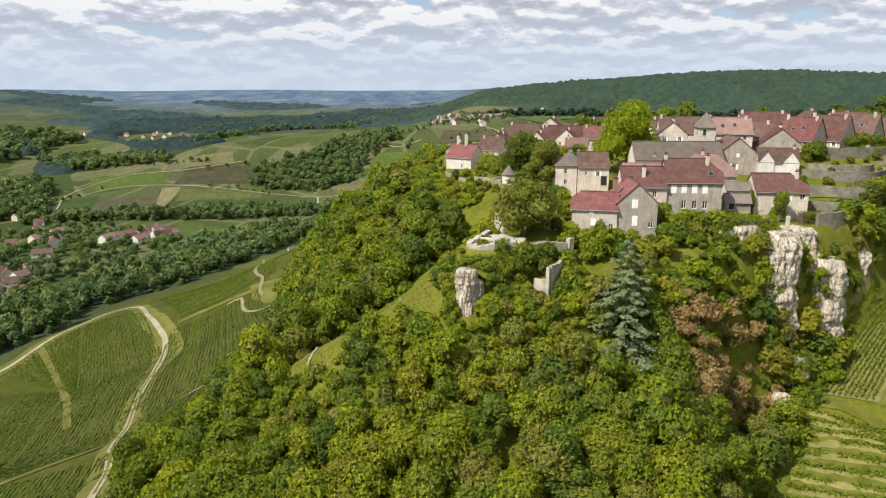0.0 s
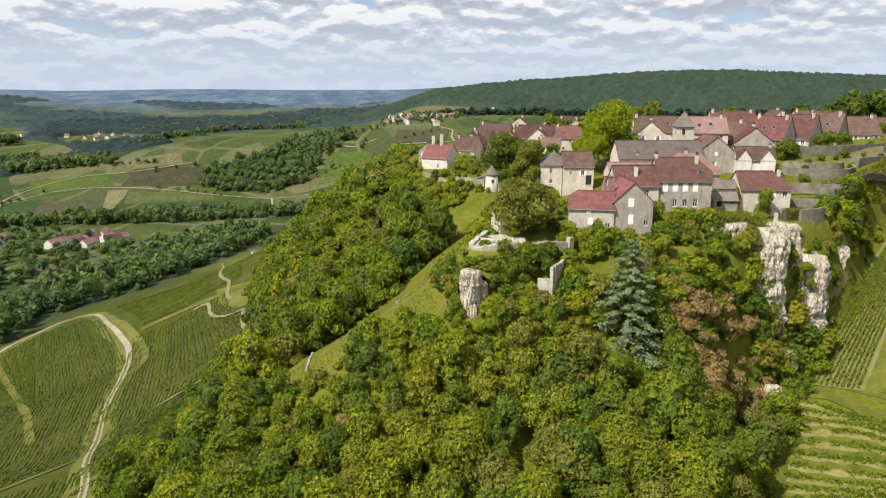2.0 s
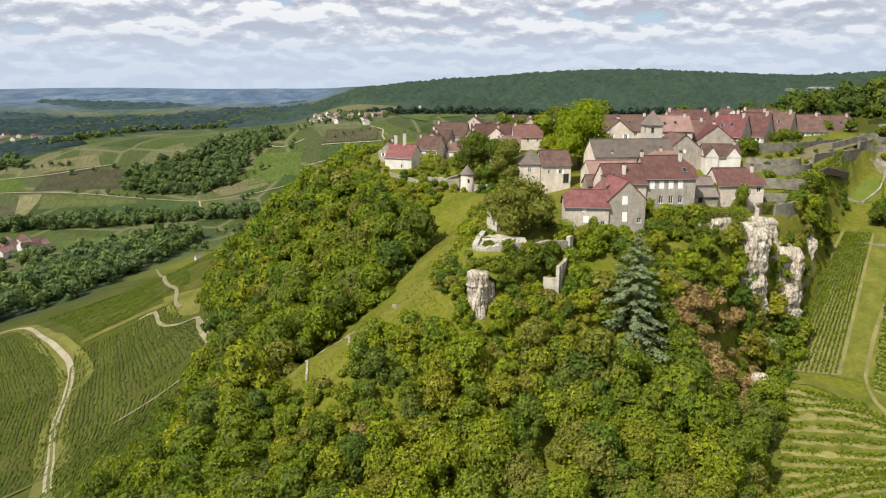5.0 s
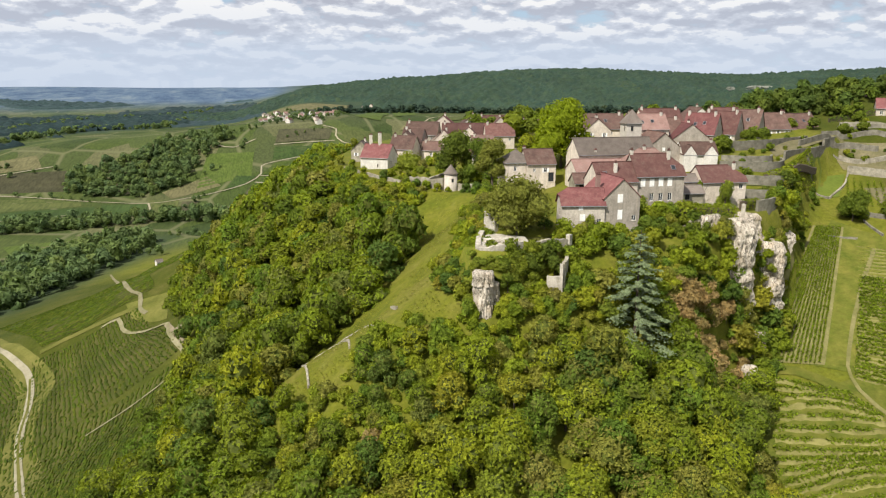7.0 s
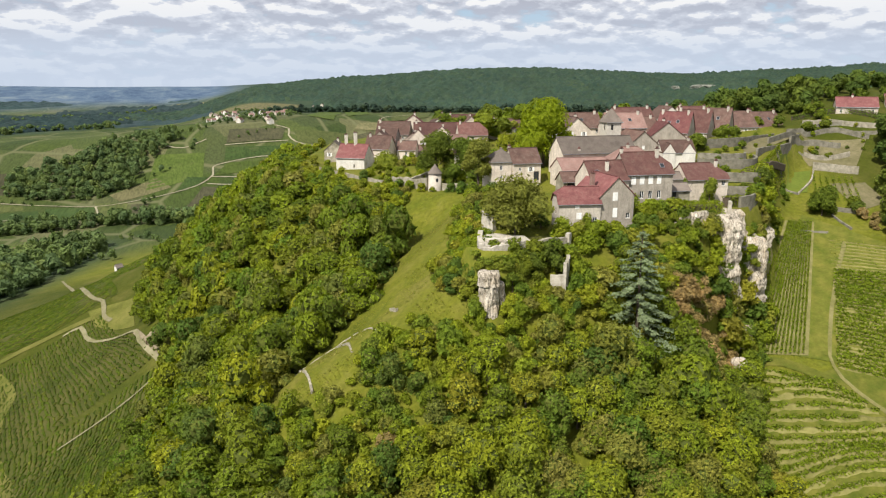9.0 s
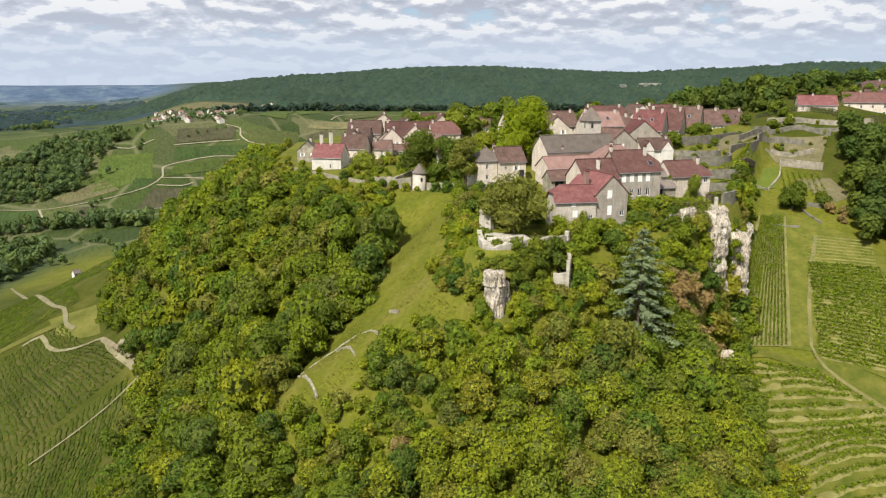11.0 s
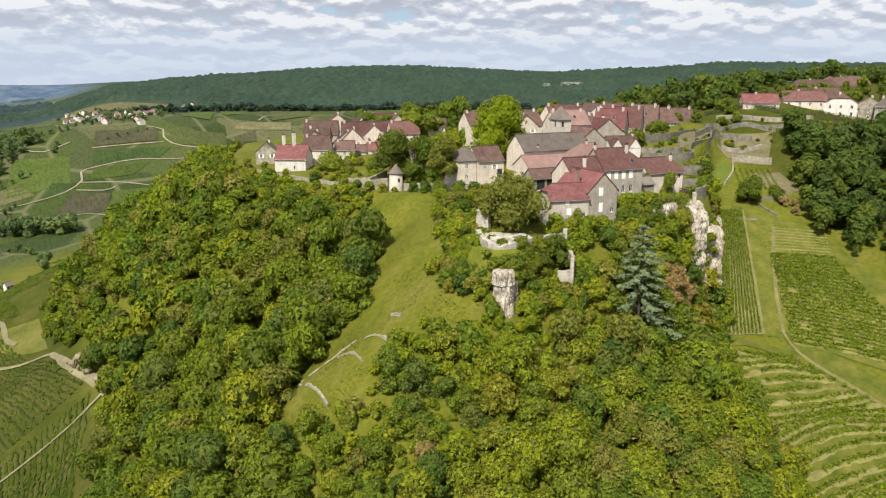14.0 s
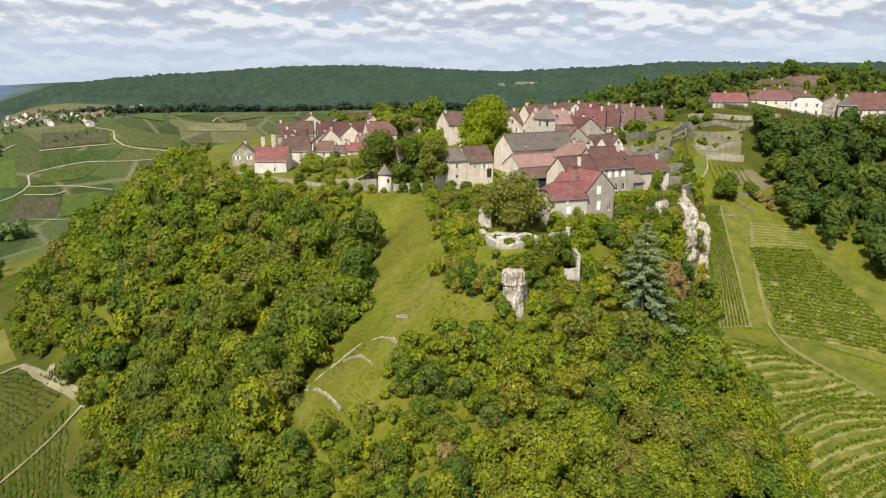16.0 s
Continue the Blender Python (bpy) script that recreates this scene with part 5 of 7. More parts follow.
# clipped hedges
def hedge(label, points, width, tall, material, seed, lift=0.0):
    line = glide(points, 0.8)
    r = np.random.default_rng(seed)
    n = int(60 * len(line) * 0.8 * tall)
    k = r.integers(0, len(line) - 1, n)
    u = r.uniform(0, 1, (n, 1))
    c = line[k] * (1 - u) + line[k + 1] * u
    d = line[k + 1] - line[k]
    side = np.stack([d[:, 1], -d[:, 0]], -1) / np.maximum(np.hypot(d[:, 0], d[:, 1]), 1e-6)[:, None]
    face = r.uniform(-1, 1, n)
    on_top = r.uniform(0, 1, n) < 0.35
    off = np.where(on_top, face, np.sign(face)) * width / 2
    z = np.where(on_top, tall, r.uniform(0, tall, n))
    p = c + side * off[:, None]
    pts = np.stack([p[:, 0], p[:, 1], height(p[:, 0], p[:, 1]) + z + lift], -1)
    nrm = np.stack([side[:, 0] * np.sign(off) * ~on_top, side[:, 1] * np.sign(off) * ~on_top, on_top * 1.0], -1) + r.normal(scale=0.4, size=(n, 3))
    v, f = cards(pts, nrm, 0.34, r)
    top = new("hedge")
    raw_part("leaves", v, f, material, top)
    bm = bmesh.new()
    for a, b in zip(line[:-1:3], line[3::3]):
        mid = (a + b) / 2
        ang = math.atan2(b[1] - a[1], b[0] - a[0])
        box(bm, -math.dist(a, b) / 2, math.dist(a, b) / 2, -width * 0.36, width * 0.36, -0.3, tall * 0.86, Matrix.Translation((mid[0], mid[1], at(mid[0], mid[1]) + lift)) @ Matrix.Rotation(ang, 4, "Z"))
    part("core", bm, bark, top)
    return tagged(top, label, "hedge")


hedge("thick ivy hedge along the cliff top", [(54.5, 141.8), (61, 140.6), (67.5, 140.2)], 3.0, 3.2, leaf, 31, 0.3)
hedge("dark clipped box hedge by the red house", [(76.5, 149.6), (82.0, 150.6)], 2.4, 2.4, leaf_deep, 32)
hedge("dark clipped hedge on a garden terrace", [(85.0, 150.8), (88, 153.0)], 2.0, 2.4, leaf_deep, 33)
hedge("long hedge below the garden terraces", [(83.5, 162.5), (88, 160), (93, 158.4)], 1.0, 0.9, leaf_deep, 34)
hedge("clipped hedge along the upper garden", [(160, 216), (174, 209), (186, 192)], 1.6, 1.6, leaf_deep, 35)


hedge("green hedge below the white house", [(181, 193), (188, 184.6), (192.6, 176.4), (197, 170)], 2.4, 2.6, leaf_deep, 37)
hedge("rough green hedge along the garden bank", [(96, 166), (107, 171), (118, 178.5), (129, 186.5)], 2.6, 1.9, leaf, 36)
for x, y, s in [(137, 163, 1.3), (139.5, 160.5, 1.1), (136, 158, 1.0)]:
    shrub("russet bush at the edge of the vines", x, y, s, DRY_SHRUBS, group="russet bushes")


# the blue cedar
def cedar(x, y, foot, top, radius):
    r = np.random.default_rng(77)
    tall = top - foot
    centres, normals = [], []
    bm = bmesh.new()
    bmesh.ops.create_cone(bm, cap_ends=True, segments=8, radius1=0.42, radius2=0.05, depth=tall, matrix=Matrix.Translation((0, 0, tall / 2)))
    for tier in range(15):
        u = (tier + 0.5) / 15
        reach = radius * (1 - u) ** 0.75 * (1.0 if u > 0.12 else 0.75)
        for k in range(9):
            ang = 6.283 * k / 9 + tier * 0.7 + r.uniform(-0.25, 0.25)
            length = reach * r.uniform(0.5, 1.25) + 0.4
            z = tall * (0.06 + 0.93 * u) + r.uniform(-0.45, 0.45)
            n = int(12 + 19 * length)
            s = r.uniform(0.12, 1, n) ** 0.7
            wide = r.normal(scale=0.26, size=n) * (0.3 + s * length * 0.32)
            px, py = s * length, wide
            pz = z + 0.45 * s * length * 0.3 - 0.24 * (s * length) ** 1.5 * 0.35 - np.abs(wide) * 0.2 - r.uniform(0, 0.22, n)
            centres.append(np.stack([px * math.cos(ang) - py * math.sin(ang), px * math.sin(ang) + py * math.cos(ang), pz], -1))
            normals.append(np.array([0.35 * math.cos(ang), 0.35 * math.sin(ang), 1.0]) + r.normal(scale=0.35, size=(n, 3)))
    v, f = cards(np.vstack(centres), np.vstack(normals), 0.42, r, 0.2)
    tree = new("cedar_tree")
    tree.location = (x, y, foot)
    part("trunk", bm, bark, tree)
    raw_part("crown", v, f, leaf_cedar, tree)
    return tagged(tree, "tall blue-grey cedar with drooping tiers", "tree")


cedar(31.8, 118.4, 50.5, 74.8, 8.3)

# trees in and behind the village
GREEN_BANK = [(13, 141), (24, 141), (30, 158), (31, 178), (25, 186), (21, 180), (13, 160)]
gx2, gy2 = scatter(GREEN_BANK, 4.2, 40)
for x, y in zip(gx2, gy2):
    k = int(rng.integers(9))
    make_tree("tree", "bushy green tree between meadow and village", WOOD_MESHES[k], WOOD_TRUNKS[k % 4], x, y, at(x, y) - 0.4, rng.uniform(0, 6.28), rng.uniform(0.5, 0.8) if y > 158 else rng.uniform(0.36, 0.58), group="bank trees", flat=0.9)
for x, y, s in [(8, 208, 0.5), (4, 222, 0.55), (0, 236, 0.5), (18, 230, 0.6), (24, 226, 0.6), (21, 218, 0.7), (30, 214, 0.7), (32, 222, 0.65), (40, 236, 0.7), (46, 246, 0.8), (36, 244, 0.6), (27, 248, 0.5),
                (50, 258, 0.7), (34, 200, 0.7), (40, 206, 0.8), (46, 212, 0.9), (60, 236, 1.0), (52, 226, 0.9), (67, 260, 0.9), (-4, 266, 0.6), (-1, 256, 0.5), (12, 224, 0.4), (70, 212, 0.6)]:
    k = int(rng.integers(9))
    make_tree("tree", "leafy garden tree between the village houses", WOOD_MESHES[k], WOOD_TRUNKS[k % 4], x, y, at(x, y) - 0.3, rng.uniform(0, 6.28), s, group="garden trees")
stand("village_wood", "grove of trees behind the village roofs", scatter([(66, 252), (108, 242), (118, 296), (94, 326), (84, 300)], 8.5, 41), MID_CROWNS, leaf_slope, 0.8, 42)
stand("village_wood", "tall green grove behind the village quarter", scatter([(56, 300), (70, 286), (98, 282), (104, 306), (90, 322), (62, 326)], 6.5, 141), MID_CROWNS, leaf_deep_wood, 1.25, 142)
stand("ridge_wood", "dark wood on the upper slope behind the hamlet", scatter([(124, 246), (156, 224), (172, 219), (200, 222), (228, 236), (276, 222), (360, 216), (360, 262), (240, 272), (140, 276)], 7.0, 43), MID_CROWNS, leaf_hollow, 1.0, 44)
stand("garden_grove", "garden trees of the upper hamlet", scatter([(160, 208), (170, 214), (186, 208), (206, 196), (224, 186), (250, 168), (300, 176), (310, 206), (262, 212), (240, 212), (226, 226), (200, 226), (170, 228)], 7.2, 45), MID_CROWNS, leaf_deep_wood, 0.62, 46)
one_tree("tall dark conifer above the hamlet", 268, 202, 108, 3.2, leaf_deep, sprays=800, spray=0.8, seed=47, low=0.05)


# ---- rocks, ruin and walls ----
def rock_mass(name, label, cx, cy, rx, ry, low, high, turn=0.0, seed=1, waist=0.0, around=92, levels=46, crag=0.16, ledge=0.07, cap=0.0, stuff=None):
    """A standing rock with upright fissures, ledges and a broken top."""
    verts, faces = [], []
    ct, st = math.cos(turn), math.sin(turn)
    for j in range(levels + 1):
        u = j / levels
        z = low + (high - low) * u
        prof = 1.08 - 0.14 * u - waist * math.sin(3.14 * u) + 0.12 * noise.noise((seed, 3.1, z * 0.5))
        if u > 0.9:
            prof *= 1 - ((u - 0.9) / 0.1) ** 2 * 0.28
        prof += ledge * noise.noise((seed * 1.7, 8.3, z * 1.1)) + ledge * 0.5 * noise.noise((seed, 1.3, z * 2.6)) + cap * float(smooth(0.69, 0.73, u))
        for i in range(around):
            a = 6.28319 * i / around
            p = Vector((math.cos(a) * 2.2, math.sin(a) * 2.2, 0))
            f = prof * (1 + crag * noise.noise(p + Vector((seed * 7.0, 0, z * 0.28))) - crag * 1.3 * abs(noise.noise(p * 2.4 + Vector((seed, 5, z * 0.24))))
                        + crag * 0.5 * noise.noise(p * 3.0 + Vector((seed * 3.0, 9, z * 0.9))))
            d = noise.voronoi(Vector((rx * math.cos(a) * 0.42, ry * math.sin(a) * 0.42, z * 0.14 + seed * 5.0)))[0]
            f *= 1 - 0.12 * math.exp(-(d[1] - d[0]) * 7.0)
            x, y = rx * f * math.cos(a), ry * f * math.sin(a)
            verts.append((cx + x * ct - y * st, cy + x * st + y * ct, z + 0.5 * noise.noise((x * 0.6, y * 0.6, seed * 2.0)) * (1 if u > 0.85 else 0.2)))
    for j in range(levels):
        for i in range(around):
            faces.append((j * around + i, j * around + (i + 1) % around, (j + 1) * around + (i + 1) % around, (j + 1) * around + i))
    faces.append(tuple(levels * around + i for i in range(around)))
    ob = raw_part(name, verts, faces, stuff or rock, smoothed=False)
    return tagged(ob, label, "rock")


rock_mass("rock_tower", "pale limestone stack under an overhanging slab", 4.2, 124.0, 1.9, 2.0, 54.0, 65.8, 0.2, 2, crag=0.12, ledge=0.06)
rock_mass("rock_slab", "pale overhanging limestone slab on the stack", 4.2, 124.1, 2.0, 2.1, 65.2, 67.7, 0.2, 4, crag=0.12, ledge=0.08, levels=14)
rock_mass("rock_tower", "low limestone block beside the stack", 6.4, 124.6, 1.2, 1.3, 57.0, 65.6, 0.6, 6, crag=0.12, levels=24, around=48)
rock_mass("cliff_rock", "high pale limestone cliff under the hedge", 66.2, 138.8, 5.6, 4.6, 50.0, 71.6, -0.35, 3, crag=0.13, ledge=0.05)
rock_mass("cliff_rock", "pale limestone rim along the cliff top", 59.6, 139.4, 5.2, 1.7, 67.0, 72.6, 0.05, 12, crag=0.26, ledge=0.16, levels=20)
rock_mass("cliff_rock", "grey limestone buttress above the vines", 79.6, 144.4, 5.0, 4.6, 45.0, 64.8, -0.5, 5, crag=0.13, ledge=0.05)
rock_mass("cliff_rock", "dark limestone rib between two crags", 74.6, 143.6, 3.4, 2.6, 50.0, 66.5, -0.5, 17, crag=0.12)
rock_mass("cliff_rock", "low limestone rock at the cliff's foot", 71.2, 134.2, 2.6, 2.0, 38.0, 47.0, -0.4, 7)
rock_mass("cliff_rock", "broken grey rock at the foot of the bank", 66.0, 128.6, 1.8, 1.5, 34.0, 41.5, -0.4, 19, levels=24, around=56)
rock_mass("cliff_rock", "mossy rock shelf beside the hedge", 73.5, 144.6, 4.5, 2.6, 60.0, 71.4, -0.3, 9)
rock_mass("cliff_rock", "ivy grown rock wall of the hollow", 89.5, 154.0, 5.0, 2.6, 48.0, 66.0, -0.7, 11)
rock_mass("hill_outcrop", "pale bare rock on the wooded hill", 955, 1258, 24, 8, at(955, 1258) - 8, at(955, 1258) + 13.0, -0.6, 21, crag=0.5, stuff=hill_rock)
rock_mass("hill_outcrop", "pale bare rock face on the wooded hill", 905, 1284, 9, 6, at(905, 1284) - 8, at(905, 1284) + 12.3, -0.6, 23, crag=0.5, stuff=hill_rock)
rock_mass("quarry_face", "pale bare earth face at the wood's foot", -56.0, 232.0, 4.5, 1.8, 6.0, at(-56, 232) + 2.2, 1.2, 13, stuff=soil)
rock_mass("quarry_face", "low bare earth bank at the wood's foot", -62.0, 254.0, 5.0, 1.2, 6.0, at(-62, 254) + 1.0, 1.25, 15, stuff=soil)


def wall_line(name, label, points, thick, tall, material, seed=1, rough=0.25, deep=0.8, category="wall", level=None, kind="", step=0.9):
    """A masonry wall that follows the ground, with a broken or even top."""
    line = glide(points, step)
    way = np.gradient(line, axis=0)
    way /= np.hypot(way[:, 0], way[:, 1])[:, None]
    side = np.stack([way[:, 1], -way[:, 0]], -1) * thick / 2
    r = np.random.default_rng(seed)
    v, f = [], []
    for k, p in enumerate(line):
        g = at(p[0], p[1])
        top = (g + tall if level is None else level) + rough * (1.3 * noise.noise((k * step * 0.45, seed * 3.7, 0.5)) + 0.35 * r.uniform(-1, 1))
        q = side[k] * r.uniform(0.88, 1.1)
        v += [(p[0] - q[0], p[1] - q[1], g - deep), (p[0] - q[0] * 0.9, p[1] - q[1] * 0.9, top), (p[0] + q[0] * 0.9, p[1] + q[1] * 0.9, top + 0.05 * r.uniform(-1, 1)), (p[0] + q[0], p[1] + q[1], g - deep)]
    n = len(line)
    for k in range(n - 1):
        for j in range(3):
            f.append((4 * k + j, 4 * k + j + 1, 4 * k + 5 + j, 4 * k + 4 + j))
    f += [(3, 2, 1, 0), (4 * n - 4, 4 * n - 3, 4 * n - 2, 4 * n - 1)]
    f = [g[::-1] for g in f]
    return tagged(raw_part(name, v, f, material), label, category, kind=kind)


wall_line("ruin_wall", "pale terrace wall along the ruin's edge", [(10.2, 142.6), (7.2, 136.0), (4.9, 129.4)], 1.1, 2.4, ruin_stone, 1, 0.35, 3.0, level=71.4, step=0.5)
wall_line("ruin_wall", "broken terrace wall at the ruin's front", [(4.9, 128.6), (8.4, 128.3), (12.0, 128.7), (15.2, 129.6)], 1.2, 2.4, ruin_stone, 3, 0.5, 4.0, level=71.15, step=0.5)
wall_line("ruin_wall", "shaded terrace wall under the oak", [(15.4, 129.9), (19.6, 130.7), (23.4, 131.4)], 0.9, 2.0, rubble, 9, 0.3, 3.0, level=71.0, step=0.5)
wall_line("ruin_wall", "pale wall fragment with a sloping top", [(16.0, 125.0), (16.7, 124.5)], 0.7, 2.0, ruin_stone, 2, 0.15, 4.0, level=64.4, step=0.35)
wall_line("ruin_wall", "pale wall fragment with a broken top", [(16.7, 124.5), (17.5, 123.9), (18.6, 123.2)], 0.7, 2.5, ruin_stone, 11, 0.3, 5.0, level=66.0, step=0.35)
wall_line("ruin_wall", "slender upright edge of a fallen wall", [(18.6, 123.2), (19.1, 122.9)], 0.7, 4.0, ruin_stone, 15, 0.1, 5.0, level=68.3, step=0.3)
wall_line("ruin_wall", "dark return wall of the ruin", [(19.3, 123.3), (21.3, 126.4), (22.8, 129.4)], 0.7, 4.0, rubble, 4, 0.4, 4.0, level=68.4)
wall_line("ruin_wall", "pale wall end under the oak", [(23.6, 131.2), (24.6, 132.2)], 0.9, 3.0, ruin_stone, 14, 0.2, 3.0, level=71.6)
wall_line("ruin_wall", "low inner wall of the ruin", [(7.2, 133.2), (9.6, 131.8), (12.6, 131.6)], 0.7, 1.0, ruin_stone, 5, 0.35, 1.5, level=71.7, step=0.5)
wall_line("ruin_wall", "short cross wall inside the ruin", [(9.8, 129.6), (10.2, 131.6), (10.8, 133.6)], 0.6, 1.0, ruin_stone, 16, 0.3, 1.5, level=71.5, step=0.5)
wall_line("ruin_wall", "weathered masonry block above the ruin", [(11.4, 142.6), (13.0, 144.0), (14.6, 145.6)], 2.8, 4.5, ruin_stone, 6, 0.7, 1.5, level=75.4)
wall_line("ruin_wall", "leaning stone pillar on the cliff top", [(68.3, 139.2), (69.0, 138.8)], 0.7, 4.0, ruin_stone, 8, 0.3, 2.0, level=74.6)
def terrace(name, outline, top, material, label):
    """A filled level terrace with a slightly uneven floor."""
    bm = bmesh.new()
    up = [bm.verts.new((x, y, top + 0.15 * math.sin(3.1 * x + y))) for x, y in outline]
    low = [bm.verts.new((x, y, at(x, y) - 1.0)) for x, y in outline]
    bm.faces.new(up)
    for k in range(len(up)):
        j = (k + 1) % len(up)
        bm.faces.new((low[k], low[j], up[j], up[k]))
    bmesh.ops.triangulate(bm, faces=bm.faces)
    bmesh.ops.recalc_face_normals(bm, faces=bm.faces)
    return tagged(part(name, bm, material), label, "terrace", kind="structure")


def slope_strip(name, upper, lower, material, label):
    """A bank between an upper and a lower line of points."""
    n = 8
    v, f = [], []
    for (ax, ay, az), (bx, by, bz) in zip(upper, lower):
        for k in range(n + 1):
            u = k / n
            v.append((ax + (bx - ax) * u, ay + (by - ay) * u, az + (bz - az) * (u ** 1.3) + 0.25 * noise.noise((ax * 0.7, u * 4, 2.0))))
    for i in range(len(upper) - 1):
        for k in range(n):
            f.append((i * (n + 1) + k, i * (n + 1) + k + 1, (i + 1) * (n + 1) + k + 1, (i + 1) * (n + 1) + k))
    return tagged(raw_part(name, v, f, material, smoothed=True), label, "bank", kind="structure")


BANK_TOP = [(3.6, 133.5, 70.2), (4.3, 130.6, 70.5), (4.6, 128.2, 70.4), (8.4, 127.8, 70.2), (12.0, 128.2, 70.0), (15.4, 129.1, 69.8), (20.0, 130.2, 69.4), (23.6, 130.8, 69.4)]
BANK_FOOT = [(1.8, 134.0, 64.6), (1.4, 129.8, 62.6), (3.0, 125.8, 66.4), (6.6, 124.8, 66.2), (12.0, 125.0, 63.6), (16.4, 126.0, 63.0), (21.2, 127.6, 64.0), (25.6, 128.6, 65.4)]
slope_strip("ruin_bank", BANK_TOP, BANK_FOOT, lush_grass, "grassy bank under the ruin's terrace")
terrace("ruin_floor", [(5.2, 128.9), (12.0, 129.0), (15.2, 129.9), (16.0, 134.5), (11.0, 140.5), (8.0, 137.0)], 71.0, ruin_stone, "bare stony floor inside the ruin")
terrace("ruin_terrace", [(15.2, 130.1), (23.4, 131.6), (24.4, 138.0), (11.4, 141.0), (16.2, 134.4)], 70.0, verge_grass, "grassy terrace beside the ruin")
TERRACE_LINES = [[(-27.0, 146.6), (-26.6, 140.0), (-26.8, 131.6)], [(-19.4, 145.4), (-18.2, 141.0), (-18.6, 135.0)], [(-14.6, 143.6), (-13.4, 140.0), (-13.8, 134.8)], [(-9.0, 143.0), (-8.6, 139.4)]]
for k, line in enumerate(TERRACE_LINES):
    wall_line("terrace_wall", "tumbled dry stone wall across the meadow", line, 0.45, 0.3, rubble, 20 + k, 0.4, category="dry stone wall", step=0.5)
wall_line("terrace_wall", "tumbled dry stone edge under the wood", [(-13.5, 146.4), (-20, 147.2), (-27, 147.4), (-31.5, 143.6)], 0.5, 0.1, rubble, 25, 0.4, category="dry stone wall")
# ramparts and the turret
wall_line("rampart_wall", "rough stone rampart beside the turret", [(16.5, 197.8), (13.5, 203), (9.5, 209)], 1.0, 2.0, rubble, 30, 0.7, 5.0, level=74.0)
wall_line("rampart_wall", "pale low parapet beside the turret", [(20.0, 195.4), (23.5, 192.5), (27, 190)], 0.8, 1.0, rubble, 31, 0.3, 3.0, level=73.2)
wall_line("rampart_wall", "long low stone wall along the brink", [(9.0, 210), (3.5, 226), (-1, 242), (-4, 254)], 0.7, 1.0, rubble, 32, 0.15, 1.5)
wall_line("rampart_wall", "broken wall behind the turret", [(12.5, 205), (16, 208), (22, 211)], 0.7, 2.2, rubble, 33, 0.3)


def turret(x, y, low, eave, top, radius):
    tower = new("turret")
    bm = bmesh.new()
    bmesh.ops.create_cone(bm, cap_ends=True, segments=24, radius1=radius * 1.16, radius2=radius, depth=eave - low, matrix=Matrix.Translation((x, y, (eave + low) / 2)))
    part("wall", bm, render_pale, tower, "pale rendered round wall", True)
    bm = bmesh.new()
    bmesh.ops.create_cone(bm, cap_ends=True, segments=24, radius1=radius + 0.35, radius2=0.03, depth=top - eave, matrix=Matrix.Translation((x, y, (eave + top) / 2)))
    part("roof", bm, tile_grey, tower, "conical grey tiled roof")
    bm = bmesh.new()
    box(bm, x - 0.25, x + 0.25, y - radius - 0.12, y - radius + 0.3, eave - 2.2, eave - 1.2)
    part("window", bm, pane_dark, tower)
    return tagged(tower, "round pale turret with a conical roof", "turret")


turret(18.2, 196.6, 65.5, 75.8, 78.4, 1.75)

# garden terraces
TERRACES = [([(81, 160), (86, 156.8), (91, 154.4)], 74.6, "grey retaining wall above a strip of lawn"), ([(79, 147.6), (84, 149.4), (88.5, 152.4)], 73.6, "low grey wall at the cliff's edge"),
            ([(90, 178), (96.5, 174), (104, 172.6), (109.5, 176.5), (113.5, 183)], 79.4, "curved grey wall of a terrace"), ([(94, 183), (100, 178.5), (106, 178), (110, 182)], 80.4, "inner curved wall of a terrace"),
            ([(113.5, 181), (121, 185.6), (131, 189.6), (140, 195.6)], 81.2, "tall grey retaining wall below the street"), ([(140, 195.6), (150, 202.4), (160, 208.6)], 83.2, "grey retaining wall beside the street"),
            ([(102, 190), (115, 191.5), (127, 197), (140, 203)], 83.6, "long low wall along the street"), ([(84, 167.5), (91, 164), (98, 162)], 77.0, "grey wall between two gardens")]
for k, (line, top, label) in enumerate(TERRACES):
    wall_line("garden_wall", label, line, 0.7, 2.0, garden_stone, 50 + k, 0.12, 3.0, category="garden wall", level=top)
LOW_WALLS = [([(145.5, 190.5), (150, 186.5), (155, 181.5)], 2.4, "pale retaining wall above the vines"), ([(148, 197), (153, 193), (160, 190)], 1.6, "low terrace wall among shrubs"),
             ([(158, 209), (165, 206), (172, 199), (180, 191), (187, 186), (190, 181.5)], 1.6, "long pale wall of the upper garden"), ([(145.5, 190), (139.6, 185), (131, 181)], 0.6, "pale wall beside a garden path"),
             ([(131, 181), (128.0, 184.5), (124.5, 185)], 0.6, "pale kerb of a garden path"), ([(133.5, 169.5), (139.5, 164.2)], 1.2, "pale wall at the vine's head"), ([(117.5, 165.6), (123.5, 161.6)], 0.6, "low pale wall under the round tree")]
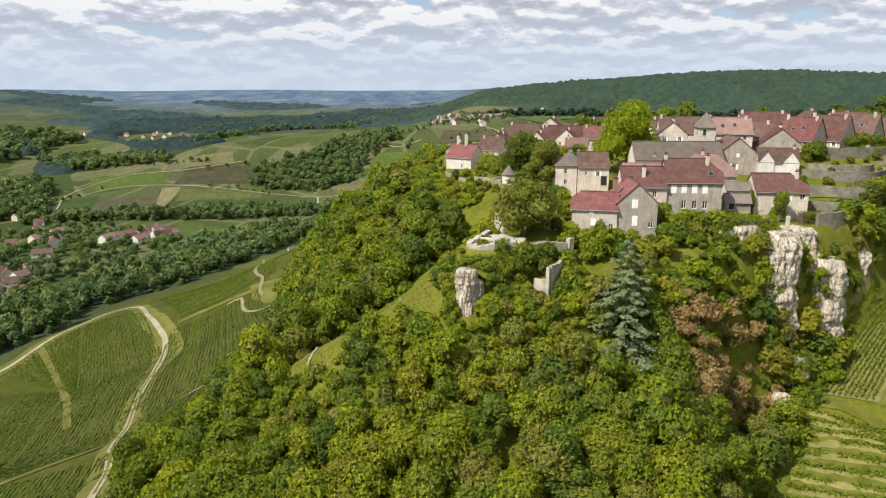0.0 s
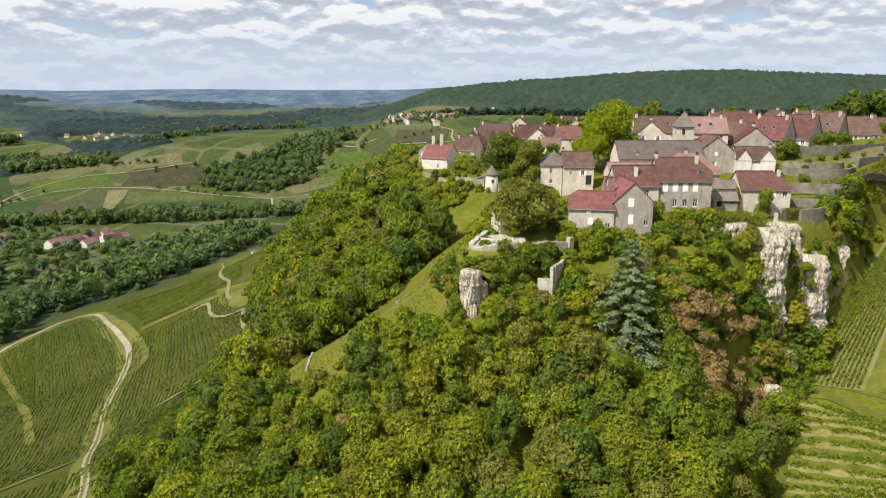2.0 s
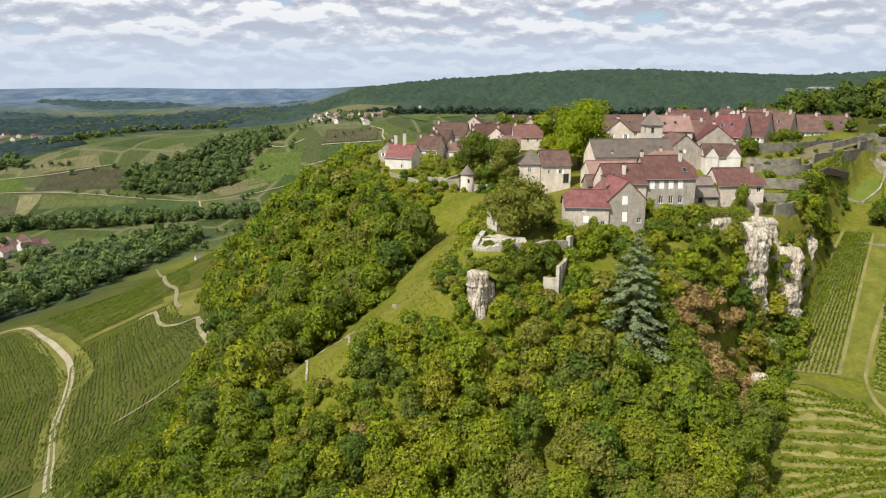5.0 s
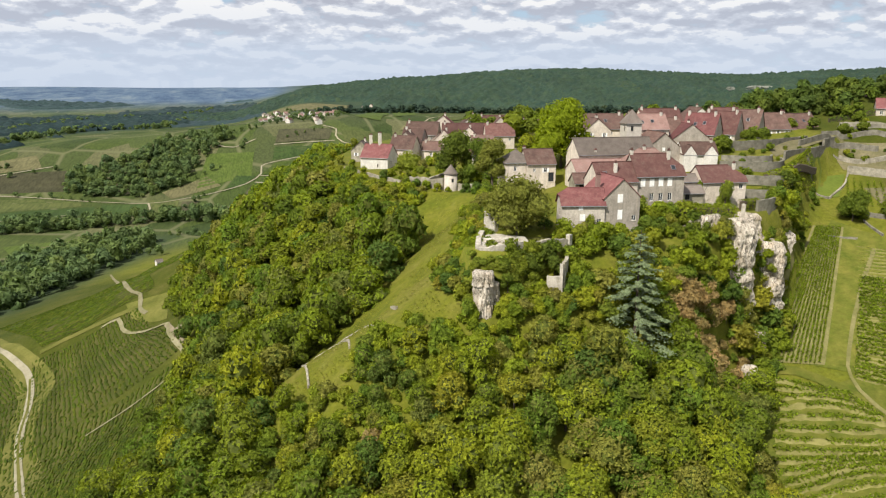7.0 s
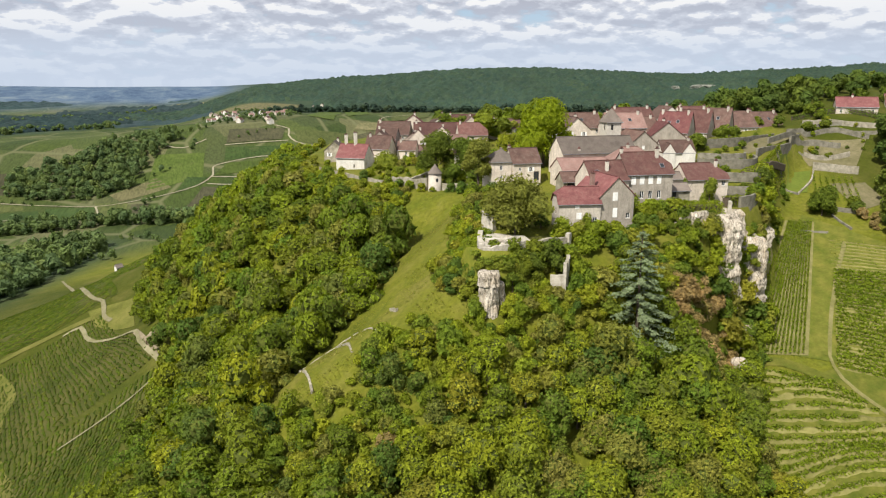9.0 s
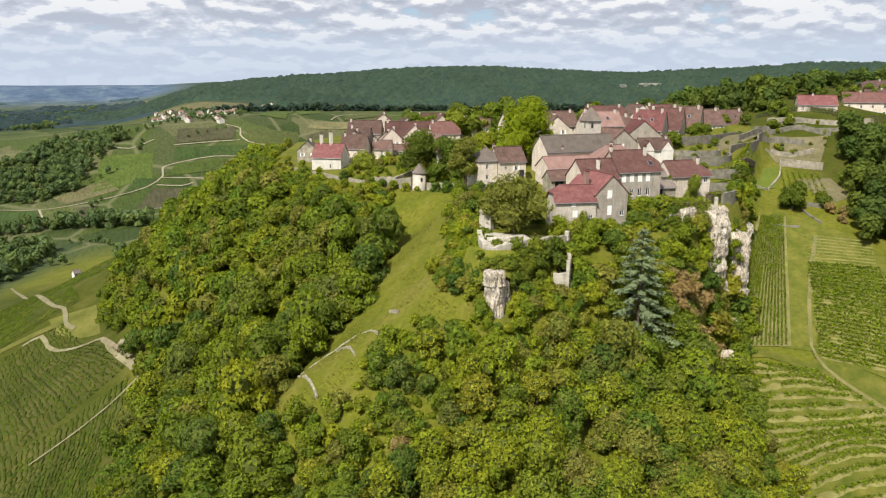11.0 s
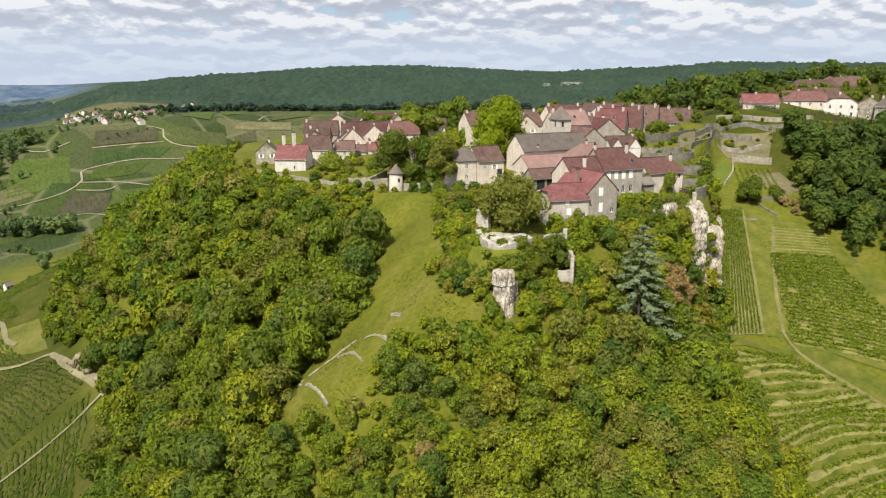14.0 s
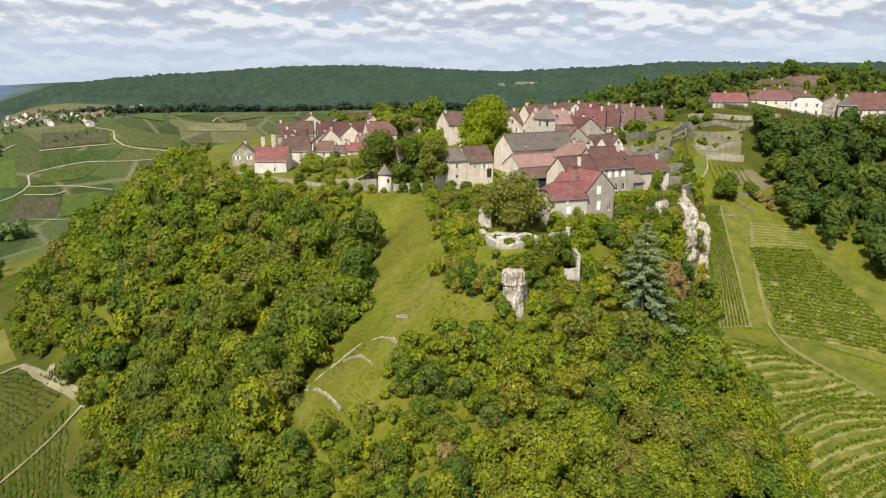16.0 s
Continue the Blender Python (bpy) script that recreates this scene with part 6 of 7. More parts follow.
LOW_WALLS += [([(147.4, 204.9), (156, 203.4), (164.7, 200.6), (170.4, 192.4)], 1.5, "grey terrace wall under the hamlet"), ([(128.2, 192.6), (140, 197.4), (152.3, 200.8), (161.0, 194.9)], 1.8, "grey terrace wall among dry grass"),
              ([(146.8, 198.3), (154.5, 192.2)], 0.8, "pale low wall above bare earth"), ([(167.4, 197.6), (174, 192), (180.4, 185.4)], 1.2, "low wall under the upper garden"), ([(130.9, 167.6), (130.4, 160.1)], 0.6, "low pale wall beside the track"),
              ([(156, 207.5), (168, 203), (178, 194), (186, 187.5)], 1.2, "pale parapet along the hamlet lane")]
sheet("garden_bed", [(146, 192.5), (156.5, 184.0), (170, 193), (150, 206)], dry_terrace, "dry grass on the terraces under the hamlet", lift=0.12, n=16)
sheet("garden_bed", [(113, 184), (140, 196), (148, 204), (118, 197)], dry_terrace, "dry grass on the terraces under the street", lift=0.12, n=16)
sheet("garden_bed", [(143.5, 181.5), (153.0, 177.0), (150.0, 166.0), (140.0, 166.0)], dry_terrace, "dry bare slope beside the short vine rows", lift=0.12, n=10)
for k, (line, tall, label) in enumerate(LOW_WALLS):
    wall_line("garden_wall", label, line, 0.6, tall, rubble if k < 4 else garden_stone, 70 + k, 0.10, 2.0, category="garden wall")
sheet("lawn", [(124, 183.5), (134, 180.5), (144.4, 190.0), (134, 192.5)], lawn_green, "mown green lawn on a terrace", lift=0.25)
sheet("lawn", [(82, 158), (90.5, 153.6), (88, 152.4), (80.5, 155)], lawn_green, "green lawn under a retaining wall", lift=0.25, n=10)
sheet("lawn", [(84, 166), (96, 161.5), (99, 166), (88, 173)], lawn_green, "green lawn between garden walls", lift=0.25, n=10)
sheet("garden_bed", [(94, 181), (104, 174), (112, 182), (102, 188)], verge_grass, "grassy round garden terrace", lift=0.2, n=10)
gx3, gy3 = scatter([(84, 150.5), (93, 157), (109, 173), (128, 185), (127, 180), (112, 169), (98, 156), (89, 151)], 3.0, 99)
for x, y in zip(gx3, gy3):
    shrub("green bush on the bank below the gardens", x, y, rng.uniform(0.6, 1.0) if y > 168 else rng.uniform(1.0, 1.8), SHRUB_MESHES if rng.uniform() < 0.6 else DARK_SHRUBS, group="bank shrubs")

# trees that hide the cliff's foot
for x, y, top in [(62, 132.4, 55), (64.5, 133.2, 55), (67.5, 134.6, 55), (70.0, 136.2, 54), (72.6, 137.8, 53), (74.6, 139.6, 52), (73.4, 141.6, 60), (68.5, 133.0, 49), (76.4, 141.0, 55)]:
    g, k = at(x, y) - 0.3, int(rng.integers(9))
    make_tree("tree", "bushy tree at the foot of the cliff", WOOD_MESHES[k], WOOD_TRUNKS[k % 4], x, y, g, rng.uniform(0, 6.28), max(0.55, (top - g) / 8.5), group="cliff foot trees", flat=(top - g) / 7.3 / max(0.55, (top - g) / 8.5))

gx7, gy7 = scatter([(88, 148.5), (97, 154.5), (114.5, 170), (110, 173), (94, 158.5), (86, 152)], 3.0, 83)
for x, y in zip(gx7, gy7):
    k = int(rng.integers(9))
    make_tree("tree", "bushy tree on the bank above the vines", WOOD_MESHES[k], WOOD_TRUNKS[k % 4], x, y, at(x, y) - 0.3, rng.uniform(0, 6.28), rng.uniform(0.28, 0.5), group="bank trees")

for x, y, z, s in [(76.0, 140.6, 59.0, 0.9), (77.4, 140.4, 61.2, 1.0), (78.4, 140.2, 58.4, 0.8), (77.0, 143.0, 62.4, 1.0), (81.6, 143.2, 63.0, 0.9), (83.4, 144.4, 63.6, 0.8), (76.0, 141.6, 56.6, 1.0), (78.8, 143.6, 64.4, 1.1),
                   (82.4, 146.6, 64.8, 1.1), (85.4, 147.6, 64.0, 1.0), (75.2, 141.4, 60.4, 1.0), (74.2, 141.0, 63.6, 1.1), (73.0, 140.8, 66.4, 1.0)]:
    shrub("ivy clump rooted in the limestone crag", x, y, s, GOLD_SHRUBS if z < 60 else SHRUB_MESHES, base=z, group="crag ivy")

# low scrub on the steep banks under the ruin and the houses
SCRUB = [crown_data(np.random.default_rng(340 + k), 1.7, 2.7, 300, 0.41, base=0.02, lobes=4) for k in range(6)]
bx, by = scatter([(-8, 116), (20, 96), (46, 92), (64, 118), (74, 136), (66, 141), (44, 133), (24, 130), (14, 150), (17, 170), (12, 178), (7, 158), (2, 140)], 1.85, 90)
off = edge_distance(bx, by)
clear = (off < 15) & ~within(bx, by, MEADOW) & ~within(bx, by, DRY_BANK) & (np.hypot(bx - 4.9, by - 123.6) > 3.2) & ~((bx > 15) & (bx < 21) & (by > 121.5) & (by < 127)) & (np.hypot(bx - 31.8, by - 118) > 2.5)
clear &= (off > 0.5) | ((bx < 26) & (by < 131) & (by > 125))
bx, by = bx[clear], by[clear]
low = np.where((bx > -1) & (bx < 22) & (by > 114), 0.95, 1.3)
stand("bank_scrub", "tangled green scrub on the steep bank", (bx, by), SCRUB, leaf_wood, 1.0, 91, (0.8, 1.15), room=low)
bx, by = scatter([(-8, 268), (-22, 262), (-18, 238), (-10, 214), (0, 200), (6, 196), (14, 198), (7, 212), (0, 236), (-5, 258)], 2.3, 93)
off = edge_distance(bx, by)
bx, by = bx[off > 0.8], by[off > 0.8]
stand("brink_scrub", "low bushes below the village brink", (bx, by), SCRUB, leaf_wood, 1.0, 94, (0.7, 1.0))
ux, uy = scatter([(-52, 84), (10, 62), (40, 84), (60, 116), (30, 112), (-6, 112), (-46, 118)], 6.0, 95)
hx, hy = scatter([(-40, 104), (-4, 106), (0, 130), (-8, 141), (-14, 137), (-30, 131), (-36, 140), (-42, 130)], 2.6, 92)
hold = edge_distance(hx, hy, MEADOW) > 0.8
stand("meadow_scrub", "bushes closing in on the meadow's foot", (hx[hold], hy[hold]), SCRUB, leaf_wood, 1.1, 89, (0.7, 1.2))
stand("undergrowth", "undergrowth between the trees of the spur", (ux, uy), SCRUB, leaf_wood, 1.25, 96)

ex2, ey2 = scatter([(77, 133), (73, 134.5), (58, 124), (47, 106), (33, 80), (30, 66), (37, 66), (42, 82), (53, 103), (63, 120)], 2.3, 87)
stand("edge_scrub", "fresh green scrub between wood and vines", (ex2, ey2), SCRUB, leaf_wood, 0.95, 88, (0.6, 1.1))
gx5, gy5 = scatter([(150, 203), (166, 207), (182, 192), (190, 182), (184, 178), (168, 186), (152, 194)], 5.4, 85)
for x, y in zip(gx5, gy5):
    shrub("green bush below the upper hamlet's wall", x, y, rng.uniform(0.35, 0.9), (SHRUB_MESHES, DARK_SHRUBS)[int(rng.integers(2))], group="hamlet bushes")
gx6, gy6 = scatter([(43, 132), (60, 138), (68, 141), (60, 143.5), (46, 141)], 2.6, 84)
for x, y in zip(gx6, gy6):
    shrub("bushy green shrub on the bank below the houses", x, y, rng.uniform(0.8, 1.4), (SHRUB_MESHES, DARK_SHRUBS)[int(rng.integers(2))], group="bank shrubs")
gx4, gy4 = scatter([(92, 162), (112, 176), (128, 188), (150, 203), (146, 207), (120, 196), (100, 188), (86, 172)], 6.5, 86)
for x, y in zip(gx4, gy4):
    shrub("low green bush on the garden terraces", x, y, rng.uniform(0.3, 0.8), (SHRUB_MESHES, DARK_SHRUBS, GOLD_SHRUBS)[int(rng.integers(3))], group="terrace bushes")

cx, cy = scatter([(40, 110), (46, 106), (64, 121), (76, 133), (88, 144), (93, 153), (84, 147.5), (72, 140), (60, 133.5), (47, 127)], 1.55, 82)
odd = np.random.default_rng(81).uniform(0, 1, len(cx))
clear = ~within(cx, cy, DRY_BANK) | (odd < 0.3)
for rx0, ry0, away, top in ((66.2, 138.8, 6.4, 50), (79.6, 144.4, 6.2, 0)):
    clear &= (np.hypot(cx - rx0, cy - ry0) > away) | (height(cx, cy) < top)
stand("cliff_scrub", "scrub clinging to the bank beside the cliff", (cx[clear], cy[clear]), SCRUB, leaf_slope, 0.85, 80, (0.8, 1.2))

# rough grass on the meadow
mx, my = scatter([(15, 195), (-10, 158), (-36, 146), (-36, 128), (0, 122), (8, 153), (20, 186)], 0.55, 97)
ok = within(mx, my, MEADOW) & (np.array([noise.noise((a * 0.12, b * 0.12, 1.0)) for a, b in zip(mx, my)]) > -0.12)
mx, my = mx[ok], my[ok]
rr = np.random.default_rng(98)
gv, gf = cards(np.stack([mx, my, height(mx, my) + 0.07], -1), 0.25 * rr.normal(size=(len(mx), 3)) + (0, -0.2, 1.0), 0.30, rr, three=True)
grass_leaf = foliage("rough_grass_blades", [(0.140, 0.150, 0.012), (0.180, 0.165, 0.034), (0.110, 0.135, 0.010), (0.210, 0.185, 0.060)], False, 0.5, grain=1.2, depth=0.2)
tagged(raw_part("rough_grass", gv, gf, grass_leaf, tint=rr.uniform(0, 1, len(gf))), "tufts of rough grass on the steep meadow", "grass", kind="stuff")

# stones fallen from the ruin
for k in range(44):
    x, y = rng.uniform(6.8, 14.0), rng.uniform(130.2, 135.0)
    bm = bmesh.new()
    bmesh.ops.create_icosphere(bm, subdivisions=1, radius=rng.uniform(0.18, 0.45))
    for q in bm.verts:
        q.co = Vector((q.co.x * rng.uniform(0.8, 1.3) + x, q.co.y * rng.uniform(0.8, 1.3) + y, q.co.z * rng.uniform(0.5, 0.9) + 71.15))
    tagged(part("fallen_stone", bm, rock), "pale block fallen from the ruin", "stone", "fallen stones")


# ---- vines ----
def vine_row(points, parent, seed, tall=1.15, wide=0.55, per_metre=9, material=None, gaps=0.0, size=0.4):
    line = glide(points, 1.6)
    r = np.random.default_rng(seed)
    length = float(np.sum(np.hypot(*np.diff(line, axis=0).T)))
    n = int(length * per_metre)
    k = r.integers(0, len(line) - 1, n)
    u = r.uniform(0, 1, (n, 1))
    c = line[k] * (1 - u) + line[k + 1] * u
    if gaps:
        keep = np.array([noise.noise((p[0] * 0.22, p[1] * 0.22, seed * 0.7)) > gaps - 0.5 for p in c])
        c = c[keep]
        n = len(c)
    if n < 4:
        return
    off = r.normal(scale=wide * 0.4, size=(n, 2))
    p = c + off
    z = r.uniform(0.15, 1, n) * tall
    pts = np.stack([p[:, 0], p[:, 1], height(p[:, 0], p[:, 1]) + z], -1)
    nrm = np.stack([off[:, 0], off[:, 1], np.full(n, 0.35)], -1) + r.normal(scale=0.35, size=(n, 3))
    v, f = cards(pts, nrm, size, r)
    return tagged(raw_part("vine_row", v, f, material or leaf_vine, parent), kind="stuff")


def bank(points, parent, seed, half, rise):
    """The low grassy step on which a row of vines stands."""
    line = glide(points, 1.2)
    way = np.gradient(line, axis=0)
    way /= np.hypot(way[:, 0], way[:, 1])[:, None]
    side = np.stack([way[:, 1], -way[:, 0]], -1)
    r = np.random.default_rng(seed)
    v, f = [], []
    for k, (p, q) in enumerate(zip(line, side)):
        a, b, c = p - q * half * r.uniform(0.6, 1.4), p + q * r.uniform(-0.1, 0.1), p + q * half * r.uniform(0.6, 1.4)
        v += [(*a, at(*a) + 0.15), (*b, at(*b) + 0.2 + rise * r.uniform(0.3, 1.2)), (*c, at(*c) + 0.15)]
        if k:
            i = 3 * k
            f += [(i - 3, i - 2, i + 1, i), (i - 2, i - 1, i + 2, i + 1)]
    return raw_part("grass_bank", v, f, dry_bank, parent)


def plot(label, category="vineyard"):
    return tagged(new("vineyard"), label, category)


def between_lines(a, b, n, wave=0.0):
    """n lines laid between two guide lines."""
    a, b = [np.array(p, float) for p in a], [np.array(p, float) for p in b]
    for k in range(n):
        u = k / (n - 1)
        yield [(p * (1 - u) + q * u) for p, q in zip(a, b)]


strip_grass = surface("vine_grass", (0.060, 0.080, 0.008), (0.138, 0.130, 0.024), 0.22, 0.9, bump=0.7, depth=0.2)
straw_soil = surface("straw_soil", (0.120, 0.116, 0.036), (0.200, 0.180, 0.075), 0.25, 1.1, bump=0.5, depth=0.1)
dry_bank = surface("dry_bank_grass", (0.120, 0.118, 0.030), (0.215, 0.195, 0.070), 0.3, 1.3, bump=0.6, depth=0.15)
sheet("vine_ground", [(74, 135.5), (124, 172), (134, 150), (88, 124)], strip_grass, "mown grass of the vine slope", lift=0.14, n=30)
sheet("vine_ground", [(60, 124), (92, 122), (100, 74), (34, 70)], strip_grass, "mown grass of the lower vine slope", lift=0.16, n=36)
sheet("vine_ground", [(88, 124), (134, 150), (126, 112), (104, 96)], strip_grass, "mown grass between young vines", lift=0.18, n=30)
sheet("vine_ground", [(72.6, 133.9), (117.6, 171.6), (124.2, 167.4), (84.6, 127.6)], straw_soil, "straw coloured soil between the vine rows", lift=0.24, n=36)
v = plot("straight dense vine rows on the slope under the cliff")
for k, line in enumerate(between_lines([(73.4, 133.5), (95.7, 152.0), (118.0, 170.6)], [(83.7, 128.3), (103.5, 148.0), (123.2, 167.6)], 13)):
    vine_row(line, v, 100 + k, 1.05, 0.30, 26, size=0.36)
v = plot("short vine rows on the upper terrace")
for k, line in enumerate(between_lines([(142.5, 187.0), (133.0, 175.5)], [(151.5, 181.0), (143.0, 169.0)], 7)):
    vine_row(line, v, 130 + k, 1.1, 0.5, 10)
v = plot("vine rows running across the slope")
for k, line in enumerate(between_lines([(112, 148), (119, 143), (126, 137.5)], [(88, 122.5), (97, 113), (109, 98)], 26)):
    vine_row(line, v, 150 + k, 1.0, 0.55, 34 if k < 9 else 26, gaps=0.0 if k < 9 else 0.06, size=0.54)
    bank(line, v, 150 + k, 0.55, 0.22)
v = plot("gappy vine rows on the lower slope")
for k, line in enumerate(between_lines([(72, 128.5), (79, 122.5), (83.5, 119)], [(36, 78), (66, 78), (96, 66)], 24)):
    line[1] = line[1] + np.array([0.8, 1.6]) * math.sin(k * 0.7)
    vine_row(line, v, 190 + k, 1.0, 0.62, 30, gaps=0.08, size=0.56)
    bank(line, v, 190 + k, 0.8, 0.4)
v = plot("young yellowish vine rows on the mown slope")
for k, line in enumerate(between_lines([(121, 159), (128.5, 153), (135, 147)], [(113, 149.5), (120, 144.5), (127, 139)], 9)):
    vine_row(line, v, 230 + k, 0.5, 0.3, 14, material=leaf_yellow, size=0.26)
    bank(line, v, 230 + k, 0.35, 0.12)
band("farm_track", [(72, 131), (78, 128.5), (83, 121), (86, 114), (88, 103), (93, 88)], 2.6, strip_grass, "grassy track between the vine plots", 0.24)
band("farm_track", [(128, 163), (122, 158), (104, 143.5), (88, 126)], 4.0, strip_grass, "mown lane beside the vine rows", 0.26)


band("worn_track", [(123.6, 156.0), (108.0, 143.6), (92.0, 129.0), (87.0, 122.6), (86.0, 115.0), (88.4, 99.0)], 0.8, straw_soil, "worn pale wheel track through the grass", 0.34, ragged=0.6)


def vine_field(label, corners, spacing, seed, tall=0.40, material=None):
    """Far vine rows as low ragged ridges, one uncounted plot."""
    a, b, c, d = [np.array(p, float) for p in corners]
    r = np.random.default_rng(seed)
    n = int(max(np.hypot(*(b - a)), np.hypot(*(c - d))) / spacing)
    v, f, tint = [], [], []
    for k in range(n):
        u = (k + 0.5) / n
        p, q = a * (1 - u) + b * u, d * (1 - u) + c * u
        m = max(4, int(np.hypot(*(q - p)) / 1.3))
        side = np.array([q[1] - p[1], p[0] - q[0]]) / max(np.hypot(*(q - p)), 1e-6)
        for j in range(m + 1):
            w = p + (q - p) * j / m + side * r.normal(scale=0.2)
            g = at(w[0], w[1])
            bare = noise.noise((w[0] * 0.07, w[1] * 0.07, seed)) + 0.6 * r.uniform(-1, 1) > 0.34
            hgt = 0.04 if bare else tall * r.uniform(0.3, 1.4)
            half = 0.72 * r.uniform(0.4, 1.3)
            i = len(v)
            v += [(w[0] - side[0] * half, w[1] - side[1] * half, g), (w[0], w[1], g + hgt), (w[0] + side[0] * half, w[1] + side[1] * half, g)]
            if j:
                f += [(i - 3, i - 2, i + 1, i), (i - 2, i - 1, i + 2, i + 1)]
                tint += [r.uniform()] * 2
    sheet("vine_ground", corners, vine_soil, "green ground between the vine rows", lift=0.05, n=40)
    return tagged(raw_part("vine_field", v, f, material or leaf_vine_far, tint=tint), label, "vineyard", kind="stuff")


leaf_vine_far = foliage("far_vine_leaves", [(0.032, 0.052, 0.003), (0.045, 0.063, 0.004), (0.038, 0.057, 0.003), (0.066, 0.072, 0.010)], False, grain=1.2)
vine_soil = surface("vine_soil", (0.036, 0.046, 0.006), (0.080, 0.074, 0.020), 0.06, 0.6, bump=0.4, depth=0.15)
vine_field("vine rows between track and wood", [(-126, 312), (-84, 312), (-58, 240), (-108, 230)], 1.5, 61)
vine_field("vine rows inside the track's bend", [(-186, 352), (-166, 368), (-122, 292), (-150, 268)], 1.5, 62)
vine_field("vine rows on the lower flank", [(-156, 276), (-122, 288), (-98, 196), (-136, 184)], 1.5, 63)
vine_field("vine rows below the wood's edge", [(-106, 232), (-60, 232), (-70, 165), (-90, 165)], 1.5, 64)
vine_field("green vines behind the track", [(-160, 384), (-124, 320), (-78, 320), (-104, 425)], 1.5, 65)
vine_field("vines on the shelf above the stream", [(-110, 440), (-84, 340), (-62, 336), (-58, 430)], 1.6, 66)
vine_field("vine rows on the far lower flank", [(-222, 290), (-158, 278), (-136, 180), (-190, 180)], 1.5, 67)
vine_field("vine rows beside the grass track", [(-203, 306), (-186, 346), (-151, 270), (-160, 279)], 1.5, 69)
vine_field("vine rows at the foot of the flank", [(-190, 180), (-92, 180), (-84, 110), (-190, 110)], 1.6, 68)

# ---- fields of the valley ----
FIELDS_NEAR = [
    ("brown", [(-396, 775), (-326, 788), (-350, 869), (-420, 858)]),
    ("vine", [(-433, 794), (-400, 802), (-426, 873), (-460, 852)]),
    ("straw", [(-330, 799), (-321, 800), (-335, 904), (-360, 905)]),
    ("olive", [(-320, 840), (-222, 860), (-229, 890), (-332, 896)]),
    ("vine", [(-295, 798), (-200, 819), (-208, 856), (-303, 838)]),
    ("brown", [(-350, 915), (-246, 915), (-250, 980), (-349, 979)]),
    ("vine", [(-244, 916), (-220, 911), (-210, 969), (-245, 975)]),
    ("brown", [(-218, 901), (-174, 892), (-190, 945), (-206, 931)]),
    ("straw", [(-356, 979), (-291, 992), (-308, 1042), (-384, 1026)]),
    ("olive", [(-136, 788), (-117, 782), (-119, 852), (-153, 861)]),
    ("vine", [(-188, 794), (-146, 791), (-152, 848), (-202, 860)]),
    ("brown", [(-114, 774), (-97, 774), (-97, 838), (-115, 843)]),
    ("lush", [(-102, 884), (-39, 902), (-34, 974), (-93, 991)]),
    ("straw", [(-127, 858), (-74, 884), (-91, 919), (-141, 886)]),
    ("lush", [(-437, 889), (-360, 926), (-383, 969), (-485, 970)]),
    ("vine", [(-511, 899), (-474, 907), (-545, 1035), (-582, 1015)]),
]
FIELDS_FAR = [
    ("lush", [(-224, 623), (-122, 666), (-170, 691), (-244, 667)]),
    ("straw", [(-203, 634), (-185, 644), (-190, 680), (-213, 661)]),
    ("lush", [(-320, 581), (-270, 602), (-282, 644), (-322, 623)]),
    ("vine", [(-12, 940), (58, 928), (78, 954), (-7, 981)]),
    ("olive", [(57, 923), (140, 900), (155, 917), (79, 951)]),
    ("brown", [(-6, 995), (65, 982), (75, 1025), (2, 1052)]),
    ("brown", [(156, 951), (183, 950), (194, 997), (157, 970)]),
    ("lush", [(-26, 900), (24, 894), (48, 919), (-8, 932)]),
    ("brown", [(-59, 801), (-15, 782), (-3, 851), (-40, 871)]),
    ("lush", [(-13, 780), (21, 767), (38, 847), (-1, 855)]),
    ("straw", [(61, 865), (66, 865), (84, 905), (80, 907)]),
    ("vine", [(68, 865), (77, 865), (95, 902), (86, 905)]),
    ("vine", [(90, 865), (105, 872), (118, 884), (99, 896)]),
    ("straw", [(166, 1001), (243, 996), (257, 1037), (183, 1040)]),
    ("lush", [(178, 1096), (234, 1193), (292, 1482), (223, 1360)]),
    ("vine", [(-68, 869), (-48, 876), (-33, 898), (-57, 908)]),
    ("lush", [(116, 1096), (148, 1055), (204, 1273), (187, 1386)]),
    ("olive", [(233, 1050), (303, 1084), (418, 1407), (338, 1428)]),
    ("olive", [(84, 960), (140, 930), (150, 985), (84, 1010)]),
    ("straw", [(-118, 2538), (-16, 2215), (-3, 2472), (-100, 2730)]),
]
FIELD_LABELS = {"vine": "dark green plot of vines in the valley", "brown": "brownish plot of vines in the valley", "olive": "olive green field in the valley", "lush": "fresh green meadow in the valley", "straw": "straw coloured field in the valley"}
for k, (sort, corners) in enumerate(FIELDS_NEAR + FIELDS_FAR):
    sheet("field", corners, PARCELS[sort], FIELD_LABELS[sort], lift=0.3 + 0.012 * k, n=10)
sheet("field", [(-20, 1560), (140, 1430), (170, 1540), (10, 1680)], PARCELS["straw"], "straw coloured field before the hills", lift=0.5, n=10)
sheet("field", [(-140, 1800), (-30, 1660), (0, 1750), (-100, 1900)], PARCELS["straw"], "pale stubble field before the hills", lift=0.5, n=10)

# ---- valley tracks ----
main_track = [(-230, 286), (-206, 309), (-198, 324), (-190, 351), (-182, 374), (-167, 373), (-148, 340), (-134, 318), (-124, 300), (-117, 270), (-111, 238), (-96, 190), (-80, 146), (-70, 110)]
band("verge", main_track, 10.0, verge_grass, "dry grass verge along the vine track", 0.16, ragged=0.25)
band("vine_track", main_track, 2.4, track_stone, "pale stony vineyard track", 0.34, ragged=0.2)
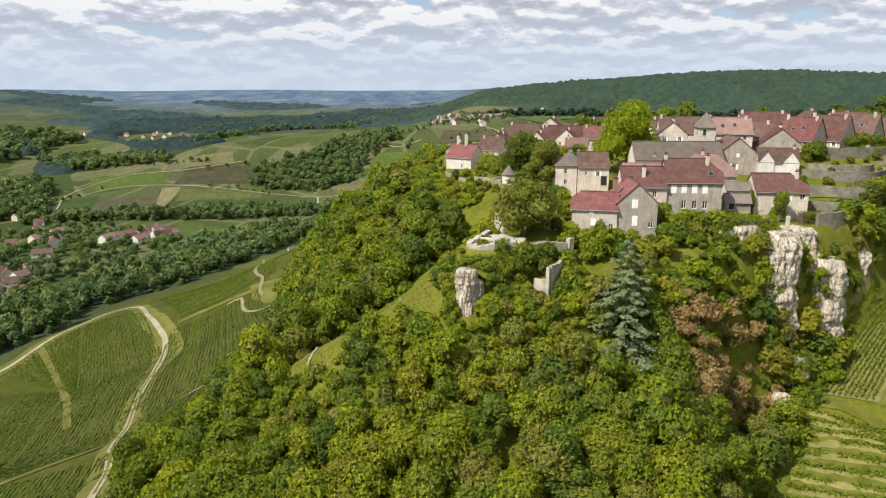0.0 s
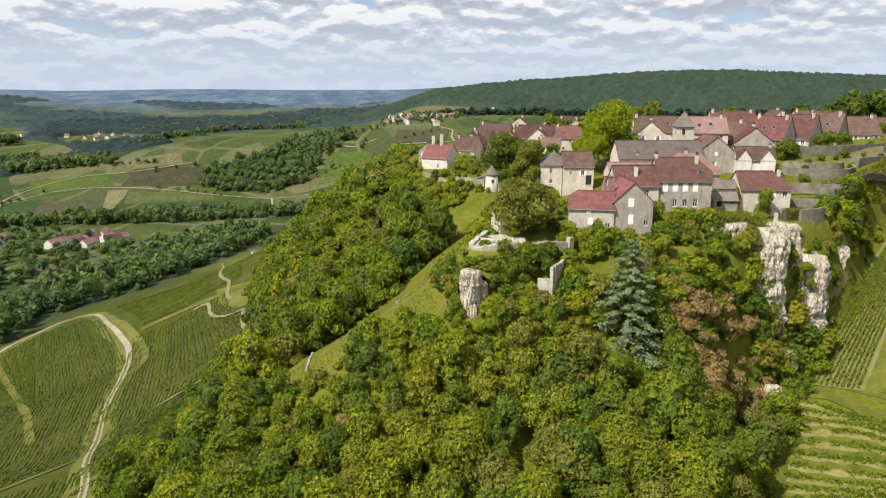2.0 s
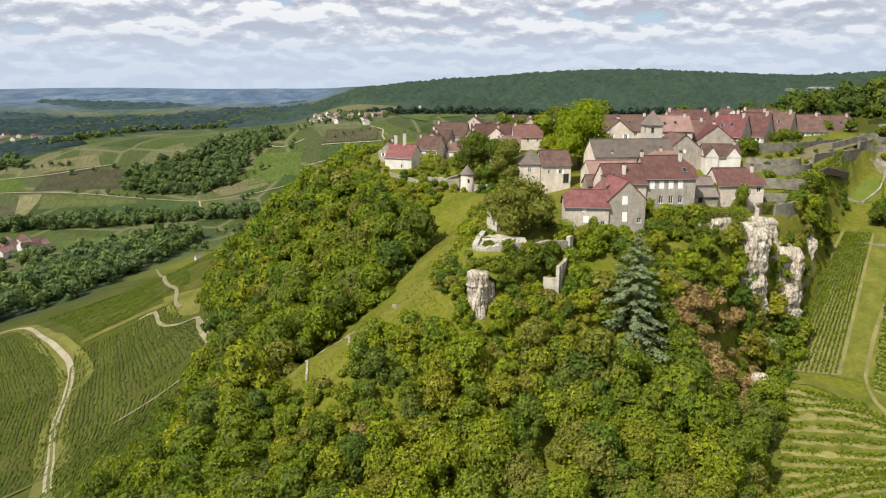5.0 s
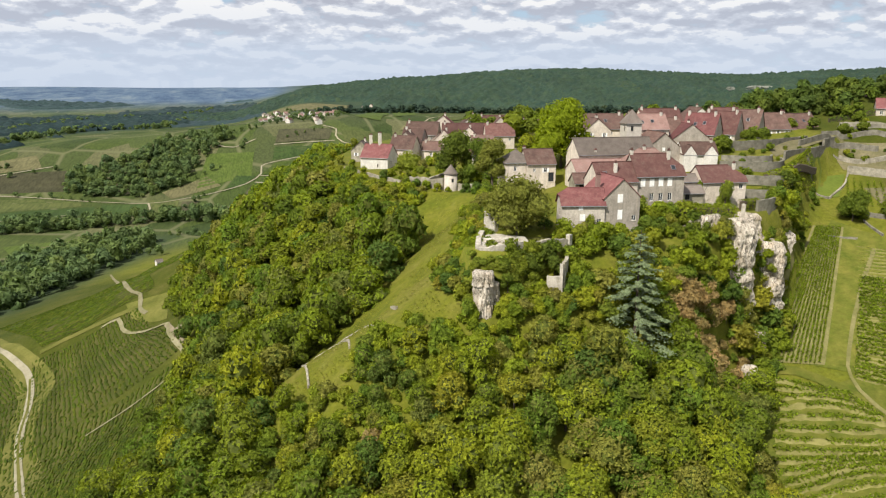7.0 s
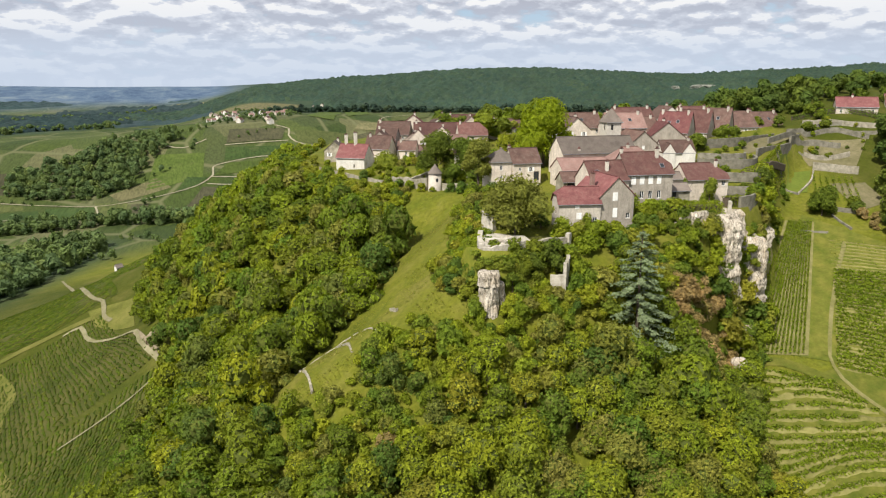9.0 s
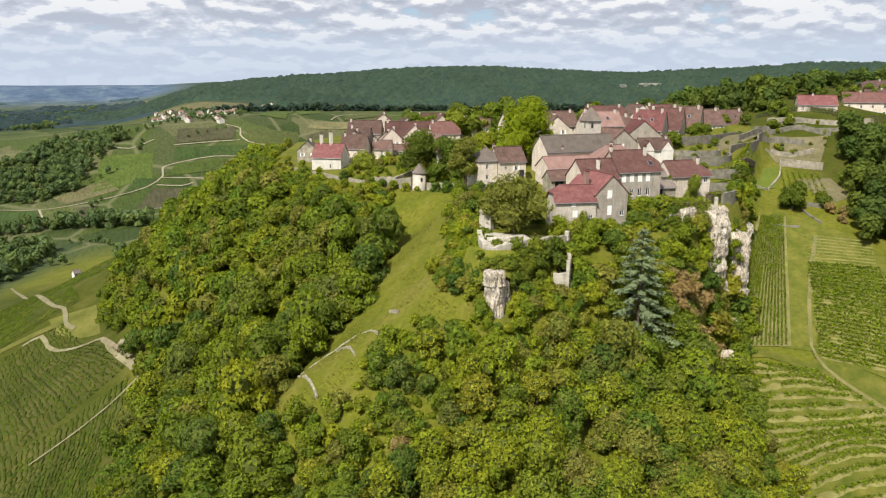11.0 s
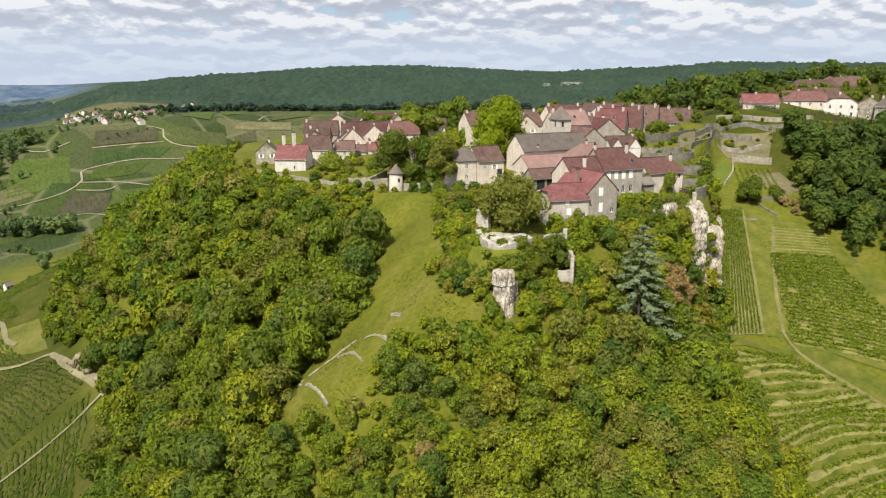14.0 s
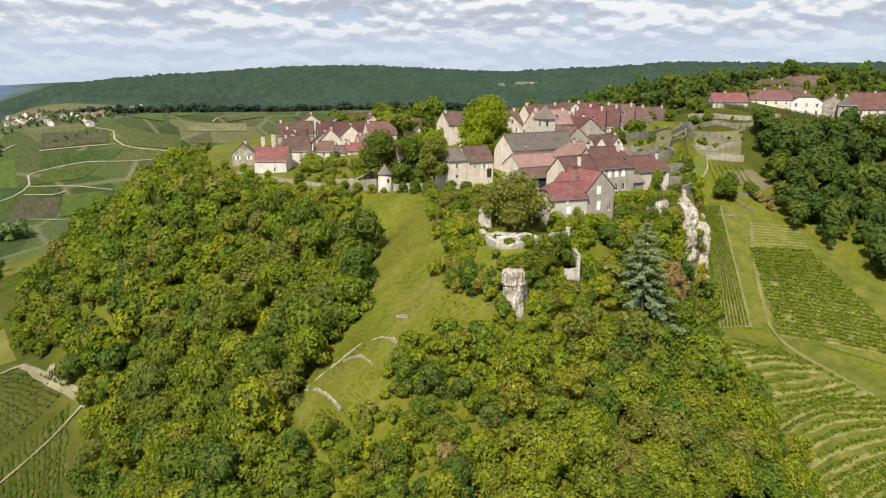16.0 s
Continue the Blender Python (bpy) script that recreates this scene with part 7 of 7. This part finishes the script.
band("grass_strip", [(-124, 300), (-117, 270), (-111, 238), (-96, 190), (-80, 146)], 0.8, verge_grass, "grass growing between the wheel tracks", 0.40, ragged=0.4)
band("vine_track", [(-167, 373), (-140, 334), (-116, 296), (-112, 262)], 3.0, verge_grass, "dry grass side track", 0.28, ragged=0.3)
band("grass_track", [(-196, 326), (-170, 292), (-150, 262), (-134, 232)], 2.8, verge_grass, "dry grass track between vines", 0.3, ragged=0.2)
band("grass_track", [(-130, 180), (-108, 192), (-96, 200)], 3.0, verge_grass, "dry grass track to the road", 0.3)
band("grass_track", [(-124, 316), (-110, 318), (-92, 314), (-76, 310)], 2.6, verge_grass, "dry grass strip between plots", 0.3)
band("farm_track", [(-130, 500), (-112, 430), (-98, 364), (-90, 331), (-84, 320), (-83, 310), (-80, 304)], 1.6, track_worn, "worn bare track into the meadow", 0.5, ragged=0.5)
band("farm_track", [(-99, 312), (-92, 311), (-89, 302), (-85, 295), (-79, 289), (-74, 283), (-69, 276), (-66, 258), (-62, 244), (-58, 230), (-57, 225)], 1.4, track_worn, "worn bare track under the wood", 0.5, ragged=0.5)
band("bare_earth", [(-69, 275), (-65, 257), (-60.5, 242), (-56.5, 231), (-56, 227)], 1.6, soil, "bare earth under the wood's edge", 0.34, ragged=0.5)
band("farm_track", [(-56, 227), (-61, 226), (-66, 224), (-74, 223), (-87, 220)], 0.9, track_worn, "narrow worn path down the vines", 0.5, ragged=0.5)
sheet("meadow", [(-90, 319), (-72, 311), (-70, 286), (-86, 306)], verge_grass, "dry meadow at the track's bend", lift=0.2)
VALLEY_TRACKS = [[(-440, 740), (-456, 778), (-458, 832), (-423, 905), (-330, 909), (-214, 876), (-151, 848), (-99, 856), (-76, 863), (-45, 877), (-27, 902), (-26, 925), (-10, 932), (33, 934), (82, 914), (150, 900)],
                 [(-151, 848), (-138, 775)], [(-339, 730), (-352, 767), (-308, 788), (-226, 815)], [(-435, 789), (-467, 882), (-435, 959), (-351, 970), (-279, 994)],
                 [(-35, 878), (-9, 863), (3, 867)], [(-29, 897), (12, 876), (45, 844)], [(64, 1043), (79, 1019), (75, 992), (81, 964), (102, 942), (139, 921)], [(-8, 989), (35, 981), (72, 973)],
                 [(-59, 790), (-31, 787), (-13, 760), (15, 749)], [(213, 1050), (239, 1092), (287, 1115)], [(-90, 1026), (-60, 1000), (-30, 1020)]]
for line in VALLEY_TRACKS:
    band("farm_track", line, 2.1, track_stone, "pale farm track through the fields", 0.9, step=12, ragged=0.15)

# ---- valley woods and trees ----
def far_stand(name, label, area, step, size, seed, mat=None, tall=(0.7, 1.0)):
    return stand(name, label, scatter(area, step, seed), FAR_CROWNS, mat or leaf_valley_haze, size, seed + 1, tall)


# The hill wood's haze is put into its leaf colour as blue.
leaf_far_haze = foliage("hazed_hill_leaves", [(0.0095, 0.020, 0.0155), (0.020, 0.033, 0.020), (0.013, 0.026, 0.020), (0.027, 0.039, 0.018)], False, 0.05, 0.4, grain=0.22, depth=0.55, broad=0.45)
# Bluer again: painted haze for the ridges farther off.
leaf_ridge_haze = foliage("hazed_ridge_leaves", [(0.008, 0.018, 0.022), (0.017, 0.030, 0.029), (0.011, 0.024, 0.027), (0.024, 0.037, 0.027)], False, 0.05, 0.3, grain=0.15, depth=0.4, broad=0.45)


# Leaf colour of the farthest woods, with the air's haze blue in it.
leaf_haze = foliage("hazed_distant_leaves", [(0.010, 0.022, 0.027), (0.020, 0.034, 0.034), (0.014, 0.027, 0.032)], False, 0.05, 0.3, grain=0.12, depth=0.4, broad=0.4)


def canopy(name, label, area, step, seed, dome=11.0, patch=None, material=None, wide=210):
    """A far wood's roof of crowns, each a rounded dome of its own height."""
    xs, ys = [p[0] for p in area], [p[1] for p in area]
    gx, gy = np.meshgrid(np.arange(min(xs), max(xs), step), np.arange(min(ys), max(ys), step))
    r = np.random.default_rng(seed)
    gx, gy = gx + r.uniform(-0.3, 0.3, gx.shape) * step, gy + r.uniform(-0.3, 0.3, gx.shape) * step
    away = -edge_distance(gx, gy, area) - 14 * rolling(gx, gy, 45, seed)
    if patch:
        away = np.minimum(away, 75 * (rolling(gx, gy, wide, 3.0) + 0.25 * rolling(gx, gy, 60, 1.0) - patch))
    away = np.minimum(away, np.hypot(gx + 535, gy - 1385) - 75)
    inside = away > 0
    jx, jy, jh = r.uniform(0, 1, (64, 64)), r.uniform(0, 1, (64, 64)), r.uniform(0, 1, (64, 64))
    ci, cj = np.floor(gx / dome).astype(int), np.floor(gy / dome).astype(int)
    best, tint = np.full(gx.shape, -1e9), np.zeros(gx.shape)
    for di in (-1, 0, 1):
        for dj in (-1, 0, 1):
            a, b = (ci + di) % 64, (cj + dj) % 64
            d = np.hypot(gx - (ci + di + jx[a, b]) * dome, gy - (cj + dj + jy[a, b]) * dome)
            top = 6 + 8 * jh[a, b] + 3.5 * rolling(gx, gy, 38, 2.0) - 0.16 * d * d
            tint, best = np.where(top > best, 0.6 * jh[b, a] + 0.2 + 0.2 * rolling(gx, gy, 70, 5.0), tint), np.maximum(best, top)
    best = np.maximum(best, 4.5)
    gz = height(gx, gy) + np.maximum((best + r.normal(scale=0.35, size=best.shape)) * smooth(-4, 26, away), 0.5) - 16 * (1 - smooth(0, 16, away))
    ny, nx = gx.shape
    i = np.arange(nx * ny).reshape(ny, nx)
    quads = np.stack([i[:-1, :-1], i[:-1, 1:], i[1:, 1:], i[1:, :-1]], -1)
    keep = inside[:-1, :-1] & inside[:-1, 1:] & inside[1:, 1:] & inside[1:, :-1]
    quads, t = quads[keep], tint[:-1, :-1][keep]
    used = np.unique(quads)
    back = np.full(nx * ny, -1)
    back[used] = np.arange(len(used))
    v = np.stack([gx, gy, gz], -1).reshape(-1, 3)[used]
    return tagged(raw_part(name, v, back[quads].tolist(), material or leaf_far_haze, smoothed=True, tint=t), label, "trees", kind="stuff")


far_stand("valley_wood", "dark wood at the valley's side", [(-620, 960), (-520, 945), (-450, 800), (-455, 700), (-620, 690)], 12, 2.3, 70)
far_stand("valley_wood", "wood on the low ridge of the valley", [(-560, 1060), (-383, 995), (-384, 1025), (-580, 1200), (-660, 1140)], 12, 2.3, 72)
far_stand("valley_wood", "wood beyond the fields", [(-860, 1380), (-650, 1300), (-690, 1120), (-900, 1130)], 15, 2.8, 74)
canopy("valley_wood", "long wooded ridge across the valley", [(-680, 1340), (-416, 1490), (-190, 1690), (-60, 2150), (-300, 2250), (-560, 2100), (-840, 1800)], 8.0, 76, material=leaf_ridge_haze)
canopy("valley_wood", "broken woods between the valley's meadows", [(-1000, 1050), (-560, 1040), (-390, 1150), (-300, 1330), (-416, 1470), (-680, 1340), (-1000, 1500)], 6.0, 77, 12.0, -0.1, leaf_ridge_haze, 70)
far_stand("hamlet_trees", "trees round the valley hamlet", [(-420, 640), (-330, 690), (-215, 600), (-240, 560), (-290, 450), (-420, 460)], 12.5, 1.4, 78)
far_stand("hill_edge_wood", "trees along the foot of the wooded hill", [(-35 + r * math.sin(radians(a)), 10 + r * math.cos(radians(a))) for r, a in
          [(1330, 5), (1300, 14), (1270, 26), (1280, 40), (1260, 55), (1300, 68), (1345, 68), (1310, 55), (1330, 40), (1320, 26), (1350, 14), (1380, 5)]], 11, 1.9, 79, leaf_far_haze, (0.55, 0.95))
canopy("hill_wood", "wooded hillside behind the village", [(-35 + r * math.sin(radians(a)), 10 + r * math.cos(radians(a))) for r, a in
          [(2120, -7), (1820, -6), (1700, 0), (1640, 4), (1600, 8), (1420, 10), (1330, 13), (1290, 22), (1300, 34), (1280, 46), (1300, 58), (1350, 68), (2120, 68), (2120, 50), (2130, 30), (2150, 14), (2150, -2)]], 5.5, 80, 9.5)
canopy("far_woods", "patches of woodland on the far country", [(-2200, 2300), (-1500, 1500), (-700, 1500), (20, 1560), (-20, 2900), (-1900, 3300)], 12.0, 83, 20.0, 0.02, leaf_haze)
HEDGES = [[(-440, 760), (-452, 830), (-430, 900)], [(-300, 905), (-240, 890), (-210, 872)], [(-260, 985), (-330, 960)], [(-120, 900), (-60, 960), (-40, 1030)], [(-350, 770), (-300, 800)],
          [(-150, 690), (-90, 640), (-70, 560)], [(-210, 620), (-150, 600), (-110, 560)], [(-60, 1060), (20, 1100), (90, 1120)], [(-20, 1180), (60, 1160)], [(-330, 1000), (-420, 1010)],
          [(10, 1010), (60, 1030)], [(-110, 800), (-90, 860)], [(-95, 470), (-75, 520), (-80, 580)]]
TREE_BELTS = [[(-450, 1296), (-411, 1334), (-388, 1458), (-341, 1620), (-231, 1627), (-197, 1895)],
              [(-520, 1519), (-485, 1681), (-442, 1889), (-381, 2055), (-285, 2082), (-156, 2450)]]
r9 = np.random.default_rng(181)
for k, line in enumerate(TREE_BELTS):
    spots = np.repeat(glide(line, 13), 3, axis=0)
    spots = spots + r9.normal(scale=(9, 16), size=spots.shape)
    stand("hedge_wood", "ragged belt of trees between the valley fields", (spots[:, 0], spots[:, 1]), FAR_CROWNS, leaf_valley_haze, 1.7, 182 + k, (0.7, 1.0))
far_stand("village_trees", "trees between the houses of the far village", [(-30, 1600), (140, 1440), (110, 1120), (60, 1060), (0, 1090), (10, 1300)], 20, 0.95, 68)
r8 = np.random.default_rng(81)
spots = np.vstack([glide(h, 11)[r8.uniform(0, 1, len(glide(h, 11))) < 0.7] + r8.normal(scale=3.0, size=(1, 2)) for h in HEDGES])
stand("field_trees", "hedges and single trees among the fields", (spots[:, 0], spots[:, 1]), FAR_CROWNS, leaf_valley_haze, 0.95, 82)


# ---- valley houses ----
def far_house(x, y, turn, w, d, tall, roof, wall, label, group):
    c, s = math.cos(turn), math.sin(turn)
    p0, p1 = (x - w / 2 * c, y - w / 2 * s), (x + w / 2 * c, y + w / 2 * s)
    g = at(x, y)
    n = max(2, int(w / 3.5))
    return house(label, p0, p1, d, g + tall, g + tall + d * 0.42, roof, wall, group=group, openings=row_of("f", w / (2 * n), w / n, n, -2.0, 1.0, 1.3, "window"))


HAMLET = [(-298, 472), (-297, 487), (-312, 500), (-320, 551), (-356, 612), (-342, 623), (-276, 618), (-263, 610), (-266, 642), (-416, 710), (-436, 725), (-264, 659), (-368, 590), (-273, 443),
          (-287, 447), (-252, 626), (-283, 634), (-330, 598), (-310, 462), (-325, 480), (-345, 500), (-300, 455), (-352, 640), (-378, 660), (-400, 690), (-257, 636), (-270, 628), (-285, 622), (-245, 640), (-274, 652), (-258, 650), (-292, 612), (-330, 470), (-318, 492), (-305, 515), (-334, 520)]
for k, (x, y) in enumerate(HAMLET):
    far_house(x, y, 0.4 + 0.9 * (k % 3), 9 + 2 * (k % 4), 7 + (k % 3), 4.2 + (k % 2), (tile_brown, tile_pink, tile_plum)[k % 3], (render_cream, render_white)[k % 2],
              "cream valley house with a tiled roof" if k % 2 == 0 else "white valley house with a tiled roof", "valley hamlet")
FAR_VILLAGE = [(-17, 1450), (7, 1430), (24, 1260), (44, 1200), (64, 1180), (85, 1262), (94, 1210), (30, 1330), (55, 1290), (110, 1300), (75, 1340), (5, 1340), (-10, 1370), (221, 1512), (191, 1476), (253, 1550), (235, 1500),
               (1, 1535), (14, 1525), (19, 1390), (14, 1148), (19, 1106), (22, 1090), (56, 1317), (74, 1231), (60, 1079), (62, 1062), (86, 1207), (20, 1522), (-5, 1602), (31, 1450), (212, 1504), (228, 1516), (235, 1489), (3, 1461), (33, 1327)]
for k, (x, y) in enumerate(FAR_VILLAGE):
    far_house(x, y, 0.2 + 0.8 * (k % 3), 8 + 2 * (k % 3), 7, 3.8, (tile_pink, tile_brown, tile_grey)[k % 3], (render_white, render_cream)[k % 2],
              "distant pale house with a tiled roof", "far village")
for k, (x, y) in enumerate([(-556, 1381), (-567, 1440), (-534, 1415), (-510, 1402), (-489, 1372), (-562, 1357), (-608, 1377), (-537, 1340), (-526, 1365), (-501, 1385), (-688, 1390), (-670, 1375)]):
    far_house(x, y, 0.1 + 0.8 * (k % 3), 8 + 2 * (k % 3), 7, 3.6, (tile_pink, tile_brown)[k % 2], (render_white, render_cream)[k % 2], "distant pale farm between woods", "ridge hamlet")
far_house(-83, 380, 0.5, 3.2, 2.6, 2.0, tile_grey, render_white, "small white hut among the vines", "")

# ---- bushes round the rock stack ----
for x, y, s in [(1.7, 124.6, 0.9), (0.9, 126.4, 1.1), (0.4, 128.8, 1.2), (-0.4, 131.2, 1.3), (0.9, 133.4, 1.2), (-0.6, 135.6, 1.3), (1.2, 138.0, 1.4), (-1.4, 133.2, 1.0), (1.5, 141.2, 1.4), (0.4, 144.2, 1.3),
                (2.2, 122.4, 0.8), (7.2, 122.0, 1.2), (9.2, 121.4, 1.4), (11.4, 121.8, 1.4), (13.4, 121.6, 1.5), (7.6, 120.2, 1.3), (15.6, 121.4, 1.4)]:
    shrub("rambling green shrub beside the limestone stack", x, y, s, SHRUB_MESHES, group="rock shrubs")

# ---- bushes at the cliff's foot ----
for x, y, s in [(62.5, 133.4, 2.2), (65.5, 132.6, 2.4), (68.6, 132.9, 2.2), (71.5, 134.8, 2.0), (74.6, 138.2, 2.3), (77.4, 138.0, 2.6), (80.4, 138.4, 2.4), (83.2, 139.6, 2.1), (79.0, 136.2, 2.0), (76.0, 136.0, 2.0)]:
    shrub("dense green shrub at the foot of the limestone cliff", x, y, s, SHRUB_MESHES, group="cliff foot shrubs")
